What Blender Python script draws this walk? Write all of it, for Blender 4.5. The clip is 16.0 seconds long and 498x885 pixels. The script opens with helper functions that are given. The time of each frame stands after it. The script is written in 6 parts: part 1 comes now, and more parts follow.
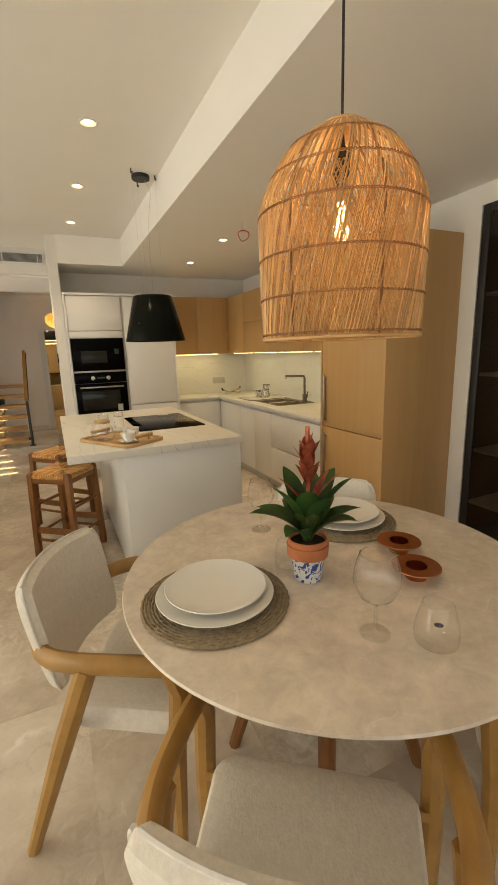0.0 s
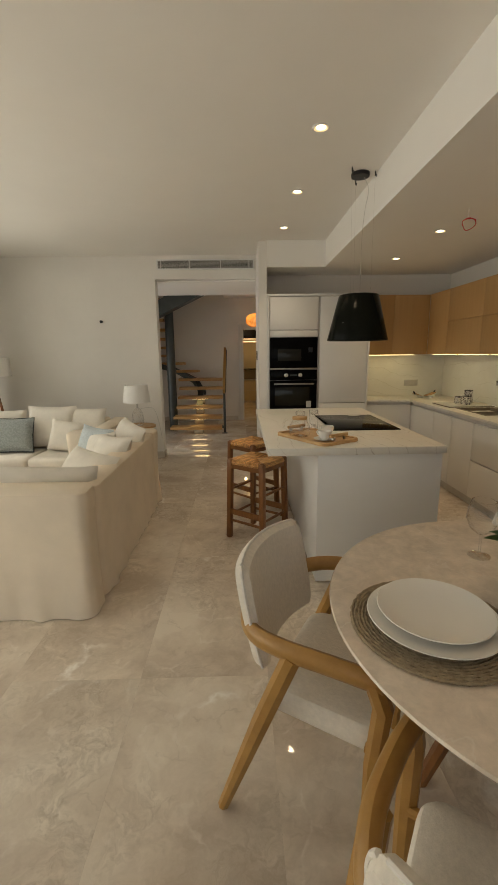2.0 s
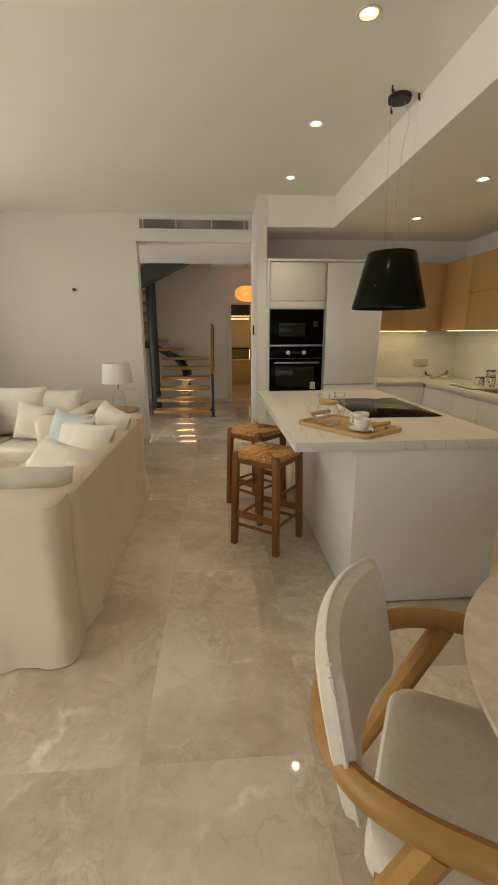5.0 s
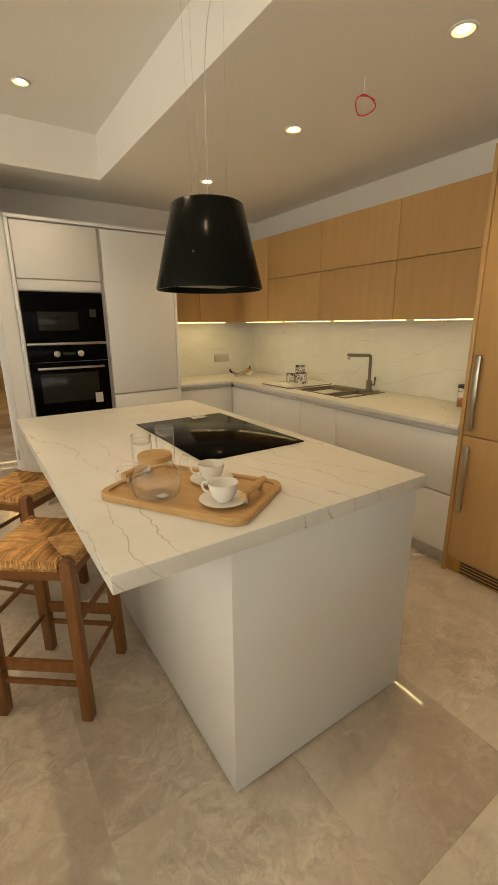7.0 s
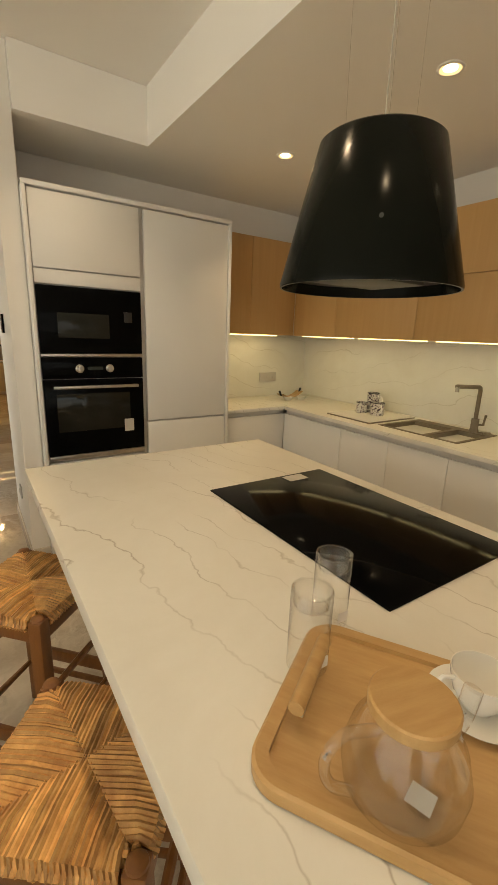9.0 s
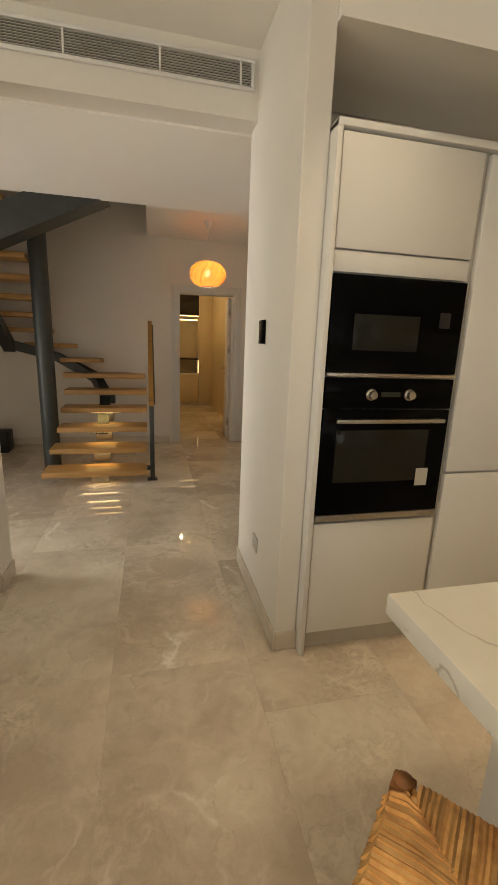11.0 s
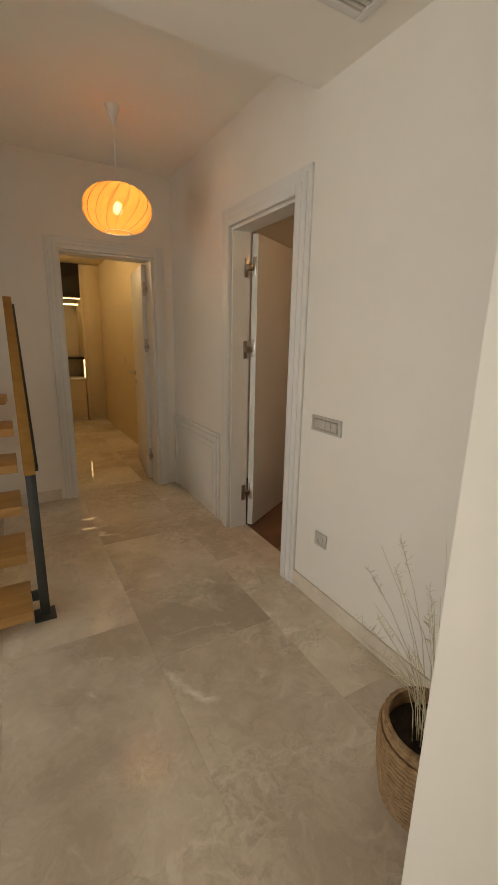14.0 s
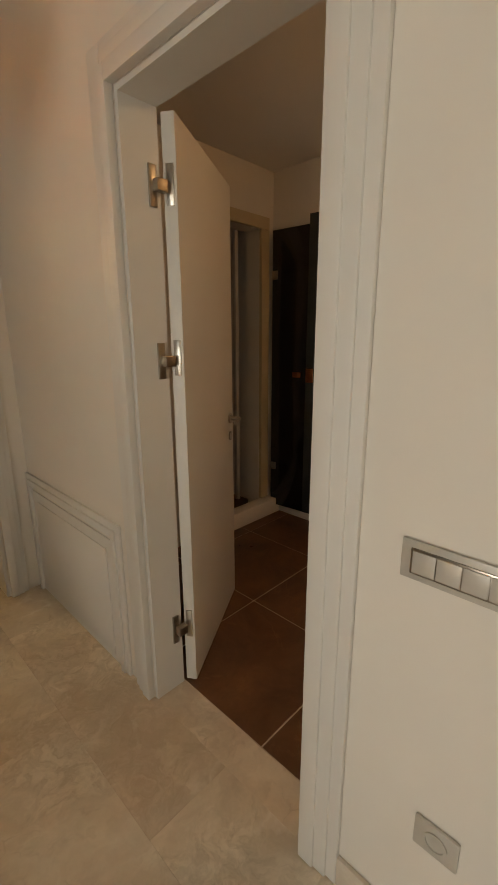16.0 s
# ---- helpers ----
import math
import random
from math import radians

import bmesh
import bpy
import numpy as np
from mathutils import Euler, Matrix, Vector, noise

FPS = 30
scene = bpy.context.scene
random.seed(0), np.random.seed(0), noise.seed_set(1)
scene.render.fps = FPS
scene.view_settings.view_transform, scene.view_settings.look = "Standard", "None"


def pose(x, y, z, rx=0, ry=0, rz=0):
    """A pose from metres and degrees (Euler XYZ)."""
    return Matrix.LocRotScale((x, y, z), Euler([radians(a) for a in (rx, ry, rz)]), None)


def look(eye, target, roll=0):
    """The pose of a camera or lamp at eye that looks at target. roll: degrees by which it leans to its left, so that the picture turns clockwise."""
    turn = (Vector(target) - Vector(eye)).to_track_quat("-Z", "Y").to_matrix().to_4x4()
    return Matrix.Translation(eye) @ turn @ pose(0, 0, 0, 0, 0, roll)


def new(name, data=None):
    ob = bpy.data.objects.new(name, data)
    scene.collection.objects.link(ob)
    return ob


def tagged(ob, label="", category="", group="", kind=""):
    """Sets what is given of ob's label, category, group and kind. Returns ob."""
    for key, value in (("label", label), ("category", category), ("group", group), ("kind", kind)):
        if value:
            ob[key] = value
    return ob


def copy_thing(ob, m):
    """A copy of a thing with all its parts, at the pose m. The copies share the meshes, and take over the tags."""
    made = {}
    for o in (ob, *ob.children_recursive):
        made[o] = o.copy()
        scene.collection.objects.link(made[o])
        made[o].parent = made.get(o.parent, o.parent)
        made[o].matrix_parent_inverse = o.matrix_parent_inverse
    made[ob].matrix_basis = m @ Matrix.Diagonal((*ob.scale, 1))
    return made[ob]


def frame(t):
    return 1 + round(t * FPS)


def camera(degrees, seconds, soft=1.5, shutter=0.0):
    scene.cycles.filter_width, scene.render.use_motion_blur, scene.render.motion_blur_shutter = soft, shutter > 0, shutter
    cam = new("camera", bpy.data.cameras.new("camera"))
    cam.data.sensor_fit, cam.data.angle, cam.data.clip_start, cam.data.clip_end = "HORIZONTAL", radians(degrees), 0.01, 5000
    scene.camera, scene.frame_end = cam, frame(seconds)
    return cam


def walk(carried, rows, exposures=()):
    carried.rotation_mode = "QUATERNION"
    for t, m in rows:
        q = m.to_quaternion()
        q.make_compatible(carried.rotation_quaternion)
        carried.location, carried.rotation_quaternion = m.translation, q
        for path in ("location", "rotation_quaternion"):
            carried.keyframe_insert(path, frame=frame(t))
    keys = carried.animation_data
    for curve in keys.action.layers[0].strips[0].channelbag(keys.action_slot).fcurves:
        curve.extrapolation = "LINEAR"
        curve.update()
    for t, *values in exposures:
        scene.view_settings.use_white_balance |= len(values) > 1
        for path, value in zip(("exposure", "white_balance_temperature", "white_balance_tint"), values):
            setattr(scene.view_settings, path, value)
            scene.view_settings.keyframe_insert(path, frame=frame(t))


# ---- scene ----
cam = camera(61.3, 16.0)
PATH = [
    (0, (0.31, 0.217, 1.485), (1.121, 1.995, 1.058), -1.9),
    (0.5, (0.287, 0.231, 1.486), (0.955, 2.069, 1.067), -0.9),
    (1, (0.258, 0.251, 1.487), (0.793, 2.132, 1.069), -0.3),
    (1.5, (0.204, 0.267, 1.488), (0.503, 2.201, 1.075), -0.3),
    (2, (0.163, 0.28, 1.491), (0.203, 2.237, 1.078), -0.7),
    (2.5, (0.119, 0.291, 1.49), (-0.041, 2.24, 1.073), -0.6),
    (3, (0.082, 0.297, 1.479), (-0.233, 2.225, 1.054), -0.8),
    (3.2, (0.071, 0.302, 1.476), (-0.292, 2.222, 1.049), -1.0),
    (5.3, (-0.032, 1.01, 1.42), (0.284, 2.917, 0.907), -0.2),
    (5.5, (-0.023, 1.113, 1.429), (0.426, 2.991, 0.91), -0.4),
    (6, (-0.012, 1.409, 1.437), (0.776, 3.171, 0.91), -2.3),
    (6.5, (0.083, 1.688, 1.427), (1.035, 3.363, 0.89), -1.7),
    (7, (0.145, 1.963, 1.437), (1.207, 3.57, 0.894), -0.5),
    (7.5, (0.181, 2.254, 1.451), (1.312, 3.816, 0.919), -1.6),
    (8, (0.24, 2.508, 1.448), (1.383, 4.062, 0.921), -1.1),
    (8.5, (0.273, 2.721, 1.451), (1.4, 4.291, 0.938), 1.3),
    (9, (0.187, 2.904, 1.461), (1.267, 4.511, 0.96), 2.1),
    (9.5, (0.058, 3.098, 1.454), (0.962, 4.816, 0.974), 1.1),
    (10, (-0.015, 3.348, 1.421), (0.579, 5.201, 0.957), 0.9),
    (10.2, (-0.039, 3.468, 1.422), (0.464, 5.349, 0.965), 1.2),
    (12.3, (-0.297, 4.925, 1.394), (0.14, 6.821, 0.93), 2.4),
    (12.5, (-0.311, 5.07, 1.405), (0.197, 6.947, 0.936), 2.0),
    (13, (-0.269, 5.424, 1.385), (0.411, 7.246, 0.92), 1.6),
    (13.5, (-0.209, 5.761, 1.397), (0.566, 7.539, 0.908), 1.8),
    (14, (-0.165, 6.132, 1.406), (0.792, 7.819, 0.919), 1.1),
    (14.5, (-0.041, 6.50, 1.404), (0.979, 8.149, 0.914), 0.4),
    (15, (0.070, 6.859, 1.389), (1.184, 8.446, 0.904), 0.6),
    (15.5, (0.222, 7.211, 1.397), (1.501, 8.673, 0.920), -0.5),
    (16, (0.434, 7.525, 1.398), (1.830, 8.871, 0.912), -0.2),
]
EXPOSURES = [(0.0, 0.34, 7050, 10), (1.0, 0.18, 6950, 10), (1.5, -0.04, 6800, 10), (2.0, -0.34, 6700, 10), (2.5, -0.74, 6650, 10), (3.2, -0.84, 6550, 10), (5.3, 0.04, 6750, 10), (7.0, 0.24, 7300, 10), (9.0, 0.19, 7300, 10), (10.2, 0.16, 7250, 10), (12.3, 0.10, 6950, 10), (14.0, 0.08, 7150, 10), (16.0, 0.10, 7550, 10)]
walk(cam, [(t, look(eye, target, roll)) for t, eye, target, roll in PATH], EXPOSURES)

# ---- world, sun and large lights ----
world = bpy.data.worlds.new("daylight")
scene.world = world
world.use_nodes = True
wn = world.node_tree.nodes
sky = wn.new("ShaderNodeTexSky")
sky.sky_type, sky.sun_disc = "NISHITA", False
sky.sun_elevation, sky.sun_rotation = radians(48), radians(250)
wn["Background"].inputs["Strength"].default_value = 0.12
world.node_tree.links.new(sky.outputs[0], wn["Background"].inputs[0])
sun = new("sun", bpy.data.lights.new("sun", "SUN"))
sun.data.energy, sun.data.angle, sun.data.color = 2.5, radians(0.5), (1.0, 0.95, 0.86)
sun.matrix_world = look((-8, 3, 9), (0, 0, 0))


def area(name, m, sx, sy, power, color):
    ob = new(name, bpy.data.lights.new(name, "AREA"))
    ob.data.shape, ob.data.size, ob.data.size_y = "RECTANGLE", sx, sy
    ob.data.energy, ob.data.color = power, color
    ob.matrix_world = m
    return ob


def bulb_light(name, x, y, z, power, color, radius=0.03):
    ob = new(name, bpy.data.lights.new(name, "POINT"))
    ob.data.energy, ob.data.color, ob.data.shadow_soft_size = power, color, radius
    ob.location = (x, y, z)
    return ob


def down_spot(x, y, z, power, color, angle=92):
    ob = new("spot", bpy.data.lights.new("spot", "SPOT"))
    ob.data.energy, ob.data.color, ob.data.spot_size, ob.data.spot_blend = power, color, radians(angle), 0.95
    ob.data.shadow_soft_size = 0.03
    ob.location = (x, y, z)
    return ob


WARM = (1.0, 0.78, 0.52)
DAY = (0.96, 0.98, 1.0)
area("window_light_living", pose(-3.42, 2.4, 1.35, 0, -90, 0), 2.5, 5.8, 142, (1.0, 0.965, 0.91))
area("window_light_south", pose(-0.4, -2.93, 1.3, 90, 0, 0), 4.4, 2.3, 24, DAY)
hall_light = area("window_light_hall", pose(-2.93, 7.2, 1.2, 0, -90, 0), 2.1, 1.1, 14.5, DAY)
hall_light.data.spread = radians(110)
LIVING_SPOTS = [(0.67, 3.09), (0.665, 4.10), (0.66, 5.11)]
KITCHEN_SPOTS = [(1.90, 3.13), (1.90, 4.13), (1.91, 5.19)]
for sx, sy in LIVING_SPOTS:
    down_spot(sx, sy, 2.775, 21, WARM)
for sx, sy in KITCHEN_SPOTS:
    down_spot(sx, sy, 2.475, 16, (1.0, 0.74, 0.46))
bulb_light("pendant_bulb_light", 0.992, 1.13, 1.78, 1.8, (1.0, 0.76, 0.46))
bulb_light("globe_bulb_light", 0.51, 8.99, 2.16, 2.6, (1.0, 0.80, 0.56))
bulb_light("side_room_light", 2.2, 7.6, 2.40, 6.0, (1.0, 0.58, 0.28), 0.05)
bulb_light("dressing_room_light", 0.4, 11.6, 2.3, 13, (1.0, 0.72, 0.36), 0.03)
bulb_light("dressing_room_light", 0.3, 12.8, 2.3, 9, (1.0, 0.72, 0.36), 0.03)


# ---- materials ----
def material(name, color, rough=0.6, metal=0.0, scale=6.0, vary=0.08, bump=0.0, bump_scale=80.0, stretch=(1, 1, 1), second=None, coat=0.0, rand=0.0, islands=0.0, spec=0.5):
    """Base colour with two scales of noise, optional second colour, fine bump and a change from piece to piece."""
    m = bpy.data.materials.new(name)
    m.use_nodes = True
    n, l = m.node_tree.nodes, m.node_tree.links
    b = n["Principled BSDF"]
    b.inputs["Roughness"].default_value, b.inputs["Metallic"].default_value = rough, metal
    b.inputs["Coat Weight"].default_value = coat
    b.inputs["Specular IOR Level"].default_value = spec
    tc = n.new("ShaderNodeTexCoord")
    mp = n.new("ShaderNodeMapping")
    mp.inputs["Scale"].default_value = stretch
    l.new(tc.outputs["Object"], mp.inputs[0])
    n1 = n.new("ShaderNodeTexNoise")
    n1.inputs["Scale"].default_value, n1.inputs["Detail"].default_value, n1.inputs["Roughness"].default_value = scale, 8, 0.6
    l.new(mp.outputs[0], n1.inputs["Vector"])
    ramp = n.new("ShaderNodeValToRGB")
    lo = second or [c * (1 - vary) for c in color]
    hi = color if second else [min(c * (1 + vary), 1) for c in color]
    ramp.color_ramp.elements[0].position, ramp.color_ramp.elements[1].position = 0.32, 0.68
    ramp.color_ramp.elements[0].color, ramp.color_ramp.elements[1].color = (*lo, 1), (*hi, 1)
    l.new(n1.outputs["Fac"], ramp.inputs[0])
    out = ramp.outputs[0]
    if rand:
        oi = n.new("ShaderNodeObjectInfo")
        mr = n.new("ShaderNodeMapRange")
        mr.inputs[3].default_value, mr.inputs[4].default_value = 1 - rand, 1 + rand
        l.new(oi.outputs["Random"], mr.inputs[0])
        hs = n.new("ShaderNodeHueSaturation")
        l.new(mr.outputs[0], hs.inputs["Value"])
        l.new(out, hs.inputs["Color"])
        out = hs.outputs[0]
    if islands:
        ge = n.new("ShaderNodeNewGeometry")
        mi = n.new("ShaderNodeMapRange")
        mi.inputs[3].default_value, mi.inputs[4].default_value = 1 - islands, 1 + islands
        l.new(ge.outputs["Random Per Island"], mi.inputs[0])
        hi_s = n.new("ShaderNodeHueSaturation")
        l.new(mi.outputs[0], hi_s.inputs["Value"])
        l.new(out, hi_s.inputs["Color"])
        out = hi_s.outputs[0]
    l.new(out, b.inputs["Base Color"])
    if bump:
        n2 = n.new("ShaderNodeTexNoise")
        n2.inputs["Scale"].default_value, n2.inputs["Detail"].default_value = bump_scale, 4
        l.new(mp.outputs[0], n2.inputs["Vector"])
        bp = n.new("ShaderNodeBump")
        bp.inputs["Strength"].default_value, bp.inputs["Distance"].default_value = bump, 0.004
        l.new(n2.outputs["Fac"], bp.inputs["Height"])
        l.new(bp.outputs[0], b.inputs["Normal"])
    return m


def veined(name, base, cloud, vein, rough, vscale=1.6, width=0.012, rand=0.0, strength=1.0, cloud_scale=3.0, direction=(1, 1, 1), warp=0.5, sparse=0.0, spec=0.5, lines=None, fine=0.0):
    """Polished stone: clouds of two colours, thin warped veins, pieces that differ by a shift of the pattern."""
    m = bpy.data.materials.new(name)
    m.use_nodes = True
    n, l = m.node_tree.nodes, m.node_tree.links
    b = n["Principled BSDF"]
    tc = n.new("ShaderNodeTexCoord")
    mp = n.new("ShaderNodeMapping")
    mp.inputs["Scale"].default_value = direction
    l.new(tc.outputs["Object"], mp.inputs[0])
    vec = mp.outputs[0]
    if rand:
        oi = n.new("ShaderNodeObjectInfo")
        mul = n.new("ShaderNodeMath")
        mul.operation = "MULTIPLY"
        mul.inputs[1].default_value = 37.0
        l.new(oi.outputs["Random"], mul.inputs[0])
        add = n.new("ShaderNodeVectorMath")
        l.new(vec, add.inputs[0])
        l.new(mul.outputs[0], add.inputs[1])
        vec = add.outputs[0]
    cl = n.new("ShaderNodeTexNoise")
    cl.inputs["Scale"].default_value, cl.inputs["Detail"].default_value, cl.inputs["Roughness"].default_value, cl.inputs["Distortion"].default_value = cloud_scale, 12, 0.68, warp
    l.new(vec, cl.inputs["Vector"])
    r1 = n.new("ShaderNodeValToRGB")
    r1.color_ramp.elements[0].position, r1.color_ramp.elements[1].position = 0.33, 0.66
    r1.color_ramp.elements[0].color, r1.color_ramp.elements[1].color = (*cloud, 1), (*base, 1)
    l.new(cl.outputs["Fac"], r1.inputs[0])
    vn = n.new("ShaderNodeTexNoise")
    vn.inputs["Scale"].default_value, vn.inputs["Detail"].default_value, vn.inputs["Roughness"].default_value, vn.inputs["Distortion"].default_value = vscale, 5, 0.55, 1.0
    l.new(vec, vn.inputs["Vector"])
    d = n.new("ShaderNodeMath")
    d.operation = "SUBTRACT"
    d.inputs[1].default_value = 0.5
    l.new(vn.outputs["Fac"], d.inputs[0])
    a = n.new("ShaderNodeMath")
    a.operation = "ABSOLUTE"
    l.new(d.outputs[0], a.inputs[0])
    if lines:
        # long wandering veins: contour lines of a slope bent by noise
        dot = n.new("ShaderNodeVectorMath")
        dot.operation = "DOT_PRODUCT"
        dot.inputs[1].default_value = lines[:3]
        l.new(tc.outputs["Object"], dot.inputs[0])
        jag = n.new("ShaderNodeTexNoise")
        jag.inputs["Scale"].default_value, jag.inputs["Detail"].default_value = 2.3, 6
        l.new(tc.outputs["Object"], jag.inputs["Vector"])
        bend = n.new("ShaderNodeMath")
        bend.operation = "MULTIPLY_ADD"
        bend.inputs[1].default_value = lines[4]
        l.new(jag.outputs["Fac"], bend.inputs[0])
        l.new(dot.outputs["Value"], bend.inputs[2])
        per = n.new("ShaderNodeMath")
        per.operation = "PINGPONG"
        per.inputs[1].default_value = lines[3]
        l.new(bend.outputs[0], per.inputs[0])
        a = per
    mr = n.new("ShaderNodeMapRange")
    mr.inputs[1].default_value, mr.inputs[2].default_value, mr.inputs[3].default_value, mr.inputs[4].default_value = 0.0, width, strength, 0.0
    l.new(a.outputs[0], mr.inputs[0])
    mask = n.new("ShaderNodeTexNoise")
    mask.inputs["Scale"].default_value = vscale * 0.9
    l.new(tc.outputs["Object"], mask.inputs["Vector"])
    mk = n.new("ShaderNodeMapRange")
    mk.inputs[1].default_value, mk.inputs[2].default_value = 0.40 + sparse, 0.55 + sparse
    l.new(mask.outputs["Fac"], mk.inputs[0])
    vm = n.new("ShaderNodeMath")
    vm.operation = "MULTIPLY"
    l.new(mr.outputs[0], vm.inputs[0])
    l.new(mk.outputs[0], vm.inputs[1])
    mix = n.new("ShaderNodeMix")
    mix.data_type = "RGBA"
    mix.inputs[7].default_value = (*vein, 1)
    l.new(vm.outputs[0], mix.inputs[0])
    src = r1.outputs[0]
    if fine:
        fn = n.new("ShaderNodeTexNoise")
        fn.inputs["Scale"].default_value, fn.inputs["Detail"].default_value, fn.inputs["Roughness"].default_value, fn.inputs["Distortion"].default_value = fine, 10, 0.7, 0.4
        l.new(vec, fn.inputs["Vector"])
        fr = n.new("ShaderNodeMapRange")
        fr.inputs[1].default_value, fr.inputs[2].default_value, fr.inputs[3].default_value, fr.inputs[4].default_value = 0.3, 0.70, 0.83, 1.13
        l.new(fn.outputs["Fac"], fr.inputs[0])
        fh = n.new("ShaderNodeHueSaturation")
        l.new(fr.outputs[0], fh.inputs["Value"])
        l.new(src, fh.inputs["Color"])
        src = fh.outputs[0]
    l.new(src, mix.inputs[6])
    out = mix.outputs[2]
    if rand:
        rr = n.new("ShaderNodeMapRange")
        rr.inputs[3].default_value, rr.inputs[4].default_value = 1 - rand, 1 + rand
        l.new(oi.outputs["Random"], rr.inputs[0])
        hs = n.new("ShaderNodeHueSaturation")
        l.new(rr.outputs[0], hs.inputs["Value"])
        l.new(out, hs.inputs["Color"])
        out = hs.outputs[0]
    l.new(out, b.inputs["Base Color"])
    rg = n.new("ShaderNodeMapRange")
    rg.inputs[3].default_value, rg.inputs[4].default_value = rough * 0.75, rough * 1.35
    l.new(cl.outputs["Fac"], rg.inputs[0])
    l.new(rg.outputs[0], b.inputs["Roughness"])
    b.inputs["Specular IOR Level"].default_value = spec
    return m


def floor_stone(name):
    """Polished beige limestone: soft clouds, speckled broken patches, pale fracture veins; each tile takes its own cut."""
    m = bpy.data.materials.new(name)
    m.use_nodes = True
    n, l = m.node_tree.nodes, m.node_tree.links
    b = n["Principled BSDF"]

    def math_node(op, a, c):
        k = n.new("ShaderNodeMath")
        k.operation = op
        for slot, v in ((0, a), (1, c)):
            if isinstance(v, (int, float)):
                k.inputs[slot].default_value = v
            else:
                l.new(v, k.inputs[slot])
        return k.outputs[0]

    def ranged(v, a, c, lo=0.0, hi=1.0):
        k = n.new("ShaderNodeMapRange")
        for slot, w in zip((1, 2, 3, 4), (a, c, lo, hi)):
            k.inputs[slot].default_value = w
        l.new(v, k.inputs[0])
        return k.outputs[0]

    def cloud(vec, scale, detail, rough, distort=0.0):
        k = n.new("ShaderNodeTexNoise")
        for key, v in (("Scale", scale), ("Detail", detail), ("Roughness", rough), ("Distortion", distort)):
            k.inputs[key].default_value = v
        l.new(vec, k.inputs["Vector"])
        return k

    def mix(f, a, c):
        k = n.new("ShaderNodeMix")
        k.data_type = "RGBA"
        l.new(f, k.inputs[0])
        for slot, v in ((6, a), (7, c)):
            if isinstance(v, tuple):
                k.inputs[slot].default_value = (*v, 1)
            else:
                l.new(v, k.inputs[slot])
        return k.outputs[2]

    tc, oi = n.new("ShaderNodeTexCoord"), n.new("ShaderNodeObjectInfo")
    shift = n.new("ShaderNodeVectorMath")
    l.new(tc.outputs["Object"], shift.inputs[0])
    l.new(math_node("MULTIPLY", oi.outputs["Random"], 37.0), shift.inputs[1])
    vec = shift.outputs[0]
    bend = n.new("ShaderNodeVectorMath")
    bend.operation = "MULTIPLY_ADD"
    l.new(cloud(vec, 2.6, 5, 0.6).outputs["Color"], bend.inputs[0])
    bend.inputs[1].default_value = (0.34, 0.34, 0.34)
    l.new(vec, bend.inputs[2])
    warped = bend.outputs[0]
    big, mid = cloud(vec, 1.1, 4, 0.5, 0.3).outputs["Fac"], cloud(warped, 3.4, 12, 0.66).outputs["Fac"]
    tone = math_node("ADD", math_node("MULTIPLY", big, 0.5), math_node("MULTIPLY", mid, 0.5))
    ramp = n.new("ShaderNodeValToRGB")
    e = ramp.color_ramp.elements
    e[0].position, e[0].color = 0.40, (0.52, 0.43, 0.335, 1)
    e[1].position, e[1].color = 0.60, (0.79, 0.705, 0.58, 1)
    k = e.new(0.50)
    k.color = (0.675, 0.58, 0.465, 1)
    l.new(tone, ramp.inputs[0])
    patch = ranged(cloud(warped, 1.7, 3, 0.5).outputs["Fac"], 0.46, 0.58)
    fleck = ranged(cloud(warped, 17.0, 8, 0.72, 0.8).outputs["Fac"], 0.42, 0.62)
    col = mix(math_node("MULTIPLY", math_node("MULTIPLY", patch, fleck), 0.62), ramp.outputs[0], (0.44, 0.36, 0.27))
    sparse = ranged(cloud(vec, 1.3, 2, 0.5).outputs["Fac"], 0.50, 0.62)
    for scale, width, amount, colour in ((1.5, 0.030, 0.85, (0.93, 0.89, 0.81)), (4.2, 0.045, 0.30, (0.90, 0.84, 0.74)), (6.5, 0.035, 0.34, (0.42, 0.34, 0.25))):
        v = n.new("ShaderNodeTexVoronoi")
        v.feature = "DISTANCE_TO_EDGE"
        v.inputs["Scale"].default_value = scale
        l.new(warped, v.inputs["Vector"])
        line = ranged(v.outputs["Distance"], 0.0, width, amount, 0.0)
        broken = ranged(cloud(warped, 2.2 + scale, 3, 0.6).outputs["Fac"], 0.50, 0.64)
        col = mix(math_node("MULTIPLY", line, broken if scale > 2 else math_node("MULTIPLY", sparse, broken)), col, colour)
    hs = n.new("ShaderNodeHueSaturation")
    l.new(ranged(oi.outputs["Random"], 0.0, 1.0, 0.92, 1.06), hs.inputs["Value"])
    l.new(col, hs.inputs["Color"])
    l.new(hs.outputs[0], b.inputs["Base Color"])
    l.new(ranged(mid, 0.3, 0.7, 0.035, 0.018), b.inputs["Roughness"])
    b.inputs["Specular IOR Level"].default_value = 0.42
    return m


def wood(name, color, dark, rough=0.45, scale=3.0, axis=(1, 12, 12), rand=0.0):
    return material(name, color, rough, 0.0, scale, bump=0.12, bump_scale=scale * 14, stretch=axis, second=dark, rand=rand)


def glass(name, tint=(1, 1, 1), rough=0.0):
    m = bpy.data.materials.new(name)
    m.use_nodes = True
    b = m.node_tree.nodes["Principled BSDF"]
    b.inputs["Base Color"].default_value = (*tint, 1)
    b.inputs["Roughness"].default_value, b.inputs["IOR"].default_value = rough, 1.45
    b.inputs["Transmission Weight"].default_value = 1.0
    return m


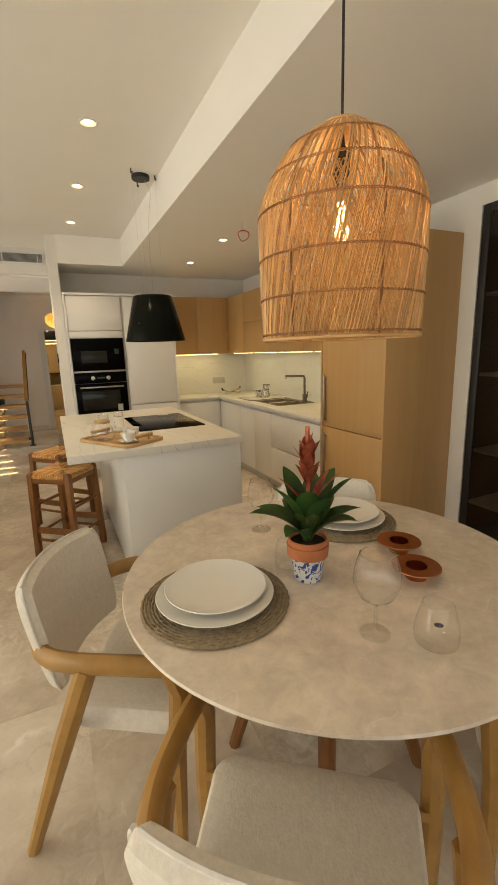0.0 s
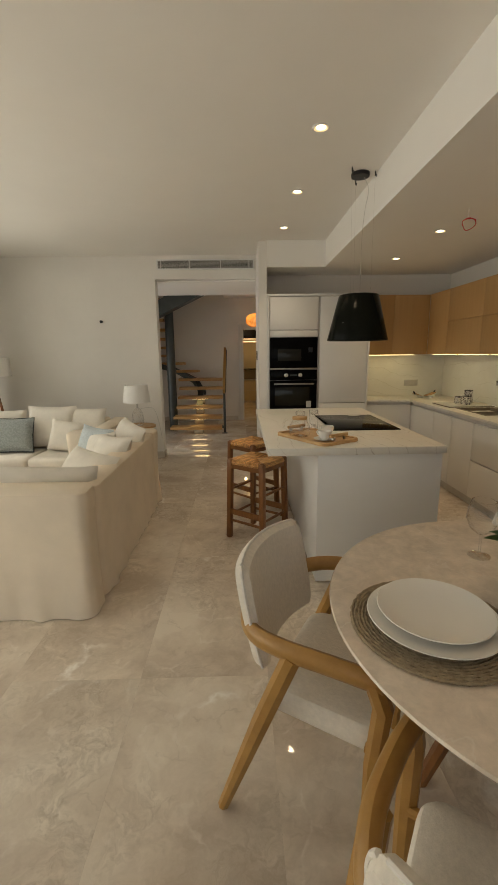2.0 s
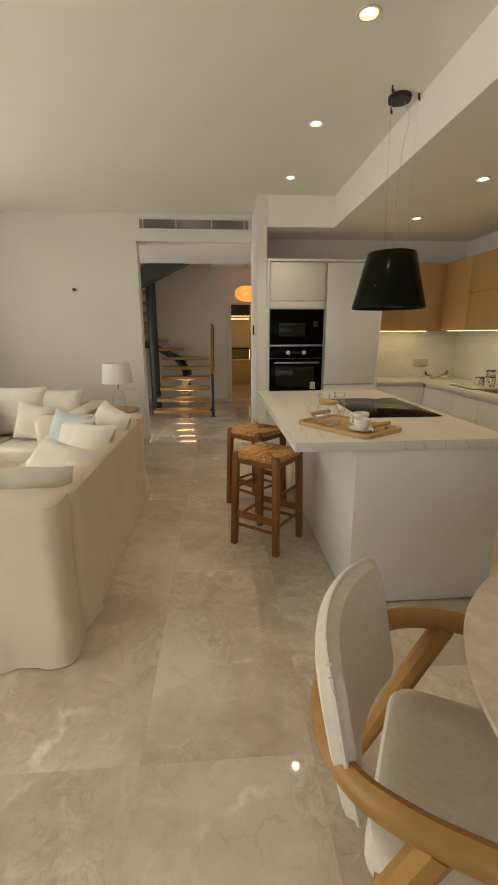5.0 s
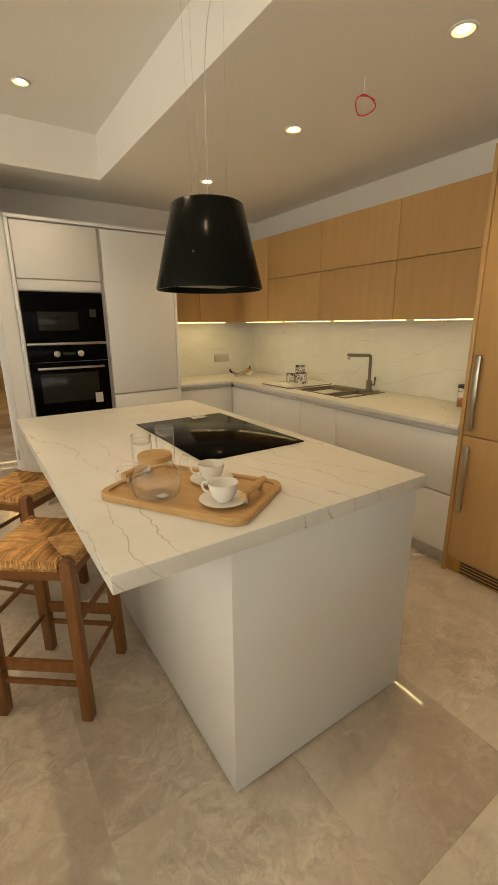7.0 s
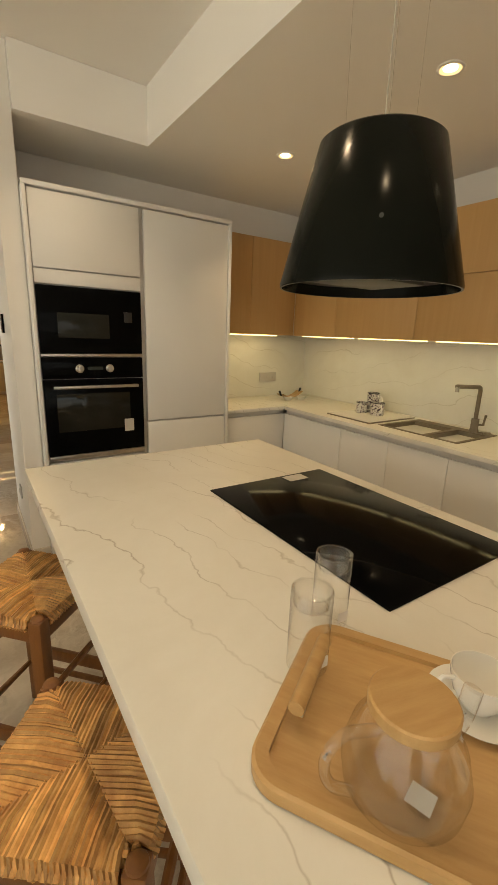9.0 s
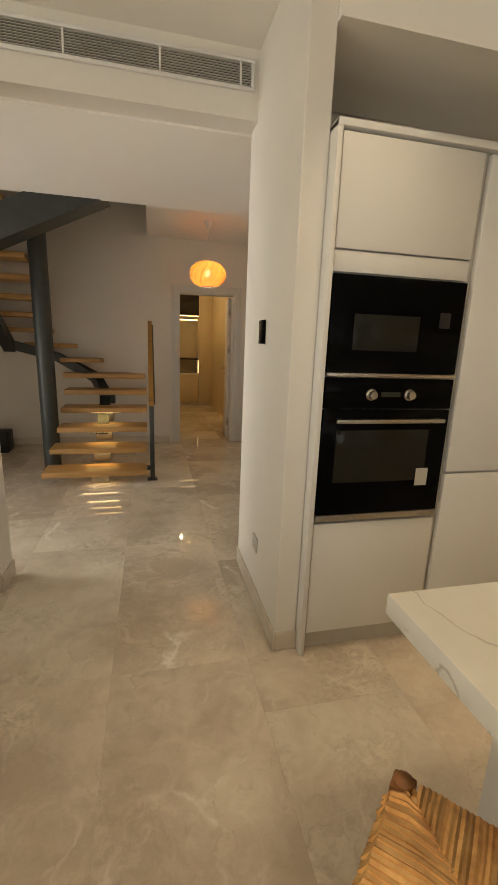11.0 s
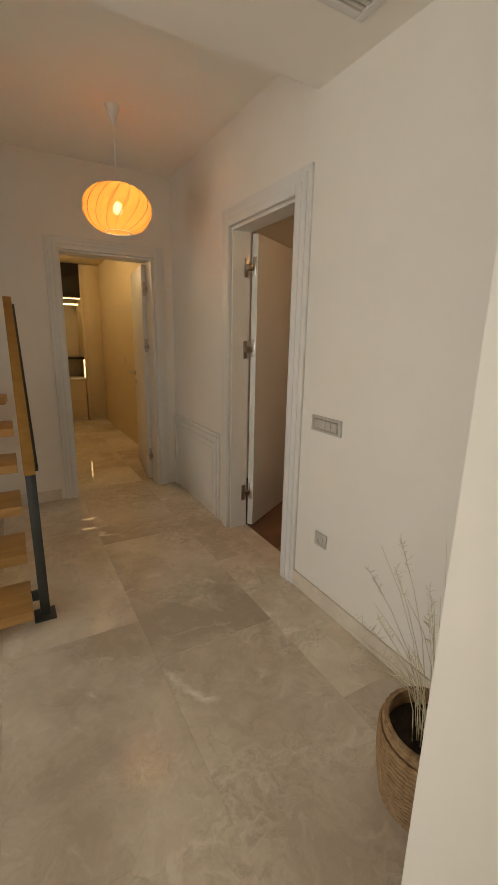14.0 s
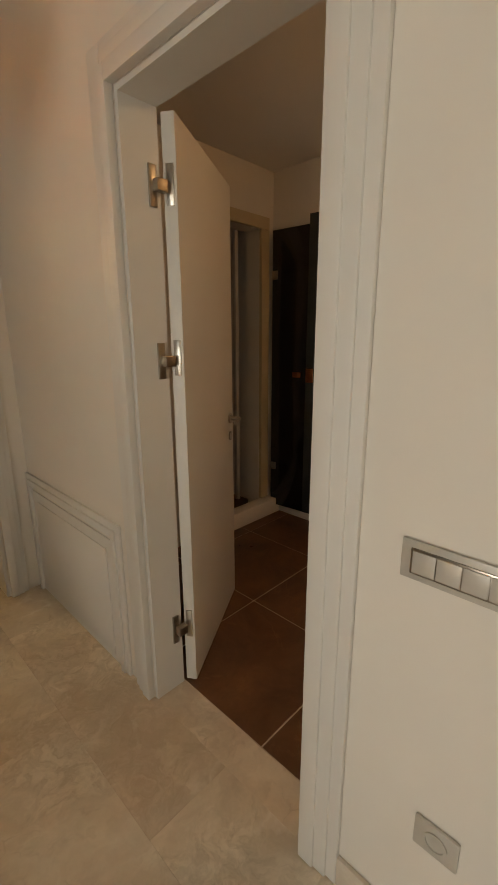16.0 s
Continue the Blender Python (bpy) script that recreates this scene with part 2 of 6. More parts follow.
def thin_glass(name):
    """Clear thin-walled glass: light passes straight on, gloss by Fresnel."""
    m = bpy.data.materials.new(name)
    m.use_nodes = True
    n, l = m.node_tree.nodes, m.node_tree.links
    n.remove(n["Principled BSDF"])
    t, g, f, mx = n.new("ShaderNodeBsdfTransparent"), n.new("ShaderNodeBsdfGlossy"), n.new("ShaderNodeLayerWeight"), n.new("ShaderNodeMixShader")
    pw, sc = n.new("ShaderNodeMath"), n.new("ShaderNodeMath")
    pw.operation, sc.operation = "POWER", "MULTIPLY_ADD"
    pw.inputs[1].default_value, sc.inputs[1].default_value, sc.inputs[2].default_value = 3.3, 0.92, 0.055
    t.inputs[0].default_value = (0.996, 0.998, 0.996, 1)
    g.inputs["Roughness"].default_value = 0.012
    l.new(f.outputs["Facing"], pw.inputs[0])
    l.new(pw.outputs[0], sc.inputs[0])
    l.new(sc.outputs[0], mx.inputs[0])
    l.new(t.outputs[0], mx.inputs[1])
    l.new(g.outputs[0], mx.inputs[2])
    l.new(mx.outputs[0], n["Material Output"].inputs[0])
    return m


def glow(name, color, strength):
    m = bpy.data.materials.new(name)
    m.use_nodes = True
    b = m.node_tree.nodes["Principled BSDF"]
    b.inputs["Emission Color"].default_value, b.inputs["Emission Strength"].default_value = (*color, 1), strength
    b.inputs["Base Color"].default_value = (*color, 1)
    return m


def cloth_sheer(name, color, through_amount):
    """Thin cloth: part diffuse, part translucent, part clear."""
    m = bpy.data.materials.new(name)
    m.use_nodes = True
    n, l = m.node_tree.nodes, m.node_tree.links
    n.remove(n["Principled BSDF"])
    d, t, c = n.new("ShaderNodeBsdfDiffuse"), n.new("ShaderNodeBsdfTranslucent"), n.new("ShaderNodeBsdfTransparent")
    for s in (d, t):
        s.inputs[0].default_value = (*color, 1)
    m1, m2 = n.new("ShaderNodeMixShader"), n.new("ShaderNodeMixShader")
    m1.inputs[0].default_value, m2.inputs[0].default_value = 0.55, through_amount
    l.new(d.outputs[0], m1.inputs[1])
    l.new(t.outputs[0], m1.inputs[2])
    l.new(m1.outputs[0], m2.inputs[1])
    l.new(c.outputs[0], m2.inputs[2])
    l.new(m2.outputs[0], n["Material Output"].inputs[0])
    return m


PLASTER = material("plaster", (0.79, 0.745, 0.68), 0.75, scale=1.3, vary=0.03, bump=0.05, bump_scale=220)
CEILING = material("ceiling_paint", (0.88, 0.845, 0.785), 0.85, scale=0.9, vary=0.02)
MARBLE = floor_stone("floor_marble")
MARBLE_TRIM = veined("skirting_marble", (0.74, 0.67, 0.57), (0.60, 0.52, 0.43), (0.75, 0.70, 0.62), 0.2, vscale=2.0, width=0.008, strength=0.6, cloud_scale=4.0)
GROUT = material("grout", (0.60, 0.51, 0.39), 0.5)
TABLE_STONE = veined("table_marble", (0.80, 0.69, 0.56), (0.67, 0.56, 0.445), (0.86, 0.79, 0.69), 0.22, vscale=3.4, width=0.010, strength=0.4, cloud_scale=4.0, fine=16.0)
COUNTER = veined("white_veined_stone", (0.74, 0.71, 0.64), (0.66, 0.62, 0.54), (0.30, 0.24, 0.165), 0.34, vscale=2.4, width=0.0036, strength=0.68, cloud_scale=1.8, sparse=0.03, spec=0.3, lines=(1.0, 0.20, 0.6, 0.052, 0.42))
SPLASH = veined("splashback_stone", (0.78, 0.76, 0.69), (0.70, 0.67, 0.59), (0.46, 0.41, 0.31), 0.3, vscale=1.9, width=0.004, strength=0.55, cloud_scale=1.8, lines=(0.22, 0.22, 1.0, 0.085, 0.3))
LACQUER = material("white_lacquer", (0.74, 0.72, 0.68), 0.35, scale=2.0, vary=0.015)
LACQUER_EDGE = material("lacquer_channel", (0.60, 0.57, 0.53), 0.4)
OAK_FRONT = wood("oak_veneer", (0.53, 0.315, 0.125), (0.49, 0.285, 0.108), 0.5, 2.2, (12, 12, 0.7), rand=0.03)
OAK_CHAIR = wood("chair_oak", (0.43, 0.235, 0.060), (0.34, 0.172, 0.042), 0.4, 3.0, (5, 5, 5))
OAK_STAIR = wood("stair_oak", (0.54, 0.315, 0.115), (0.43, 0.235, 0.075), 0.45, 3.0, (1, 10, 10), rand=0.05)
BAMBOO = wood("bamboo", (0.56, 0.35, 0.15), (0.47, 0.275, 0.105), 0.45, 3.5, (3, 22, 12))
STOOL_WOOD = wood("stool_wood", (0.27, 0.108, 0.028), (0.19, 0.070, 0.018), 0.38, 5.0, (8, 8, 1.5), rand=0.05)
RUSH = material("woven_rush", (0.80, 0.46, 0.165), 0.45, scale=22, vary=0.25, second=(0.44, 0.20, 0.058), bump=0.4, bump_scale=120, islands=0.38)
RATTAN = material("rattan_cane", (0.66, 0.395, 0.155), 0.45, scale=12, second=(0.50, 0.27, 0.095), bump=0.15, bump_scale=60, islands=0.3)
RATTAN_DARK = material("rattan_binding", (0.30, 0.135, 0.045), 0.6, scale=20, vary=0.2)
BOUCLE = material("woven_cream_fabric", (0.80, 0.73, 0.62), 0.95, scale=70, vary=0.06, bump=0.4, bump_scale=150, stretch=(0.8, 1.2, 0.9))
BOUCLE_SEAM = material("cream_piping", (0.74, 0.69, 0.61), 0.95, scale=50, vary=0.08, bump=0.3)
SOFA_CLOTH = material("cream_linen", (0.80, 0.69, 0.54), 0.95, scale=4, vary=0.05, bump=0.25, bump_scale=300)
CUSHION_CLOTH = material("ivory_cotton", (0.74, 0.68, 0.58), 0.95, scale=8, vary=0.06, bump=0.3, bump_scale=260)
CUSHION_GREY = material("sage_grey_weave", (0.30, 0.32, 0.30), 0.95, scale=60, vary=0.2, bump=0.5, bump_scale=240)
CUSHION_BLUE = material("pale_blue_weave", (0.52, 0.56, 0.56), 0.95, scale=60, vary=0.1, bump=0.4, bump_scale=240)
BLACK_METAL = material("black_enamel", (0.006, 0.007, 0.005), 0.18, scale=8, vary=0.1, spec=0.06)
BLACK_GLASS = material("black_glass", (0.003, 0.003, 0.003), 0.10, scale=3, vary=0.05, spec=0.04)
BLACK_MATT = material("black_plastic", (0.015, 0.015, 0.015), 0.5, scale=20, vary=0.1)
STEEL_DARK = material("dark_grey_steel", (0.05, 0.055, 0.05), 0.4, 0.3, scale=8, vary=0.15)
STEEL = material("brushed_steel", (0.50, 0.47, 0.42), 0.3, 1.0, scale=30, vary=0.1, stretch=(1, 20, 1))
NICKEL = material("nickel", (0.45, 0.41, 0.35), 0.3, 1.0, scale=20, vary=0.08)
GREIGE_METAL = material("taupe_metal", (0.25, 0.22, 0.18), 0.35, 0.8, scale=20, vary=0.08)
TAUPE = material("taupe_composite", (0.17, 0.135, 0.095), 0.6, scale=120, vary=0.15)
SWITCH = material("silver_switch", (0.56, 0.53, 0.48), 0.4, 0.2, scale=20, vary=0.04)
COPPER = material("copper", (0.52, 0.20, 0.09), 0.25, 1.0, scale=10, vary=0.15)
PORCELAIN = material("white_porcelain", (0.82, 0.79, 0.72), 0.12, scale=3, vary=0.01)
TERRACOTTA = material("terracotta", (0.48, 0.16, 0.06), 0.75, scale=18, vary=0.15, bump=0.15, bump_scale=90)
GRASS_MAT = material("seagrass", (0.36, 0.28, 0.175), 0.9, scale=70, second=(0.22, 0.165, 0.10), bump=0.6, bump_scale=120)
BASKET = material("basket_weave", (0.42, 0.27, 0.145), 0.9, scale=40, second=(0.23, 0.135, 0.065), bump=0.6, bump_scale=100)
SOIL = material("soil", (0.03, 0.018, 0.01), 0.95, scale=60, vary=0.4, bump=0.8, bump_scale=80)
LEAF = material("leaf", (0.085, 0.19, 0.045), 0.35, scale=9, second=(0.04, 0.105, 0.028))
LEAF_PALE = material("leaf_base", (0.14, 0.20, 0.055), 0.4, scale=8, vary=0.2)
BRACT = material("red_bract", (0.62, 0.20, 0.09), 0.45, scale=40, second=(0.36, 0.055, 0.035))
DRY_GRASS = material("dry_grass", (0.58, 0.52, 0.36), 0.8, scale=8, vary=0.2)
WHITE_TRIM = material("white_joinery", (0.74, 0.72, 0.68), 0.45, scale=3, vary=0.02)
WHITE_PLASTIC = material("white_plastic", (0.75, 0.73, 0.70), 0.4, scale=6, vary=0.02)
BROWN_TILE = veined("brown_tile", (0.20, 0.095, 0.045), (0.10, 0.048, 0.024), (0.26, 0.14, 0.07), 0.3, vscale=2.2, width=0.01, rand=0.1, strength=0.4, cloud_scale=3.5)
BROWN_GROUT = material("sand_grout", (0.36, 0.27, 0.17), 0.9)
WARDROBE = material("cream_wardrobe", (0.55, 0.45, 0.29), 0.5, scale=3, vary=0.04)
DARK_DOOR = material("smoked_door", (0.012, 0.010, 0.010), 0.12, scale=4, vary=0.1)
GLASS = thin_glass("clear_glass")
WINDOW_GLASS = glass("window_glass", (0.95, 1.0, 0.98))
SPICE = material("orange_spice", (0.62, 0.27, 0.06), 0.8, scale=90, second=(0.42, 0.12, 0.03), bump=0.6, bump_scale=160)
SHEER = cloth_sheer("sheer_curtain", (0.62, 0.645, 0.60), 0.34)
LAMP_SHADE = material("white_linen_shade", (0.88, 0.86, 0.81), 0.9, scale=120, vary=0.03, bump=0.15, bump_scale=400)
SILK_SHADE = cloth_sheer("pleated_silk", (0.84, 0.42, 0.11), 0.08)
LED = glow("led_strip", (1.0, 0.86, 0.40), 2.4)
LED_WARM = glow("warm_led_strip", (1.0, 0.72, 0.34), 3.0)
LED_SPOT = glow("spot_lens", (1.0, 0.86, 0.60), 14.0)
# emission on the downlight cone stands in for the lens light it reflects
SPOT_CONE_GLOW = glow("spot_cone_glow", (1.0, 0.72, 0.36), 1.1)
FILAMENT = glow("filament", (1.0, 0.62, 0.20), 60.0)
BULB_ON = glow("lit_bulb", (1.0, 0.80, 0.48), 14.0)
RED_WIRE = material("red_wire", (0.55, 0.03, 0.03), 0.4)


def delft():
    """White glaze with blue blots."""
    m = material("blue_and_white_glaze", (0.72, 0.72, 0.70), 0.2, scale=3, vary=0.02)
    n, l = m.node_tree.nodes, m.node_tree.links
    v = n.new("ShaderNodeTexNoise")
    v.inputs["Scale"].default_value, v.inputs["Detail"].default_value, v.inputs["Distortion"].default_value = 42, 1.5, 2.5
    tc = n.new("ShaderNodeTexCoord")
    l.new(tc.outputs["Object"], v.inputs["Vector"])
    r = n.new("ShaderNodeValToRGB")
    r.color_ramp.interpolation = "CONSTANT"
    r.color_ramp.elements[0].color, r.color_ramp.elements[1].color = (0.70, 0.70, 0.68, 1), (0.05, 0.09, 0.32, 1)
    r.color_ramp.elements[1].position = 0.545
    l.new(v.outputs["Fac"], r.inputs[0])
    l.new(r.outputs[0], n["Principled BSDF"].inputs["Base Color"])
    return m


DELFT = delft()


def splatter():
    m = delft()
    m.name = "speckled_glaze"
    for node in m.node_tree.nodes:
        if node.type == "VALTORGB" and node.color_ramp.interpolation == "CONSTANT":
            node.color_ramp.elements[0].color, node.color_ramp.elements[1].color = (0.66, 0.62, 0.55, 1), (0.06, 0.035, 0.05, 1)
    return m


SPECKLED = splatter()


# ---- mesh helpers ----
def mesh(bm, name, mat, smooth=False):
    me = bpy.data.meshes.new(name)
    bm.to_mesh(me)
    bm.free()
    me.materials.append(mat)
    if smooth:
        me.polygons.foreach_set("use_smooth", [True] * len(me.polygons))
        me.set_sharp_from_angle(angle=radians(40))
    return me


def part(name, bm, mat, parent=None, label="", m=None, smooth=True):
    ob = new(name, mesh(bm, name, mat, smooth))
    ob.parent = parent
    if m is not None:
        ob.matrix_basis = m
    if label:
        tagged(ob, label=label)
    return ob


def thing(name, label, category, m=None, group=""):
    ob = new(name)
    ob.empty_display_size = 0.1
    if m is not None:
        ob.matrix_basis = m
    return tagged(ob, label, category, group)


def single(name, bm, mat, label, category, m=None, group="", kind="", smooth=True):
    return tagged(part(name, bm, mat, None, "", m, smooth), label, category, group, kind)


def structure(name, bm, mat, label, category="wall", smooth=False):
    return single(name, bm, mat, label, category, kind="structure", smooth=smooth)


def box(x0, y0, z0, x1, y1, z1, bevel=0.0, bm=None, segments=2, m=None):
    b = bmesh.new()
    bmesh.ops.create_cube(b, size=1, matrix=Matrix.LocRotScale(((x0 + x1) / 2, (y0 + y1) / 2, (z0 + z1) / 2), None, (x1 - x0, y1 - y0, z1 - z0)))
    if bevel:
        bmesh.ops.bevel(b, geom=b.edges[:], offset=bevel, segments=segments, profile=0.5, affect="EDGES")
    if m is not None:
        b.transform(m)
    return merge(bm, b)


def merge(bm, b):
    if bm is None:
        return b
    t = bpy.data.meshes.new("t")
    b.to_mesh(t)
    b.free()
    bm.from_mesh(t)
    bpy.data.meshes.remove(t)
    return bm


def lathe(profile, seg=32, bm=None, m=None):
    """Turn (radius, height) round z."""
    b = bmesh.new()
    rings = []
    for r, z in profile:
        if r < 1e-5:
            rings.append([b.verts.new((0, 0, z))])
        else:
            rings.append([b.verts.new((r * math.cos(2 * math.pi * i / seg), r * math.sin(2 * math.pi * i / seg), z)) for i in range(seg)])
    for p, q in zip(rings, rings[1:]):
        for i in range(seg):
            j = (i + 1) % seg
            f = [p[i % len(p)], p[j % len(p)], q[j % len(q)], q[i % len(q)]]
            f = list(dict.fromkeys(f))
            if len(f) > 2:
                b.faces.new(f)
    bmesh.ops.recalc_face_normals(b, faces=b.faces[:])
    if m is not None:
        b.transform(m)
    return merge(bm, b)


def tube(points, radius, sides=8, bm=None, m=None, closed=False, flat=1.0, radii=None):
    """A round or flattened bar along points; flat squeezes it across its own up axis."""
    b = bmesh.new()
    pts = [Vector(p) for p in points]
    k = len(pts)
    rings = []
    for i, p in enumerate(pts):
        a, c = (pts[(i - 1) % k], pts[(i + 1) % k]) if closed else (pts[max(i - 1, 0)], pts[min(i + 1, k - 1)])
        d = (c - a).normalized()
        up = Vector((0, 0, 1)) if abs(d.z) < 0.9 else Vector((1, 0, 0))
        s = d.cross(up).normalized()
        u = s.cross(d)
        r = radii[i] if radii else radius
        rings.append([b.verts.new(p + s * r * math.cos(2 * math.pi * (j + 0.5) / sides) + u * r * flat * math.sin(2 * math.pi * (j + 0.5) / sides)) for j in range(sides)])
    for i in range(k if closed else k - 1):
        p, q = rings[i], rings[(i + 1) % k]
        for j in range(sides):
            b.faces.new((p[j], p[(j + 1) % sides], q[(j + 1) % sides], q[j]))
    if not closed:
        b.faces.new(rings[0][::-1])
        b.faces.new(rings[-1])
    bmesh.ops.recalc_face_normals(b, faces=b.faces[:])
    if m is not None:
        b.transform(m)
    return merge(bm, b)


def slab(outline, z0, z1, bevel=0.0, bm=None, m=None, segments=2):
    """A flat piece with the given outline, from z0 to z1."""
    b = bmesh.new()
    f = b.faces.new([b.verts.new((x, y, z0)) for x, y in outline])
    r = bmesh.ops.extrude_face_region(b, geom=[f])
    bmesh.ops.translate(b, verts=[v for v in r["geom"] if isinstance(v, bmesh.types.BMVert)], vec=(0, 0, z1 - z0))
    bmesh.ops.recalc_face_normals(b, faces=b.faces[:])
    if bevel:
        e = [x for x in b.edges if abs(x.verts[0].co.z - x.verts[1].co.z) < 1e-6]
        bmesh.ops.bevel(b, geom=e, offset=bevel, segments=segments, profile=0.5, affect="EDGES")
    if m is not None:
        b.transform(m)
    return merge(bm, b)


def rounded(x0, y0, x1, y1, r, n=6):
    pts = []
    for cx, cy, a in ((x1 - r, y1 - r, 0), (x0 + r, y1 - r, 90), (x0 + r, y0 + r, 180), (x1 - r, y0 + r, 270)):
        pts += [(cx + r * math.cos(radians(a + 90 * i / n)), cy + r * math.sin(radians(a + 90 * i / n))) for i in range(n + 1)]
    return pts


def spline(points, n=8):
    """Points of a smooth line through the given ones."""
    p = [Vector(q) for q in points]
    p = [2 * p[0] - p[1]] + p + [2 * p[-1] - p[-2]]
    out = []
    for i in range(1, len(p) - 2):
        for j in range(n):
            t = j / n
            out.append(0.5 * ((2 * p[i]) + (p[i + 1] - p[i - 1]) * t + (2 * p[i - 1] - 5 * p[i] + 4 * p[i + 1] - p[i + 2]) * t * t + (3 * p[i] - p[i - 1] - 3 * p[i + 1] + p[i + 2]) * t ** 3))
    return out + [p[-2]]


def pillow(w, h, t, m=None, seed=0, n=14, bm=None, sag=0.0):
    """A stuffed cushion in the plane x, z, with soft corners and a few dents."""
    b = bmesh.new()
    grid = {}
    for side in (1, -1):
        for i in range(n + 1):
            for j in range(n + 1):
                u, v = 2 * i / n - 1, 2 * j / n - 1
                edge = max(0.0, (1 - abs(u) ** 3.0) * (1 - abs(v) ** 3.0)) ** 0.5
                pull = 1 - 0.07 * (1 - v * v) * abs(u) ** 6 - 0.0
                pull2 = 1 - 0.07 * (1 - u * u) * abs(v) ** 6
                x, z = u * w / 2 * pull, v * h / 2 * pull2
                d = noise.noise(Vector((x * 6 + seed * 3.1, z * 6, side + seed))) * 0.18
                y = side * t / 2 * edge * (1 + d)
                if edge < 1e-6 and side == -1:
                    continue
                grid[side, i, j] = b.verts.new((x, y - sag * z * z, z + h / 2))
    for side in (1, -1):
        for i in range(n):
            for j in range(n):
                f = [grid.get((side, a, c)) or grid[1, a, c] for a, c in ((i, j), (i + 1, j), (i + 1, j + 1), (i, j + 1))]
                b.faces.new(f if side == -1 else f[::-1])
    bmesh.ops.recalc_face_normals(b, faces=b.faces[:])
    if m is not None:
        b.transform(m)
    return merge(bm, b)


def soft_box(x0, y0, z0, x1, y1, z1, r=0.05, n=10, wobble=0.006, seed=0, freq=5, bm=None):
    """An upholstered block: rounded edges and a slightly uneven surface."""
    b = bmesh.new()
    bmesh.ops.create_cube(b, size=1, matrix=Matrix.LocRotScale(((x0 + x1) / 2, (y0 + y1) / 2, (z0 + z1) / 2), None, (x1 - x0, y1 - y0, z1 - z0)))
    bmesh.ops.bevel(b, geom=b.edges[:], offset=r, segments=4, profile=0.5, affect="EDGES")
    long = [e for e in b.edges if e.calc_length() > 0.12]
    if long:
        bmesh.ops.subdivide_edges(b, edges=long, cuts=n, use_grid_fill=True)
    for v in b.verts:
        d = noise.noise_vector(v.co * freq + Vector((seed * 7.3, 0, 0)))
        v.co += d * wobble
    return merge(bm, b)


# ---- structure ----
LIV, DROP, HALL, FAR = 2.80, 2.50, 2.485, 2.69
structure("ceiling_living", box(-3.6, -3.2, LIV, 1.21, 6.55, LIV + 0.2), CEILING, "smooth white plaster ceiling over the living room", "ceiling")
c = box(1.21, -3.2, DROP, 3.6, 6.55, LIV + 0.2)
box(0.5125, 5.60, DROP, 1.21, 6.17, LIV - 0.002, bm=c)
structure("ceiling_kitchen", c, CEILING, "lowered white plaster ceiling over the kitchen", "ceiling")
structure("ceiling_hall", box(-3.2, 6.50, HALL, 1.17, 7.91, LIV + 0.2), CEILING, "lowered white plaster ceiling in the hall", "ceiling")
structure("ceiling_corridor", box(-0.15, 7.912, FAR, 1.17, 9.92, FAR + 0.3), CEILING, "white plaster ceiling of the corridor", "ceiling")

structure("wall_living_back", box(-0.97, 6.36, HALL + 0.012, 0.41, 6.499, LIV, bm=box(-3.6, 6.36, 0, -0.97, 6.548, LIV)), PLASTER, "white plastered wall with a wide opening to the hall")
structure("wall_pillar", box(0.41, 5.63, 0, 0.512, 6.498, LIV - 0.001, 0.004), PLASTER, "white plastered pier beside the oven tower")
structure("wall_kitchen_back", box(0.512, 6.18, 0, 3.6, 6.498, 2.97), PLASTER, "white plastered wall behind the kitchen")
w = box(3.02, 2.315, 0, 3.6, 6.18, DROP)
box(3.02, 0.9, 2.372, 3.6, 2.315, DROP, bm=w)
box(3.02, -3.2, 0, 3.6, 0.9, DROP, bm=w)
box(3.5, 0.9, 0, 3.6, 2.315, 2.372, bm=w)
structure("wall_right", w, PLASTER, "white plastered wall with a recess for the display cabinet")
w = box(-3.6, -3.2, 0, -2.7, -3.0, LIV)
box(2.0, -3.2, 0, 3.6, -3.0, LIV, bm=w)
box(-2.7, -3.2, 2.5, 2.0, -3.0, LIV, bm=w)
structure("wall_south", w, PLASTER, "white plastered wall with wide glazing")
w = box(-3.6, -3.0, 0, -3.46, -0.6, LIV)
box(-3.6, 5.4, 0, -3.46, 6.36, LIV, bm=w)
box(-3.6, -0.6, 2.6, -3.46, 5.4, LIV, bm=w)
structure("wall_window", w, PLASTER, "white plastered wall with wide glazing behind the curtain")

w = box(1.17, 6.50, 0, 1.298, 8.025, FAR + 0.3)
box(1.17, 8.76, 0, 1.298, 10.1, FAR + 0.3, bm=w)
box(1.17, 8.025, 2.085, 1.298, 8.76, FAR + 0.3, bm=w)
structure("wall_hall_right", w, PLASTER, "white plastered corridor wall with a doorway")
w = box(-2.55, 9.92, 0, 0.245, 10.1, 5.2)
box(1.0, 9.92, 0, 1.17, 10.1, FAR, bm=w)
box(0.245, 9.92, 2.04, 1.0, 10.1, FAR, bm=w)
structure("wall_hall_back", w, PLASTER, "plastered wall behind the stairs with a doorway")
w = box(-2.75, 7.91, 0, -2.55, 10.1, 5.2)
box(-2.55, 7.73, 3.01, 0.0, 7.91, 5.2, bm=w)
box(-0.148, 7.91, FAR + 0.302, 0.0, 9.92, 5.2, bm=w)
box(-2.75, 7.73, 5.2, 0.0, 10.1, 5.3, bm=w)
structure("wall_stairwell", w, PLASTER, "plastered walls of the stairwell rising to the next floor")
w = box(-3.2, 6.548, 0, -3.0, 6.65, LIV)
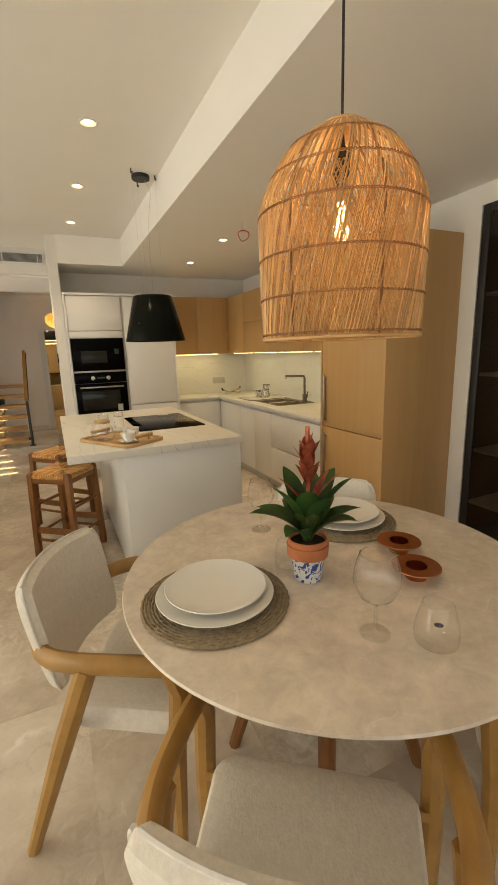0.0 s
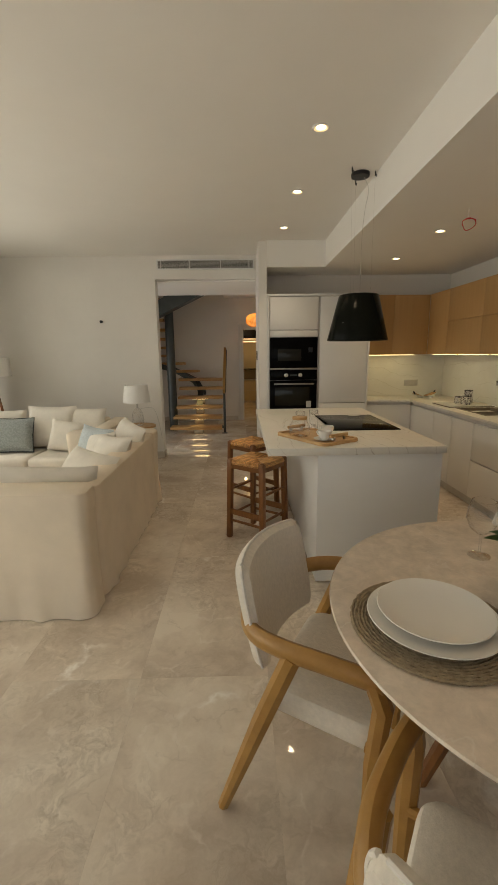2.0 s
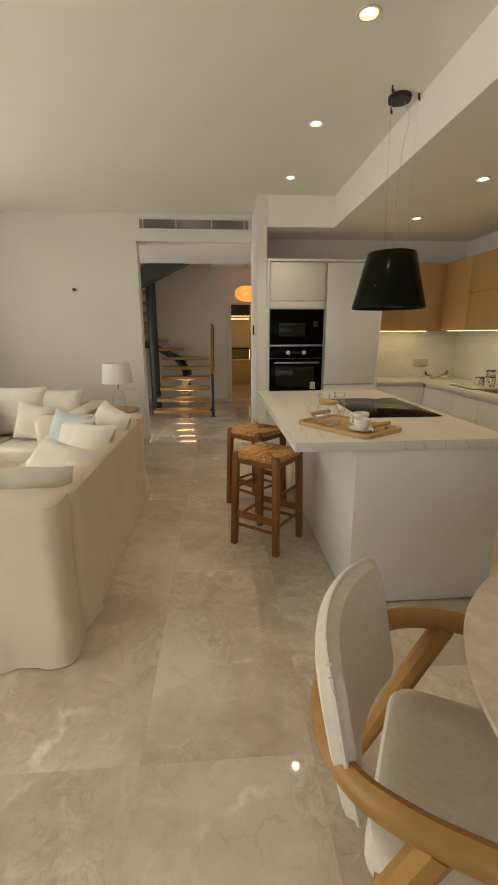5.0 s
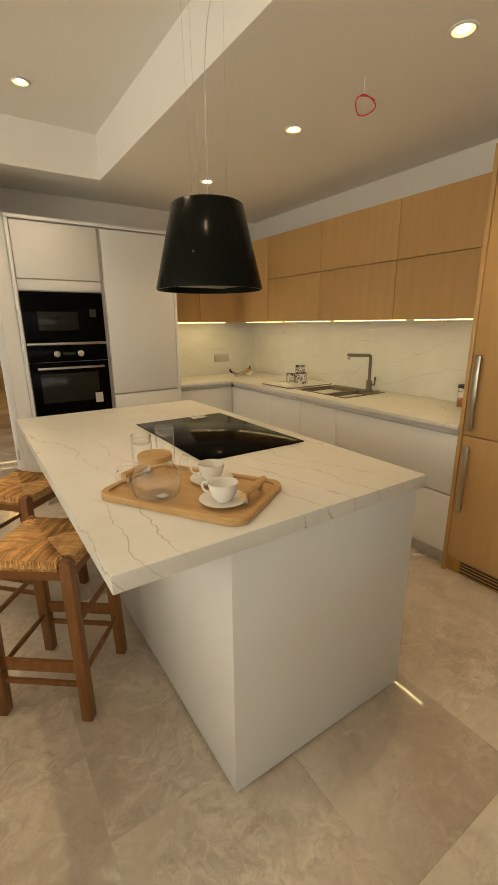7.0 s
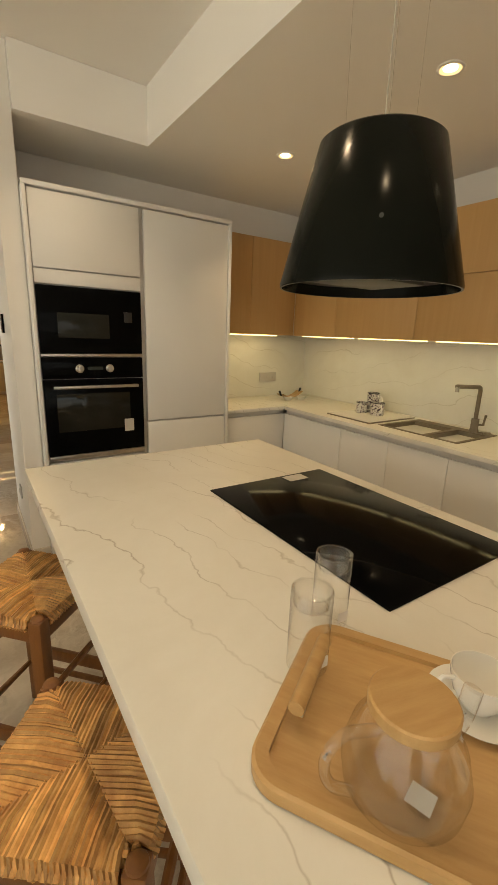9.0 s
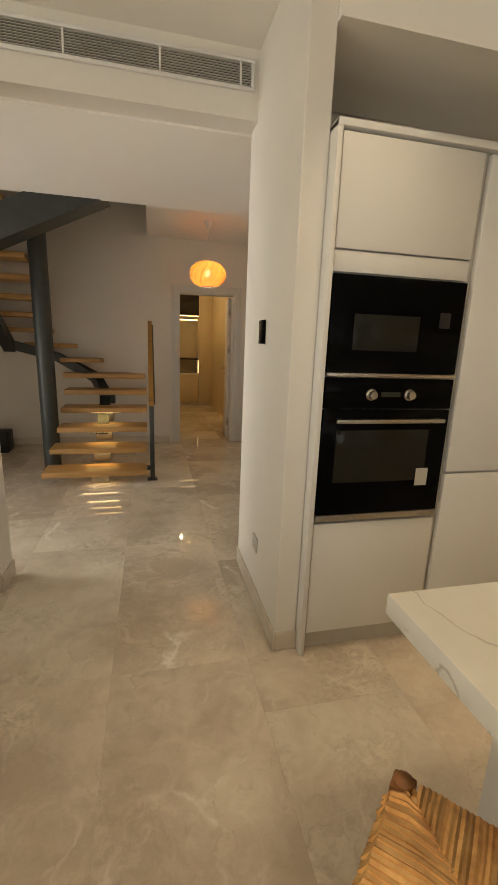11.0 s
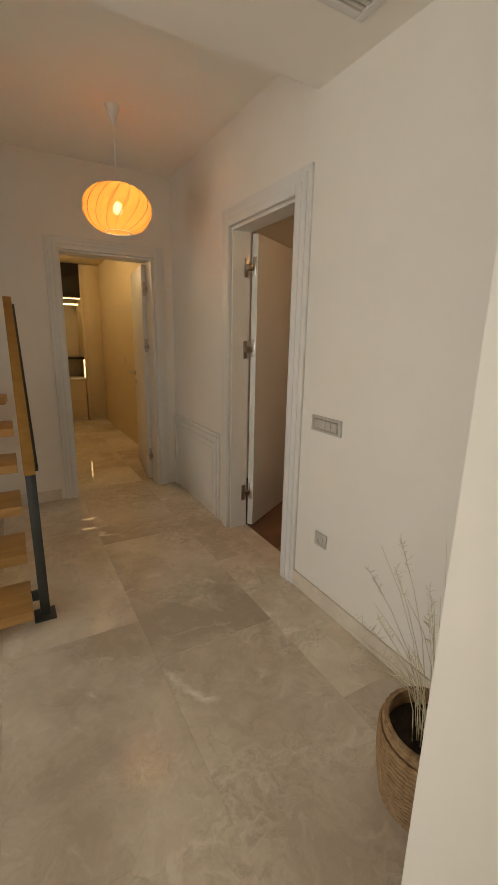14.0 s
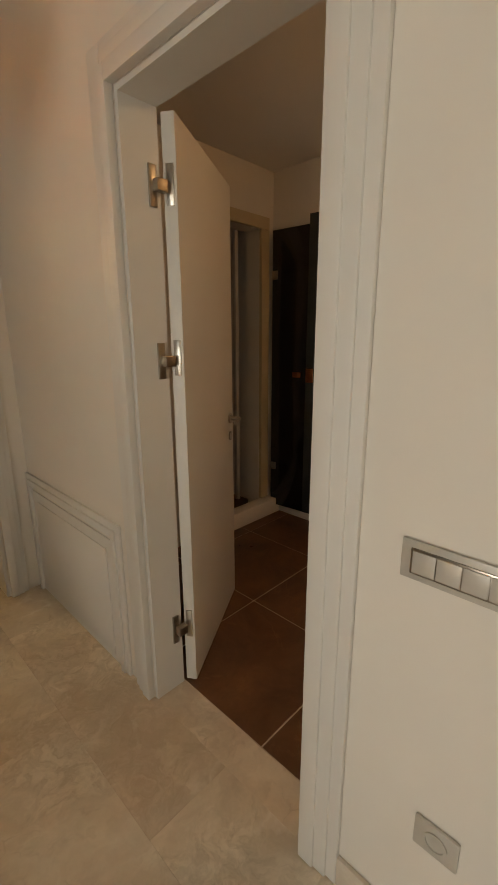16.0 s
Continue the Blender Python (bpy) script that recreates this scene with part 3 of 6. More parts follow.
box(-3.2, 7.75, 0, -3.0, 7.91, LIV, bm=w)
box(-3.2, 6.65, 2.25, -3.0, 7.75, LIV, bm=w)
box(-3.2, 7.91, 0, -2.75, 8.1, LIV, bm=w)
structure("wall_hall_left", w, PLASTER, "white plastered hall wall with a glazed entrance")

# rooms behind the doors
w = box(-0.55, 10.1, 0, -0.4, 15.2, 2.6)
box(1.205, 10.1, 0, 1.43, 15.2, 2.6, bm=w)
box(-0.4, 14.05, 0, 1.205, 14.2, 2.6, bm=w)
structure("wall_dressing_room", w, WARDROBE, "cream walls of the dressing room")
structure("ceiling_dressing_room", box(-0.55, 10.1, 2.45, 1.43, 15.2, 2.6), WARDROBE, "plain ceiling of the dressing room", "ceiling")
w = box(1.30, 9.70, 0, 2.30, 9.82, 2.6)
box(2.80, 9.70, 0, 3.05, 9.82, 2.6, bm=w)
box(2.30, 9.70, 2.13, 2.80, 9.82, 2.6, bm=w)
box(1.30, 6.50, 0, 3.6, 6.62, 2.6, bm=w)
box(2.95, 6.62, 0, 3.05, 9.70, 2.6, bm=w)
box(2.10, 9.82, 0, 2.20, 10.8, 2.6, bm=w)
box(2.95, 9.82, 0, 3.05, 10.8, 2.6, bm=w)
box(2.10, 10.8, 0, 3.05, 10.9, 2.6, bm=w)
structure("wall_side_room", w, PLASTER, "plastered walls of the dim side room")
structure("ceiling_side_room", box(1.30, 6.50, 2.52, 3.6, 10.9, 2.6), CEILING, "plain ceiling of the dim side room", "ceiling")


def skirting(name, x0, y0, x1, y1):
    structure(name, box(x0, y0, 0.002, x1, y1, 0.095, 0.002), MARBLE_TRIM, "beige marble skirting board", "baseboard")


skirting("baseboard_pillar", 0.397, 5.617, 0.409, 6.498)
skirting("baseboard_pillar_front", 0.41, 5.617, 0.512, 5.629)
skirting("baseboard_pillar_rear", 0.41, 6.499, 1.157, 6.511)
skirting("baseboard_corridor", 1.157, 6.512, 1.169, 7.915)
skirting("baseboard_living_back", -3.45, 6.347, -0.97, 6.359)
skirting("baseboard_opening", -0.969, 6.347, -0.957, 6.55)
skirting("baseboard_stairs", -2.55, 9.907, 0.12, 9.919)
skirting("baseboard_right_wall", 3.007, 2.315, 3.019, 2.435)


def framed_window(name, label, m, w, h, panes):
    """Aluminium frame in the plane x, z; panes side by side."""
    t = tagged(thing(name, label, "window", m), kind="structure")
    for x in [i * w / panes for i in range(panes + 1)]:
        part("frame_post", box(x - 0.03, -0.03, 0, x + 0.03, 0.03, h, 0.004), STEEL_DARK, t)
    for z in (0.0, h - 0.06):
        part("frame_rail", box(0.03, -0.025, z, w - 0.03, 0.025, z + 0.06, 0.004), STEEL_DARK, t)
    for i in range(panes):
        p = part("pane", box(i * w / panes + 0.03, -0.006, 0.06, (i + 1) * w / panes - 0.03, 0.006, h - 0.06), WINDOW_GLASS, t)
        p.visible_shadow = False


framed_window("window_1", "wide sliding glass door behind a sheer curtain", pose(-3.53, -0.6, 0, 0, 0, 90), 6.0, 2.6, 4)
framed_window("window_2", "wide glass door to the terrace", pose(-2.7, -3.1, 0), 4.7, 2.5, 3)
framed_window("window_3", "glazed entrance door of the hall", pose(-3.1, 6.65, 0, 0, 0, 90), 1.1, 2.25, 1)

# outside
structure("ground", box(-400, -400, -0.30, 400, 400, -0.16), material("paving", (0.42, 0.38, 0.32), 0.8, scale=1.5, vary=0.12), "pale paving round the house", "ground")

# sheer curtain, pleated
b = bmesh.new()
cols = []
for i in range(361):
    y = -0.9 + 6.85 * i / 360
    x = -3.20 + 0.045 * math.sin(y * 2 * math.pi / 0.155 + 0.8 * math.sin(y * 3.1)) + 0.012 * math.sin(y * 23)
    cols.append((b.verts.new((x, y, 0.02)), b.verts.new((x * 0.995 - 0.015, y, 1.4)), b.verts.new((x, y, 2.775))))
for p, q in zip(cols, cols[1:]):
    b.faces.new((p[0], q[0], q[1], p[1]))
    b.faces.new((p[1], q[1], q[2], p[2]))
curtain = thing("curtain", "floor-length white sheer curtain in soft pleats before the window", "curtain")
part("cloth", b, SHEER, curtain)
part("curtain_track", box(-3.23, -0.9, 2.775, -3.17, 5.95, 2.799, 0.003), WHITE_PLASTIC, curtain)


# ---- doors ----
def hinge(parent, x, y, z, m):
    h = part("hinge", box(x - 0.022, y - 0.004, z - 0.06, x + 0.022, y + 0.004, z + 0.06, 0.003), STEEL, parent, "steel concealed hinge", m)
    part("hinge_knuckle", box(x - 0.018, y - 0.03, z - 0.018, x + 0.004, y - 0.0045, z + 0.018, 0.004), NICKEL, h)


def casing(parent, axis, face, a0, a1, top, width=0.092):
    """Stepped white architrave round an opening, proud of the wall towards smaller values."""
    for k, (o, i, d) in enumerate(((width, 0.04, 0.016), (width * 0.74, 0.03, 0.023), (width * 0.42, 0.0, 0.030))):
        def piece(u0, u1, z0, z1):
            lo, hi = face - d, face - 0.001
            bm = box(u0, lo, z0, u1, hi, z1, 0.003) if axis == "x" else box(lo, u0, z0, hi, u1, z1, 0.003)
            part("architrave", bm, WHITE_TRIM, parent)
        piece(a0 - o, a0 - i, 0.001 + k * 0.0005, top + o)
        piece(a1 + i, a1 + o, 0.001 + k * 0.0005, top + o)
        piece(a0 - i, a1 + i, top + i, top + o)


def lever(parent, m):
    part("handle_rose", lathe([(0, 0), (0.026, 0), (0.026, 0.007), (0.024, 0.009), (0, 0.009)], 20, m=m), NICKEL, parent)
    part("door_handle", tube(spline([(0, 0, 0.008), (0, 0, 0.045), (-0.02, 0, 0.055), (-0.12, 0, 0.055)], 5), 0.009, 8, m=m), NICKEL, parent, "nickel lever handle")
    part("lock_rose", lathe([(0, 0), (0.022, 0), (0.022, 0.007), (0, 0.008)], 18, m=m @ pose(0, -0.09, 0)), NICKEL, parent)


door1 = tagged(thing("door_1", "white panel door standing open into the unlit side room", "door"), kind="structure")
casing(door1, "y", 1.17, 8.025, 8.76, 2.085, 0.112)
part("jamb", box(1.171, 8.742, 0, 1.30, 8.759, 2.085), WHITE_TRIM, door1)
part("jamb", box(1.171, 8.026, 0, 1.30, 8.043, 2.085), WHITE_TRIM, door1)
part("jamb_head", box(1.171, 8.043, 2.068, 1.30, 8.742, 2.084), WHITE_TRIM, door1)
m1 = pose(1.310, 8.738, 0.01, 0, 0, 32)
leaf = part("door_leaf", box(0, -0.045, 0, 0.67, 0, 2.05, 0.003), WHITE_TRIM, door1, "plain white door leaf", m1)
for z in (0.27, 1.32, 1.85):
    h = part("hinge", box(-0.004, -0.036, z - 0.06, 0.003, -0.010, z + 0.06, 0.002), STEEL, leaf, "steel concealed hinge")
    part("hinge", box(1.255, 8.733, z - 0.06, 1.282, 8.7415, z + 0.06, 0.002), STEEL, door1, "steel concealed hinge")
    part("hinge_knuckle", box(1.265, 8.705, z - 0.018, 1.306, 8.733, z + 0.018, 0.004), NICKEL, door1)
part("latch_plate", box(0.668, -0.034, 0.86, 0.6725, -0.012, 1.08, 0.001), NICKEL, leaf)
lever(leaf, pose(0.60, -0.046, 1.0, 90, 0, 0))
lever(leaf, pose(0.60, 0.001, 1.0, 90, 0, 180) @ Matrix.Scale(-1, 4, (1, 0, 0)))

door2 = tagged(thing("door_2", "white door standing open to the lit dressing room", "door"), kind="structure")
casing(door2, "x", 9.92, 0.245, 1.0, 2.04)
part("jamb", box(0.246, 9.921, 0, 0.262, 10.10, 2.04), WHITE_TRIM, door2)
part("jamb", box(0.983, 9.921, 0, 0.999, 10.10, 2.04), WHITE_TRIM, door2)
part("jamb_head", box(0.262, 9.921, 2.024, 0.983, 10.10, 2.039), WHITE_TRIM, door2)
leaf = part("door_leaf", box(-0.045, 0, 0, 0, 0.70, 2.005, 0.003), WHITE_TRIM, door2, "plain white door leaf", pose(0.992, 10.108, 0.01, 0, 0, -7))
for z in (0.25, 1.30, 1.80):
    part("hinge", box(-0.036, -0.004, z - 0.06, -0.010, 0.003, z + 0.06, 0.002), STEEL, leaf, "steel concealed hinge")
    part("hinge_knuckle", box(0.945, 10.06, z - 0.018, 0.982, 10.10, z + 0.018, 0.004), NICKEL, door2)
lever(leaf, pose(-0.046, 0.63, 1.0, 90, 0, -90))

# low service panel beside the first door
panel = tagged(thing("access_panel", "low white framed access panel on the corridor wall", "wall panel"), kind="structure")
for k, (o, d) in enumerate(((0.0, 0.014), (0.03, 0.022))):
    part("panel_frame", box(1.169 - d, 8.925 + o, 0.0, 1.169, 8.925 + o + 0.03, 0.69 - o, 0.003), WHITE_TRIM, panel)
    part("panel_frame", box(1.169 - d, 9.885 - o, 0.0, 1.169, 9.915 - o, 0.69 - o, 0.003), WHITE_TRIM, panel)
    part("panel_frame", box(1.169 - d, 8.955 + o, 0.66 - o, 1.169, 9.885 - o, 0.69 - o, 0.003), WHITE_TRIM, panel)
part("panel_field", box(1.162, 8.985, 0.001, 1.169, 9.855, 0.60), WHITE_TRIM, panel)
part("panel_door", box(1.157, 9.05, 0.03, 1.163, 9.80, 0.55, 0.002), WHITE_TRIM, panel)

# ---- dressing room wardrobe ----
ward = thing("wardrobe", "cream built-in wardrobe with lit open shelves and drawers", "wardrobe")
part("back", box(-0.39, 13.98, 0, 0.91, 14.04, 2.44), WARDROBE, ward)
part("side", box(0.91, 13.42, 0, 0.94, 14.04, 2.44, 0.002), WARDROBE, ward)
part("drawer_block", box(-0.39, 13.46, 0.06, 0.90, 13.97, 0.68, 0.003), WARDROBE, ward)
part("plinth", box(-0.39, 13.50, 0, 0.90, 13.97, 0.06), MARBLE_TRIM, ward)
part("drawer_gap", box(-0.39, 13.452, 0.36, 0.90, 13.46, 0.366), LACQUER_EDGE, ward)
part("counter", box(-0.39, 13.44, 0.685, 0.905, 13.97, 0.715, 0.002), PORCELAIN, ward)
part("shelf", box(-0.39, 13.46, 1.01, 0.905, 13.97, 1.04, 0.002), DARK_DOOR, ward, "dark shelf board")
part("hanging_rail", tube([(-0.39, 13.70, 1.86), (0.90, 13.70, 1.86)], 0.014, 8), LED_WARM, ward, "lit hanging rail")
part("led_strip", box(-0.39, 13.44, 1.925, 0.90, 13.46, 1.94), LED_WARM, ward, "lit warm strip light")
part("led_strip", box(0.895, 13.47, 0.72, 0.908, 13.49, 1.0), LED_WARM, ward, "lit warm strip light")
part("upper_door", box(-0.39, 13.43, 1.95, 0.905, 13.97, 2.44, 0.003), DARK_DOOR, ward, "dark brown upper cupboard")
tall = thing("linen_cupboard", "tall plain cream cupboard in the dressing room", "cupboard")
part("body", box(0.942, 13.44, 0.05, 1.204, 14.04, 2.44, 0.003), WARDROBE, tall)
part("plinth", box(0.945, 13.48, 0, 1.204, 14.0, 0.05), MARBLE_TRIM, tall)
swp = thing("light_switch", "small silver switch on the dressing room wall", "switch", pose(1.204, 12.0, 1.08))
part("plate", box(-0.008, -0.04, -0.04, -0.0005, 0.04, 0.04, 0.002), SWITCH, swp)

# side room: inner doorway and smoked door
inner = tagged(thing("door_3", "dark shower doorway with a smoked glass door ajar", "door"), kind="structure")
for x in (2.22, 2.801):
    part("architrave", box(x, 9.672, 0.13, x + 0.078, 9.699, 2.13, 0.003), WARDROBE, inner)
part("architrave", box(2.22, 9.672, 2.131, 2.879, 9.699, 2.21, 0.003), WARDROBE, inner)
part("threshold", box(2.10, 9.60, 0.002, 2.945, 9.698, 0.125, 0.004), PLASTER, inner)
part("shower_profile", box(2.66, 9.80, 0.126, 2.69, 9.83, 2.12, 0.003), SWITCH, inner, "pale metal profile")
smoked = part("smoked_leaf", box(0, -0.006, 0.02, 0.30, 0.006, 2.08, 0.002), DARK_DOOR, inner, "smoked dark glass leaf", pose(2.90, 9.655, 0.05, 0, 0, -84))
part("frame_stile", box(0.301, -0.012, 0.02, 0.40, 0.012, 2.14, 0.003), STEEL_DARK, smoked)
part("pull", box(0.20, -0.03, 1.06, 0.27, -0.006, 1.10, 0.004), COPPER, smoked, "brass latch")
part("pull", box(0.31, -0.028, 1.03, 0.37, -0.0125, 1.13, 0.004), COPPER, smoked, "brass latch")
for z in (0.35, 1.78):
    part("glass_hinge", box(0.0, -0.014, z - 0.03, 0.05, -0.0065, z + 0.03, 0.003), NICKEL, smoked)


# ---- kitchen island ----
island = thing("kitchen_island", "white kitchen island unit with plain panels", "kitchen island")
part("body", box(0.642, 2.805, 0.012, 1.425, 4.65, 0.872, 0.002), LACQUER, island)
part("plinth", box(0.665, 2.83, 0, 1.40, 4.62, 0.0115), LACQUER_EDGE, island)
top = thing("island_worktop", "white stone island worktop with brown veins", "worktop")
part("slab", box(0.330, 2.783, 0.8725, 1.440, 4.68, 0.92, 0.003), COUNTER, top)
hob = thing("induction_hob", "black glass induction hob set in the island worktop", "hob")
part("glass_plate", box(0.852, 3.356, 0.9205, 1.367, 4.127, 0.926, 0.002), BLACK_GLASS, hob)
part("sticker", box(1.16, 4.06, 0.9262, 1.25, 4.115, 0.9268), SWITCH, hob, "small silver label")

# ---- oven tower ----
tower = thing("oven_tower", "tall white oven housing cabinet with upper door", "cabinet")
part("side_panel", box(0.514, 5.565, 0, 0.535, 6.178, 2.185, 0.002), LACQUER, tower)
part("carcass", box(0.536, 5.60, 0.10, 1.135, 6.178, 2.165), LACQUER_EDGE, tower)
part("top_panel", box(0.514, 5.562, 2.1655, 1.775, 6.178, 2.19, 0.002), LACQUER, tower)
part("upper_door", box(0.540, 5.572, 1.772, 1.132, 5.598, 2.155, 0.003), LACQUER, tower)
part("filler", box(0.540, 5.578, 1.69, 1.132, 5.598, 1.766, 0.002), LACQUER, tower)
part("lower_drawer", box(0.540, 5.572, 0.115, 1.132, 5.598, 0.655, 0.003), LACQUER, tower)
part("plinth", box(0.536, 5.62, 0, 1.775, 5.66, 0.10), SWITCH, tower)
pantry = thing("pantry_cabinet", "tall plain white larder cabinet", "cabinet")
part("carcass", box(1.137, 5.60, 0.10, 1.752, 6.178, 2.165), LACQUER_EDGE, pantry)
part("side_panel", box(1.7525, 5.562, 0, 1.775, 6.178, 2.165, 0.002), LACQUER, pantry)
part("tall_door", box(1.162, 5.572, 0.875, 1.750, 5.598, 2.155, 0.003), LACQUER, pantry)
part("lower_door", box(1.162, 5.572, 0.115, 1.750, 5.598, 0.863, 0.003), LACQUER, pantry)

mw = thing("microwave", "built-in black glass microwave oven", "microwave")
part("front", box(0.542, 5.566, 1.312, 1.130, 5.59, 1.682, 0.003), BLACK_GLASS, mw)
part("window", box(0.64, 5.5635, 1.40, 0.93, 5.566, 1.54, 0.002), material("dim_window", (0.018, 0.018, 0.015), 0.08, spec=0.2), mw)
part("display", box(1.02, 5.5635, 1.50, 1.07, 5.566, 1.56, 0.001), material("dim_display", (0.02, 0.02, 0.02), 0.3), mw)
part("trim", box(0.542, 5.562, 1.294, 1.130, 5.59, 1.311, 0.003), STEEL, mw, "brushed steel trim")
oven = thing("oven", "built-in black glass oven with steel handle and two knobs", "oven")
part("panel", box(0.542, 5.566, 1.165, 1.130, 5.59, 1.290, 0.002), BLACK_GLASS, oven)
odoor = part("oven_door", box(0.542, 5.566, 0.70, 1.130, 5.59, 1.160, 0.003), BLACK_GLASS, oven)
part("oven_window", box(0.605, 5.5635, 0.845, 1.04, 5.566, 1.075, 0.002), material("oven_window", (0.016, 0.015, 0.011), 0.06, spec=0.25), odoor)
part("handle", box(0.59, 5.53, 1.108, 1.09, 5.545, 1.126, 0.004), STEEL, odoor, "brushed steel bar handle")
for x in (0.61, 1.07):
    part("handle_post", box(x - 0.008, 5.545, 1.110, x + 0.008, 5.566, 1.124), STEEL, odoor)
for x in (0.745, 0.921):
    part("knob", lathe([(0, 0), (0.024, 0), (0.024, 0.006), (0.017, 0.01), (0.016, 0.028), (0, 0.03)], 20, m=pose(x, 5.566, 1.224, 90, 0, 0)), STEEL, oven, "steel knob")
part("display", box(0.79, 5.5635, 1.215, 0.88, 5.566, 1.235), material("dim_clock", (0.03, 0.035, 0.03), 0.2), oven)
part("sticker", box(1.0, 5.563, 0.82, 1.06, 5.5634, 0.90), SWITCH, odoor, "white rating label")
part("trim", box(0.542, 5.562, 0.672, 1.130, 5.59, 0.699, 0.003), STEEL, oven, "brushed steel trim")

# ---- kitchen run ----
WT = 0.89


def base_unit(name, label, x0, y0, x1, y1, facing, fronts):
    t = thing(name, label, "cabinet")
    if facing == "x":
        part("carcass", box(x0 + 0.022, y0, 0.10, x1, y1, 0.862), LACQUER_EDGE, t)
        part("plinth", box(x0 + 0.06, y0, 0, x0 + 0.08, y1, 0.10), SWITCH, t)
        for z0, z1 in fronts:
            part("front", box(x0, y0 + 0.0015, z0, x0 + 0.02, y1 - 0.0015, z1, 0.002), LACQUER, t)
    else:
        part("carcass", box(x0, y0 + 0.022, 0.10, x1, y1, 0.862), LACQUER_EDGE, t)
        part("plinth", box(x0, y0 + 0.06, 0, x1, y0 + 0.08, 0.10), SWITCH, t)
        for z0, z1 in fronts:
            part("front", box(x0 + 0.0015, y0, z0, x1 - 0.0015, y0 + 0.02, z1, 0.002), LACQUER, t)


DOOR, DRAWERS = [(0.105, 0.825)], [(0.105, 0.462), (0.472, 0.825)]
base_unit("base_cabinet", "white handleless base cabinet", 1.7755, 5.63, 2.3645, 6.178, "y", DOOR)
for y0, y1, f in ((3.205, 4.15, DRAWERS), (4.15, 4.56, DOOR), (4.56, 4.975, DOOR), (4.975, 5.63, DOOR)):
    base_unit("base_cabinet", "white handleless base cabinet with drawers" if len(f) > 1 else "white handleless base cabinet", 2.365, y0, 3.01, y1, "x", f)
wt = thing("kitchen_worktop", "white veined stone worktop turning the corner with an inset sink", "worktop")
part("slab", box(1.777, 5.61, WT - 0.026, 3.018, 6.178, WT, 0.002), COUNTER, wt)
b = box(2.345, 3.203, WT - 0.026, 3.018, 4.185, WT, 0.002)
box(2.345, 4.185, WT - 0.026, 2.485, 4.755, WT, bm=b)
box(2.945, 4.185, WT - 0.026, 3.018, 4.755, WT, bm=b)
box(2.345, 4.755, WT - 0.026, 3.018, 5.608, WT, bm=b)
part("slab", b, COUNTER, wt)
sp = thing("splashback", "white veined stone splashback", "splashback")
part("panel", box(1.777, 6.166, WT + 0.001, 3.018, 6.178, 1.455), SPLASH, sp)
part("panel", box(3.006, 3.205, WT + 0.001, 3.018, 6.164, 1.455), SPLASH, sp)

sink = thing("sink", "taupe composite double-bowl kitchen sink", "sink")
b = box(2.487, 4.187, WT - 0.001, 2.943, 4.21, WT + 0.003)
for a in ((2.487, 4.73, 2.943, 4.753), (2.487, 4.21, 2.51, 4.73), (2.86, 4.21, 2.943, 4.73), (2.51, 4.40, 2.86, 4.43)):
    box(a[0], a[1], WT - 0.001, a[2], a[3], WT + 0.003, bm=b)
part("rim", b, TAUPE, sink)
for y0, y1 in ((4.21, 4.40), (4.43, 4.73)):
    b = box(2.508, y0 - 0.002, WT - 0.17, 2.862, y1 + 0.002, WT - 0.165)
    box(2.505, y0 - 0.004, WT - 0.17, 2.51, y1 + 0.004, WT - 0.001, bm=b)
    box(2.86, y0 - 0.004, WT - 0.17, 2.865, y1 + 0.004, WT - 0.001, bm=b)
    box(2.51, y0 - 0.005, WT - 0.17, 2.86, y0, WT - 0.001, bm=b)
    box(2.51, y1, WT - 0.17, 2.86, y1 + 0.005, WT - 0.001, bm=b)
    part("bowl", b, TAUPE if y1 > 4.5 else GREIGE_METAL, sink, "taupe bowl")
    part("drain", lathe([(0, 0), (0.045, 0), (0.045, 0.004), (0.03, 0.002), (0, 0.002)], 20, m=pose(2.685, (y0 + y1) / 2, WT - 0.165)), NICKEL, sink)
tap = thing("kitchen_tap", "tall taupe mixer tap with a square bent spout", "tap", pose(2.90, 4.32, WT + 0.003))
part("base", lathe([(0, 0), (0.028, 0), (0.028, 0.012), (0.024, 0.02), (0.024, 0.085), (0, 0.09)], 20), TAUPE, tap)
part("spout", tube([(0, 0, 0.08), (0, 0, 0.27), (-0.006, 0, 0.285), (-0.02, 0, 0.292), (-0.24, 0.02, 0.302)], 0.013, 10), TAUPE, tap)
part("nozzle", lathe([(0, 0), (0.012, 0), (0.012, 0.03), (0, 0.03)], 14, m=pose(-0.232, 0.019, 0.268)), NICKEL, tap)
part("lever", tube([(0, -0.02, 0.05), (0, -0.055, 0.055), (0, -0.062, 0.12)], 0.008, 8), TAUPE, tap)
part("waste_knob", lathe([(0, 0), (0.022, 0), (0.022, 0.012), (0.017, 0.016), (0, 0.016)], 18, m=pose(2.90, 4.23, WT + 0.003)), NICKEL, sink)
tray = thing("drainer_tray", "white drainer board with a dark rim beside the sink", "tray")
part("rim", slab(rounded(2.44, 4.79, 2.95, 5.21, 0.012), WT + 0.0005, WT + 0.009, 0.002), GREIGE_METAL, tray)
part("board", slab(rounded(2.452, 4.802, 2.938, 5.198, 0.008), WT + 0.0092, WT + 0.012), PORCELAIN, tray)


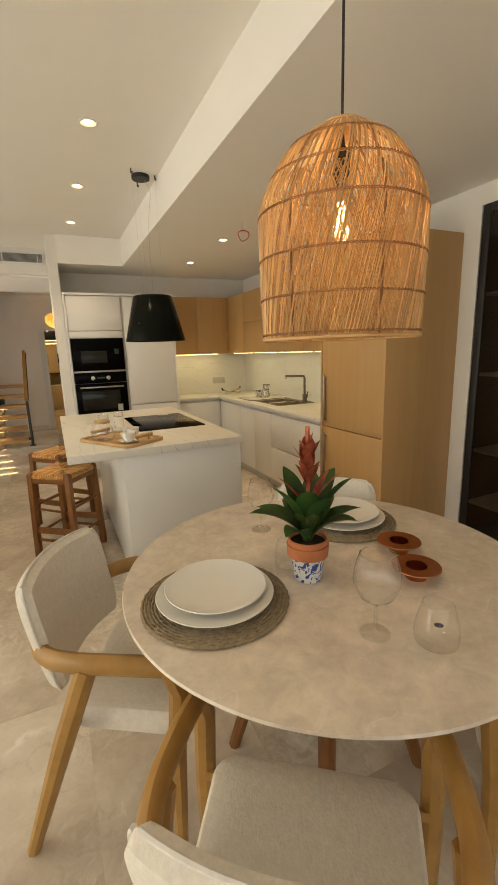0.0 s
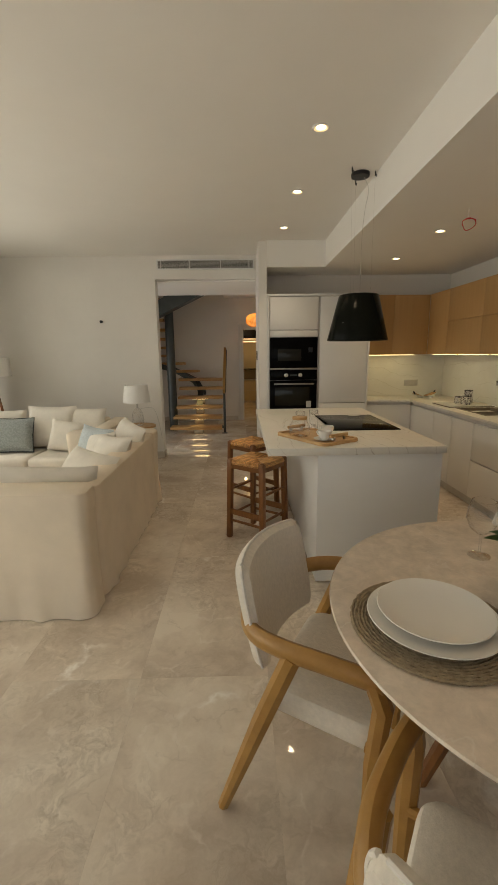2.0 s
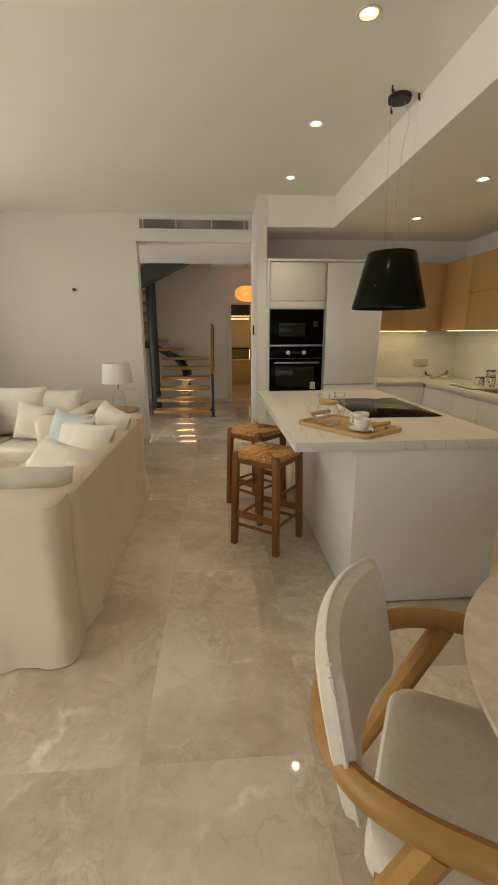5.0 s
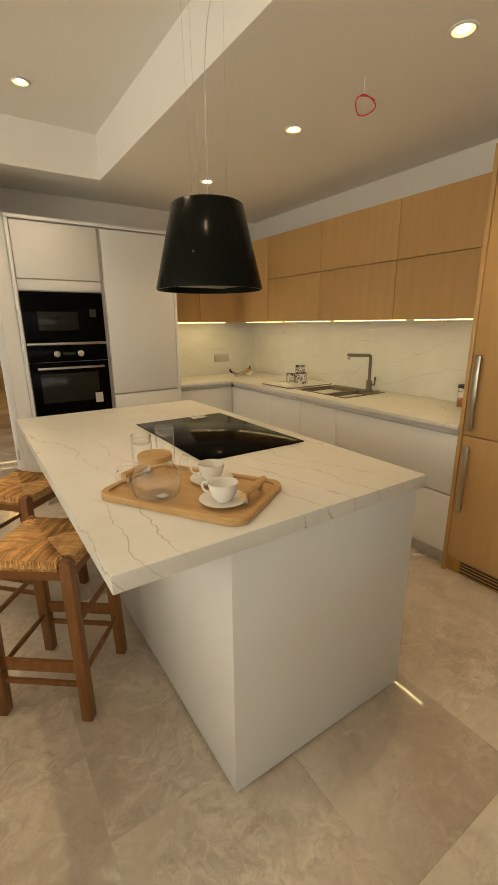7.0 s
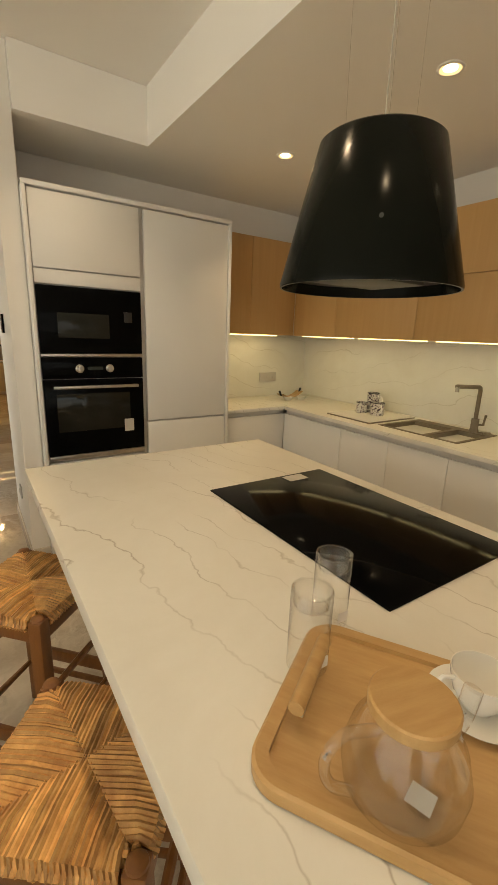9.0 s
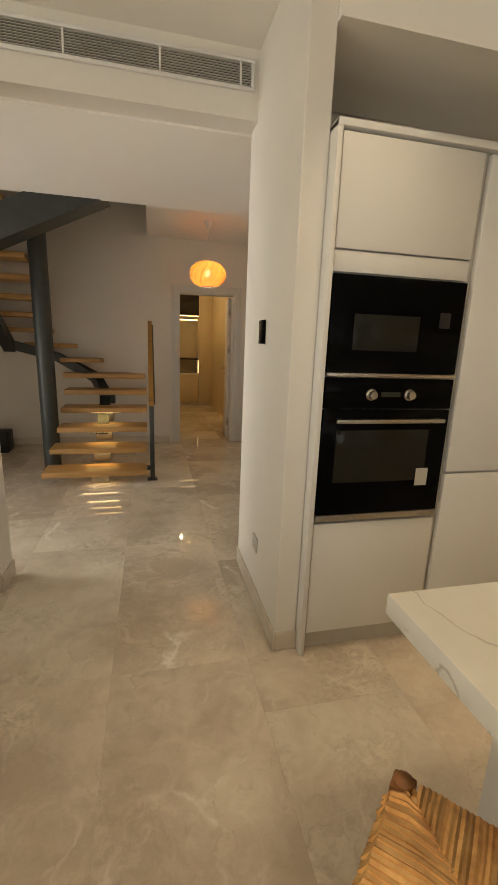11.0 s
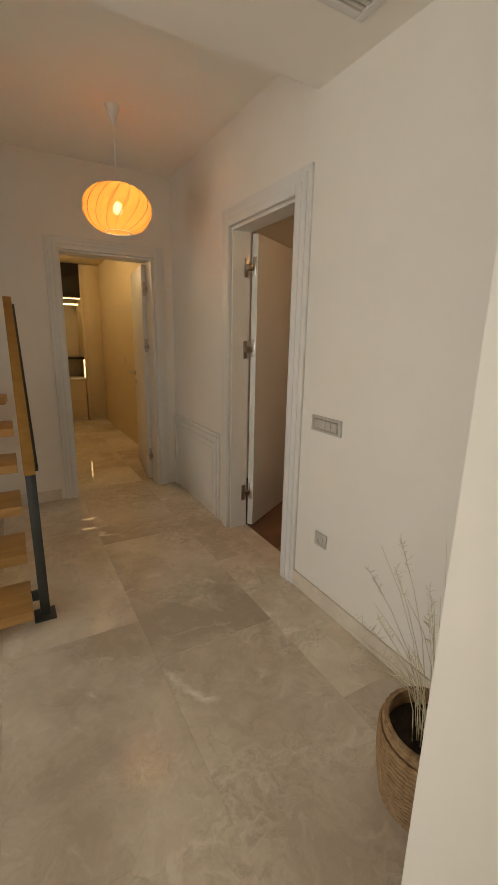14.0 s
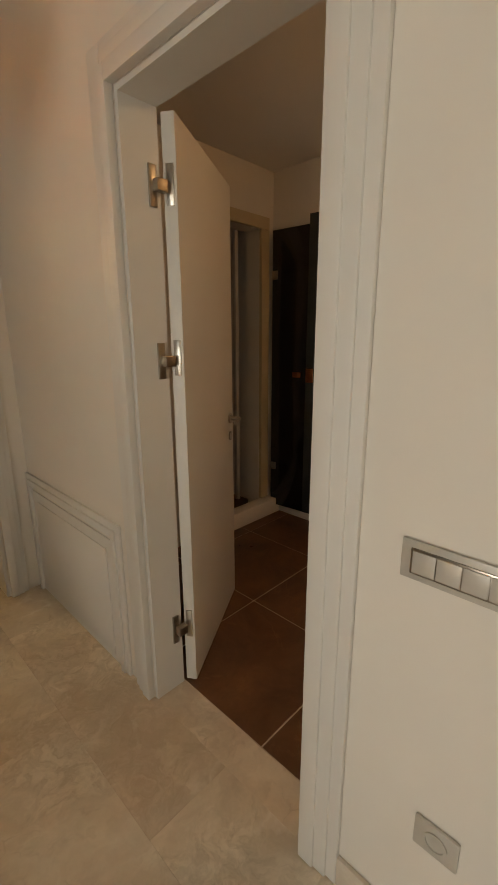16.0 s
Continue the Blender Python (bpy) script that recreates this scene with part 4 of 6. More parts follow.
def mug(name, label, r, h, m, jug=False):
    t = thing(name, label, "jug" if jug else "mug", m)
    prof = [(0, 0), (r * 0.92, 0), (r, 0.006), (r * (0.9 if jug else 0.98), h), (r * (0.9 if jug else 0.98) - 0.004, h), (r - 0.005, 0.01), (0, 0.01)]
    part("body", lathe(prof, 24), SPECKLED, t)
    part("rim", lathe([(prof[3][0] + 0.001, h - 0.004), (prof[3][0] + 0.002, h), (prof[4][0], h + 0.001), (prof[4][0], h - 0.003)], 24), BLACK_METAL, t, "dark enamel rim")
    part("handle", tube(spline([(0, -r * 0.94, h * 0.82), (0, -r - 0.03, h * 0.8), (0, -r - 0.032, h * 0.4), (0, -r * 0.95, h * 0.25)], 5), 0.005, 8), PORCELAIN, t)


TR = WT + 0.012
mug("enamel_jug", "white speckled enamel jug with dark rim", 0.05, 0.15, pose(2.80, 5.08, TR), True)
mug("mug", "white speckled enamel mug with dark rim", 0.042, 0.08, pose(2.70, 5.10, TR, 0, 0, 60))
mug("mug", "white speckled enamel mug with dark rim", 0.05, 0.095, pose(2.72, 4.965, TR, 0, 0, -30))
cond = thing("snack_tray", "curved wooden serving tray with dark handles", "tray", pose(2.66, 5.93, WT, 0, 0, 20))
b = bmesh.new()
for i in range(13):
    u = -0.17 + 0.34 * i / 12
    z = 0.016 + 1.3 * u * u
    for v in (-0.035, 0.035):
        for dz in (0, 0.008):
            b.verts.new((u, v, z + dz))
b.verts.ensure_lookup_table()
for i in range(12):
    a, c = 4 * i, 4 * i + 4
    for p, q in ((0, 1), (1, 3), (3, 2), (2, 0)):
        b.faces.new((b.verts[a + p], b.verts[a + q], b.verts[c + q], b.verts[c + p]))
bmesh.ops.recalc_face_normals(b, faces=b.faces[:])
part("board", b, BAMBOO, cond)
for s in (-1, 1):
    part("handle", tube([(s * 0.155, 0, 0.045), (s * 0.185, 0, 0.085)], 0.009, 8), BLACK_MATT, cond, "dark wooden handle")
for x, y in ((2.58, 5.86), (2.72, 5.84)):
    bowl = thing("dip_bowl", "small white porcelain dip bowl", "bowl", pose(x, y, WT))
    part("body", lathe([(0, 0), (0.022, 0), (0.045, 0.028), (0.047, 0.032), (0.043, 0.031), (0.02, 0.006), (0, 0.005)], 24), PORCELAIN, bowl)


def socket(name, label, m, w, h, holes, mat=SWITCH):
    """A wall plate in the plane x, z facing -y."""
    t = thing(name, label, "socket", m)
    part("plate", box(-w / 2, -0.010, -h / 2, w / 2, -0.0005, h / 2, 0.003), mat, t)
    for i in range(holes):
        x = (i - (holes - 1) / 2) * 0.071
        part("insert", lathe([(0.024, 0), (0.024, 0.003), (0.019, 0.003), (0.018, -0.004), (0, -0.004)], 20, m=pose(x, -0.010, 0, 90, 0, 0)), WHITE_PLASTIC if mat != SWITCH else SWITCH, t)
        for s in (-0.008, 0.008):
            part("pin_hole", lathe([(0, 0), (0.003, 0), (0.003, 0.0015), (0, 0.0015)], 8, m=pose(x + s, -0.0055, 0, 90, 0, 0)), BLACK_MATT, t)
    return t


jar = thing("spice_jar", "glass spice jar half full of orange spice with a dark lid", "jar", pose(2.88, 3.50, WT))
part("content", lathe([(0, 0.003), (0.030, 0.003), (0.031, 0.05), (0.02, 0.056), (0, 0.053)], 24), SPICE, jar, "orange dried spice")
part("glass", lathe([(0, 0.0005), (0.033, 0.0005), (0.034, 0.004), (0.034, 0.118), (0.030, 0.124), (0.029, 0.124), (0.032, 0.117), (0.032, 0.002), (0, 0.002)], 28), GLASS, jar, "clear glass body")
part("label", lathe([(0.0344, 0.070), (0.0348, 0.070), (0.0348, 0.100), (0.0344, 0.100)], 28), PORCELAIN, jar, "pale paper label")
part("lid", lathe([(0, 0.125), (0.034, 0.125), (0.035, 0.128), (0.035, 0.143), (0.033, 0.146), (0, 0.146)], 28), BLACK_MATT, jar, "dark screw lid")
socket("double_socket", "silver double socket on the stone splashback", pose(2.56, 6.165, 1.07), 0.19, 0.085, 2)

# ---- upper cabinets ----
def upper(label, x0, y0, x1, y1, facing, rows):
    t = thing("wall_cabinet", label, "cabinet")
    if facing == "x":
        part("carcass", box(x0 + 0.02, y0, 1.466, x1, y1, 2.205), OAK_FRONT, t)
    else:
        part("carcass", box(x0, y0 + 0.02, 1.466, x1, y1, 2.205), OAK_FRONT, t)
    for z0, z1 in rows:
        q = box(x0, y0 + 0.0015, z0, x0 + 0.019, y1 - 0.0015, z1, 0.0015) if facing == "x" else box(x0 + 0.0015, y0, z0, x1 - 0.0015, y0 + 0.019, z1, 0.0015)
        part("door", q, OAK_FRONT, t)


TWO = [(1.458, 1.838), (1.844, 2.212)]
for y0, y1 in ((3.205, 3.945), (3.945, 4.69), (4.69, 5.42)):
    upper("oak veneer wall cabinet with two lift-up doors", 2.655, y0, 3.018, y1, "x", TWO)
upper("plain oak veneer corner wall cabinet", 2.655, 5.42, 3.018, 5.93, "x", [(1.458, 2.212)])
for x0, x1 in ((1.777, 2.19), (2.19, 2.654)):
    upper("plain oak veneer wall cabinet with a tall door", x0, 5.93, x1, 6.178, "y", [(1.458, 2.212)])
for y0, y1 in ((3.28, 3.80), (3.88, 4.55), (4.62, 5.20), (5.26, 5.86)):
    s = thing("under_cabinet_light", "lit slim strip light under the wall cabinets", "light")
    part("led", box(2.70, y0, 1.451, 2.716, y1, 1.4575), LED, s)
    part("profile", box(2.717, y0, 1.446, 2.726, y1, 1.4575), STEEL, s)
    area("strip_light", pose(2.708, (y0 + y1) / 2, 1.444), 0.02, y1 - y0, 0.75 * (y1 - y0), (1.0, 0.88, 0.46))
s = thing("under_cabinet_light", "lit slim strip light under the wall cabinets", "light")
part("led", box(1.80, 5.97, 1.448, 2.50, 5.986, 1.4575), LED, s)
area("strip_light", pose(2.15, 5.978, 1.444), 0.70, 0.02, 0.7, (1.0, 0.86, 0.50))

# ---- fridge housing ----
fr = thing("fridge_housing", "tall oak veneer fridge housing with two doors and long metal handles", "cabinet")
part("side_panel", box(2.352, 2.44, 0, 3.018, 2.462, 2.235, 0.002), OAK_FRONT, fr)
part("side_panel", box(2.352, 3.180, 0, 3.018, 3.202, 2.235, 0.002), OAK_FRONT, fr)
part("body", box(2.385, 2.463, 0.10, 3.018, 3.179, 2.234), OAK_FRONT, fr)
d = part("upper_door", box(2.358, 2.464, 0.845, 2.384, 3.178, 2.23, 0.002), OAK_FRONT, fr)
part("handle", box(2.325, 3.120, 0.875, 2.338, 3.150, 1.275, 0.004), NICKEL, d, "long nickel bar handle")
for z in (0.90, 1.25):
    part("handle_post", box(2.338, 3.127, z - 0.008, 2.358, 3.143, z + 0.008), NICKEL, d)
d = part("lower_door", box(2.358, 2.464, 0.10, 2.384, 3.178, 0.838, 0.002), OAK_FRONT, fr)
part("handle", box(2.325, 3.120, 0.40, 2.338, 3.150, 0.79, 0.004), NICKEL, d, "long nickel bar handle")
for z in (0.43, 0.76):
    part("handle_post", box(2.338, 3.127, z - 0.008, 2.358, 3.143, z + 0.008), NICKEL, d)
g = part("plinth_vent", box(2.375, 2.463, 0.005, 2.384, 3.179, 0.095), OAK_CHAIR, fr)
for z in (0.022, 0.042, 0.062, 0.08):
    part("slot", box(2.3715, 2.50, z - 0.004, 2.3748, 3.10, z + 0.004), BLACK_MATT, g)

# ---- display cabinet ----
dc = thing("display_cabinet", "tall black framed glass display cabinet with shelves and glasses", "cabinet")
part("back", box(3.46, 0.92, 0.03, 3.48, 2.30, 2.35), STOOL_WOOD, dc, "dark brown back panel")
for y in (0.905, 2.285):
    part("side", box(3.022, y, 0.002, 3.48, y + 0.022, 2.368), BLACK_MATT, dc)
part("top", box(3.022, 0.927, 2.35, 3.46, 2.285, 2.368), BLACK_MATT, dc)
part("bottom", box(3.022, 0.927, 0.002, 3.46, 2.285, 0.05), BLACK_MATT, dc)
for z in (0.30, 0.70, 1.255, 1.80):
    part("shelf", box(3.07, 0.93, z, 3.458, 2.283, z + 0.022, 0.002), LACQUER, dc, "pale shelf board")
for k, (y0, y1) in enumerate(((0.93, 1.605), (1.61, 2.283))):
    d = part("door", box(3.0, y0, 0.01, 3.02, y0 + 0.045, 2.365, 0.002), BLACK_MATT, dc, "black framed glass door")
    part("stile", box(3.0, y1 - 0.045, 0.01, 3.02, y1, 2.365, 0.002), BLACK_MATT, d)
    part("rail", box(3.0, y0 + 0.045, 0.01, 3.02, y1 - 0.045, 0.06, 0.002), BLACK_MATT, d)
    part("rail", box(3.0, y0 + 0.045, 2.32, 3.02, y1 - 0.045, 2.365, 0.002), BLACK_MATT, d)
    part("pane", box(3.007, y0 + 0.045, 0.06, 3.013, y1 - 0.045, 2.32), glass("smoked_pane", (0.35, 0.31, 0.26)), d)


# ---- hood over the island ----
hood = thing("cooker_hood", "black conical cooker hood hung over the island on thin cables", "cooker hood", pose(1.112, 3.735, 1.585))
R0, R1, HH = 0.236, 0.152, 0.348
part("shell", lathe([(R0 - 0.012, 0.03), (R0 - 0.006, 0), (R0, 0), (R0 + 0.001, 0.008), (R1 + 0.002, HH - 0.006), (R1 - 0.006, HH), (0, HH)], 64), BLACK_METAL, hood)
part("filter_plate", lathe([(0, 0.028), (0.15, 0.028), (R0 - 0.012, 0.03)], 48), BLACK_MATT, hood)
part("suction_panel", box(-0.12, -0.09, 0.016, 0.12, 0.09, 0.027, 0.004), STEEL_DARK, hood, "dark grey suction panel")
part("hood_lamp", lathe([(0, 0), (0.03, 0), (0.03, 0.008), (0, 0.008)], 16, m=pose(-0.16, 0.05, 0.018)), SWITCH, hood)
part("button", lathe([(0, 0), (0.005, 0), (0.005, 0.003), (0, 0.003)], 8, m=pose(-0.155, -0.158, 0.13, 90, 0, -45)), STEEL_DARK, hood)
rose = thing("hood_ceiling_rose", "round black ceiling rose with a flex for the cooker hood", "ceiling rose", pose(1.09, 3.74, LIV - 0.001))
part("disc", lathe([(0, 0), (0.066, 0), (0.068, -0.006), (0.066, -0.026), (0, -0.028)], 28), BLACK_MATT, rose)
part("flex", tube(spline([(0.03, 0, -0.027), (0.06, -0.02, -0.12), (0.045, 0.0, -0.25), (0.03, 0.0, -0.45), (0.03, 0, -0.836)], 8), 0.0016, 6), SWITCH, rose, "thin grey flex")
for x, y in ((1.00, 3.63), (1.19, 3.70), (1.09, 3.87)):
    hk = thing("hanging_cable", "thin steel hanging cable with a black ceiling hook", "cable", pose(x, y, LIV - 0.001), "hood cables")
    part("hook", tube([(0, 0, 0), (0, 0, -0.03), (0.008, 0, -0.035), (0.008, 0, -0.02)], 0.005, 6), BLACK_MATT, hk)
    tx, ty = (1.112 + (x - 1.10) * 0.9) - x, (3.735 + (y - 3.735) * 0.9) - y
    part("wire", tube([(0, 0, -0.03), (tx, ty, 1.585 + HH - LIV)], 0.0004, 4), NICKEL, hk)

wire = thing("loose_wire", "red electrical wire coiled out of a hole in the ceiling", "wire", pose(1.84, 3.55, DROP, 0, 0, -40))
part("tail", tube([(0, 0, 0), (-0.005, 0, -0.03), (0, 0.0, -0.065)], 0.003, 6), WHITE_PLASTIC, wire, "white wire tail")
part("coil", tube([(0.044 * math.cos(a) + 0.006 * math.sin(2.3 * a), 0.012 * math.sin(2 * a), -0.108 + 0.040 * math.sin(a) + 0.004 * math.cos(1.7 * a)) for a in [i * 0.28 for i in range(31)]], 0.003, 6), RED_WIRE, wire, "red coiled wire")


def downlight(x, y, z):
    t = thing("downlight", "round white recessed downlight, lit", "light", pose(x, y, z), "recessed ceiling downlights")
    part("ring", lathe([(0.040, -0.001), (0.052, -0.0005), (0.054, -0.003), (0.052, -0.006), (0.043, -0.007), (0.040, -0.004)], 28), WHITE_PLASTIC, t)
    part("reflector", lathe([(0.0425, -0.006), (0.028, -0.0012), (0.027, -0.0012), (0.0415, -0.0055)], 24), SPOT_CONE_GLOW, t, "reflector cone with the lens light put in as glow")
    part("lens", lathe([(0, -0.0025), (0.027, -0.0025), (0.027, -0.0008), (0, -0.0008)], 24), LED_SPOT, t, "glowing lens")
    return t


for x, y in LIVING_SPOTS:
    downlight(x, y, LIV)
for x, y in KITCHEN_SPOTS:
    downlight(x, y, DROP)
downlight(2.1, 7.9, 2.52)
for x, y in ((0.3, 11.2), (0.3, 12.0)):
    downlight(x, y, 2.45)

ac = thing("air_vent", "long white air-conditioning grille above the hall opening", "vent", pose(-0.935, 6.358, 2.615))
for z in (0.0, 0.117):
    part("frame", box(0, -0.016, z, 1.32, -0.0005, z + 0.018, 0.003), WHITE_PLASTIC, ac)
for x in (0.0, 0.055, 0.44, 0.86, 1.245, 1.302):
    part("frame", box(x, -0.015, 0.018, x + 0.018 if x in (0.0, 1.302) else x + 0.010, -0.0005, 0.117, 0.002), WHITE_PLASTIC, ac)
part("backing", box(0.018, -0.002, 0.018, 1.302, -0.0004, 0.117), BLACK_MATT, ac)
for i in range(9):
    part("slat", box(0.018, -0.012, 0.0225 + i * 0.0107, 1.302, -0.003, 0.0262 + i * 0.0107), SWITCH, ac)
cv = thing("ceiling_vent", "square white slatted vent in the hall ceiling", "vent", pose(0.83, 7.23, HALL))
for a in ((-0.2, -0.27, -0.165, 0.27), (0.165, -0.27, 0.2, 0.27), (-0.165, -0.27, 0.165, -0.235), (-0.165, 0.235, 0.165, 0.27)):
    part("frame", box(a[0], a[1], -0.012, a[2], a[3], -0.0005, 0.003), WHITE_PLASTIC, cv)
for i in range(18):
    part("slat", box(-0.165, -0.232 + i * 0.0262, -0.009, 0.165, -0.218 + i * 0.0262, -0.001), SWITCH, cv)

# switches on the pier and the corridor wall
bs = thing("wall_control", "square black glass wall control panel", "switch", pose(0.408, 6.069, 1.468))
part("plate", box(-0.011, -0.048, -0.057, -0.0005, 0.048, 0.057, 0.002), BLACK_GLASS, bs)
socket("wall_socket", "silver socket low on the pier", pose(0.4095, 6.045, 0.346, 0, 0, -90), 0.085, 0.085, 1)
socket("wall_socket", "silver socket low on the corridor wall", pose(1.1695, 7.695, 0.38, 0, 0, -90), 0.09, 0.075, 1)
sw = thing("light_switch", "silver four-rocker light switch on the corridor wall", "switch", pose(1.1695, 7.71, 0.99, 0, 0, -90))
part("plate", box(-0.112, -0.009, -0.04, 0.112, -0.0005, 0.04, 0.003), SWITCH, sw)
part("inner_frame", box(-0.092, -0.0115, -0.026, 0.092, -0.0092, 0.026, 0.002), NICKEL, sw, "thin silver inner frame")
for i in range(4):
    part("rocker", box(-0.088 + i * 0.0442, -0.0145, -0.022, -0.0455 + i * 0.0442, -0.0117, 0.022, 0.0015), SWITCH, sw)
dw = thing("wall_plug", "small black cable outlet on the living room wall", "outlet", pose(-1.74, 6.359, 1.95))
part("stub", lathe([(0, 0), (0.02, 0), (0.018, 0.012), (0, 0.014)], 10, m=pose(0, 0, 0, 90, 0, 0)), BLACK_MATT, dw)
part("stub", tube([(0.015, -0.004, 0.01), (0.03, -0.02, -0.01)], 0.008, 6), BLACK_MATT, dw)

# ---- dining table ----
TX, TY, TR0, TZ = 1.065, 1.29, 0.655, 0.785
table = thing("dining_table", "round beige marble dining table on a wooden base", "dining table", pose(TX, TY, 0))
part("tabletop", lathe([(0, TZ - 0.022), (TR0 - 0.03, TZ - 0.022), (TR0 - 0.006, TZ - 0.014), (TR0, TZ - 0.006), (TR0 - 0.003, TZ), (0, TZ)], 96), TABLE_STONE, table)
for k in range(4):
    a = radians(45 + 90 * k + 12)
    part("leg", tube([(0.34 * math.cos(a), 0.34 * math.sin(a), 0), (0.12 * math.cos(a), 0.12 * math.sin(a), TZ - 0.045)], 0.028, 8, radii=[0.022, 0.034]), STOOL_WOOD, table, "dark wooden leg")
part("hub", lathe([(0, TZ - 0.08), (0.2, TZ - 0.06), (0.22, TZ - 0.0225), (0, TZ - 0.0225)], 24), STOOL_WOOD, table)


# ---- dining chairs ----
def dining_chair():
    t = thing("dining_chair", "oak armchair with cream woven seat and curved padded back", "chair", group="chairs round the dining table")
    # seat cushion
    b = bmesh.new()
    rows = []
    outline = rounded(-0.19, -0.24, 0.19, 0.24, 0.06, 5)
    for z, s in ((0.385, 0.93), (0.39, 0.97), (0.405, 0.995), (0.43, 1.0), (0.452, 0.985), (0.466, 0.95), (0.472, 0.88), (0.476, 0.6), (0.477, 0.3)):
        rows.append([b.verts.new((x * s + 0.05, y * s * (1 + 0.06 * x / 0.25), z - (0.012 * (1 - s) if z > 0.45 else 0))) for x, y in outline])
    for p, q in zip(rows, rows[1:]):
        for i in range(len(p)):
            j = (i + 1) % len(p)
            b.faces.new((p[i], p[j], q[j], q[i]))
    b.faces.new(rows[0][::-1])
    b.faces.new(rows[-1])
    part("seat", b, BOUCLE, t, "cream woven seat cushion")
    # padded back, curved round the sitter and leaning
    b = bmesh.new()
    nu, nv = 40, 24
    grid = {}
    for side in (0, 1):
        for i in range(nu + 1):
            for j in range(nv + 1):
                u, v = 2 * i / nu - 1, j / nv
                e = max(0.0, 1 - abs(u) ** 12) * max(0.0, 1 - abs(2 * v - 1) ** 10)
                th = 0.027 * (e ** 0.25)
                ang = u * (1 - 0.09 * max(0.0, (abs(2 * v - 1) - 0.55) / 0.45) ** 2.5) * radians(27)
                rad = 0.50 + (th if side else -th)
                w = 1 - 0.10 * (1 - v) ** 2 - 0.05 * v ** 3
                lean = 0.07 * (v - 0.35)
                x = -0.22 - lean + 0.50 - rad * math.cos(ang)
                y = rad * math.sin(ang) * w * 1.08
                z = 0.50 + 0.345 * v + 0.012 * (1 - u * u) * v
                if e < 1e-6 and side:
                    continue
                grid[side, i, j] = b.verts.new((x, y, z))
    for side in (0, 1):
        for i in range(nu):
            for j in range(nv):
                b.faces.new([grid.get((side, a, c)) or grid[0, a, c] for a, c in ((i, j), (i + 1, j), (i + 1, j + 1), (i, j + 1))])
    bmesh.ops.recalc_face_normals(b, faces=b.faces[:])
    back = part("backrest", b, BOUCLE, t, "cream woven curved back pad")
    edge = []
    for i in range(nu + 1):
        u = 2 * i / nu - 1
        ang = u * 0.88 * radians(27)
        edge.append((-0.22 - 0.046 + 0.50 - 0.50 * math.cos(ang), 0.50 * math.sin(ang) * 0.95 * 1.08, 0.846 + 0.012 * (1 - u * u)))
    part("piping", tube(edge, 0.005, 6), BOUCLE_SEAM, back, "cream seam piping")
    for s in (-1, 1):
        seam = []
        for j in range(25):
            v = 0.03 + 0.94 * j / 24
            ang = s * (1 - 0.09 * max(0.0, (abs(2 * v - 1) - 0.55) / 0.45) ** 2.5) * radians(27)
            seam.append((-0.22 - 0.07 * (v - 0.35) + 0.50 - 0.50 * math.cos(ang), 0.502 * math.sin(ang) * (1 - 0.10 * (1 - v) ** 2 - 0.05 * v ** 3) * 1.08, 0.50 + 0.345 * v))
        part("piping", tube(seam, 0.006, 6), BOUCLE_SEAM, back, "cream seam piping")
    # bent arm rail
    rail = spline([(0.232, -0.275, 0.650), (0.10, -0.285, 0.662), (-0.05, -0.281, 0.662), (-0.165, -0.238, 0.648), (-0.245, -0.13, 0.632), (-0.275, 0.0, 0.626), (-0.245, 0.13, 0.632), (-0.165, 0.238, 0.648), (-0.05, 0.281, 0.662), (0.10, 0.285, 0.662), (0.232, 0.275, 0.650)], 6)
    part("arm_rail", tube(rail, 0.024, 10, flat=1.25), OAK_CHAIR, t)
    for s in (-1, 1):
        part("front_leg", tube([(0.205, s * 0.280, 0), (0.215, s * 0.278, 0.40), (0.232, s * 0.277, 0.58), (0.205, s * 0.277, 0.650)], 0.024, 8, radii=[0.017, 0.026, 0.028, 0.026]), OAK_CHAIR, t)
        part("rear_leg", tube([(-0.258, s * 0.297, 0), (-0.115, s * 0.288, 0.40), (-0.020, s * 0.281, 0.65)], 0.024, 8, radii=[0.019, 0.030, 0.030]), OAK_CHAIR, t)
        part("side_stretcher", tube([(0.20, s * 0.215, 0.42), (-0.11, s * 0.215, 0.42)], 0.014, 8), OAK_CHAIR, t)
    part("front_stretcher", tube([(0.20, -0.27, 0.42), (0.20, 0.27, 0.42)], 0.014, 8), OAK_CHAIR, t)
    part("rear_stretcher", tube([(-0.10, -0.285, 0.42), (-0.10, 0.285, 0.42)], 0.014, 8), OAK_CHAIR, t)
    return t


chair = dining_chair()
chair.matrix_basis = pose(0.455, 1.556, 0, 0, 0, -29)
copy_thing(chair, pose(0.645, 0.752, 0, 0, 0, 53))
copy_thing(chair, pose(1.36, 1.63, 0, 0, 0, 248))
copy_thing(chair, pose(1.56, 0.80, 0, 0, 0, 135))


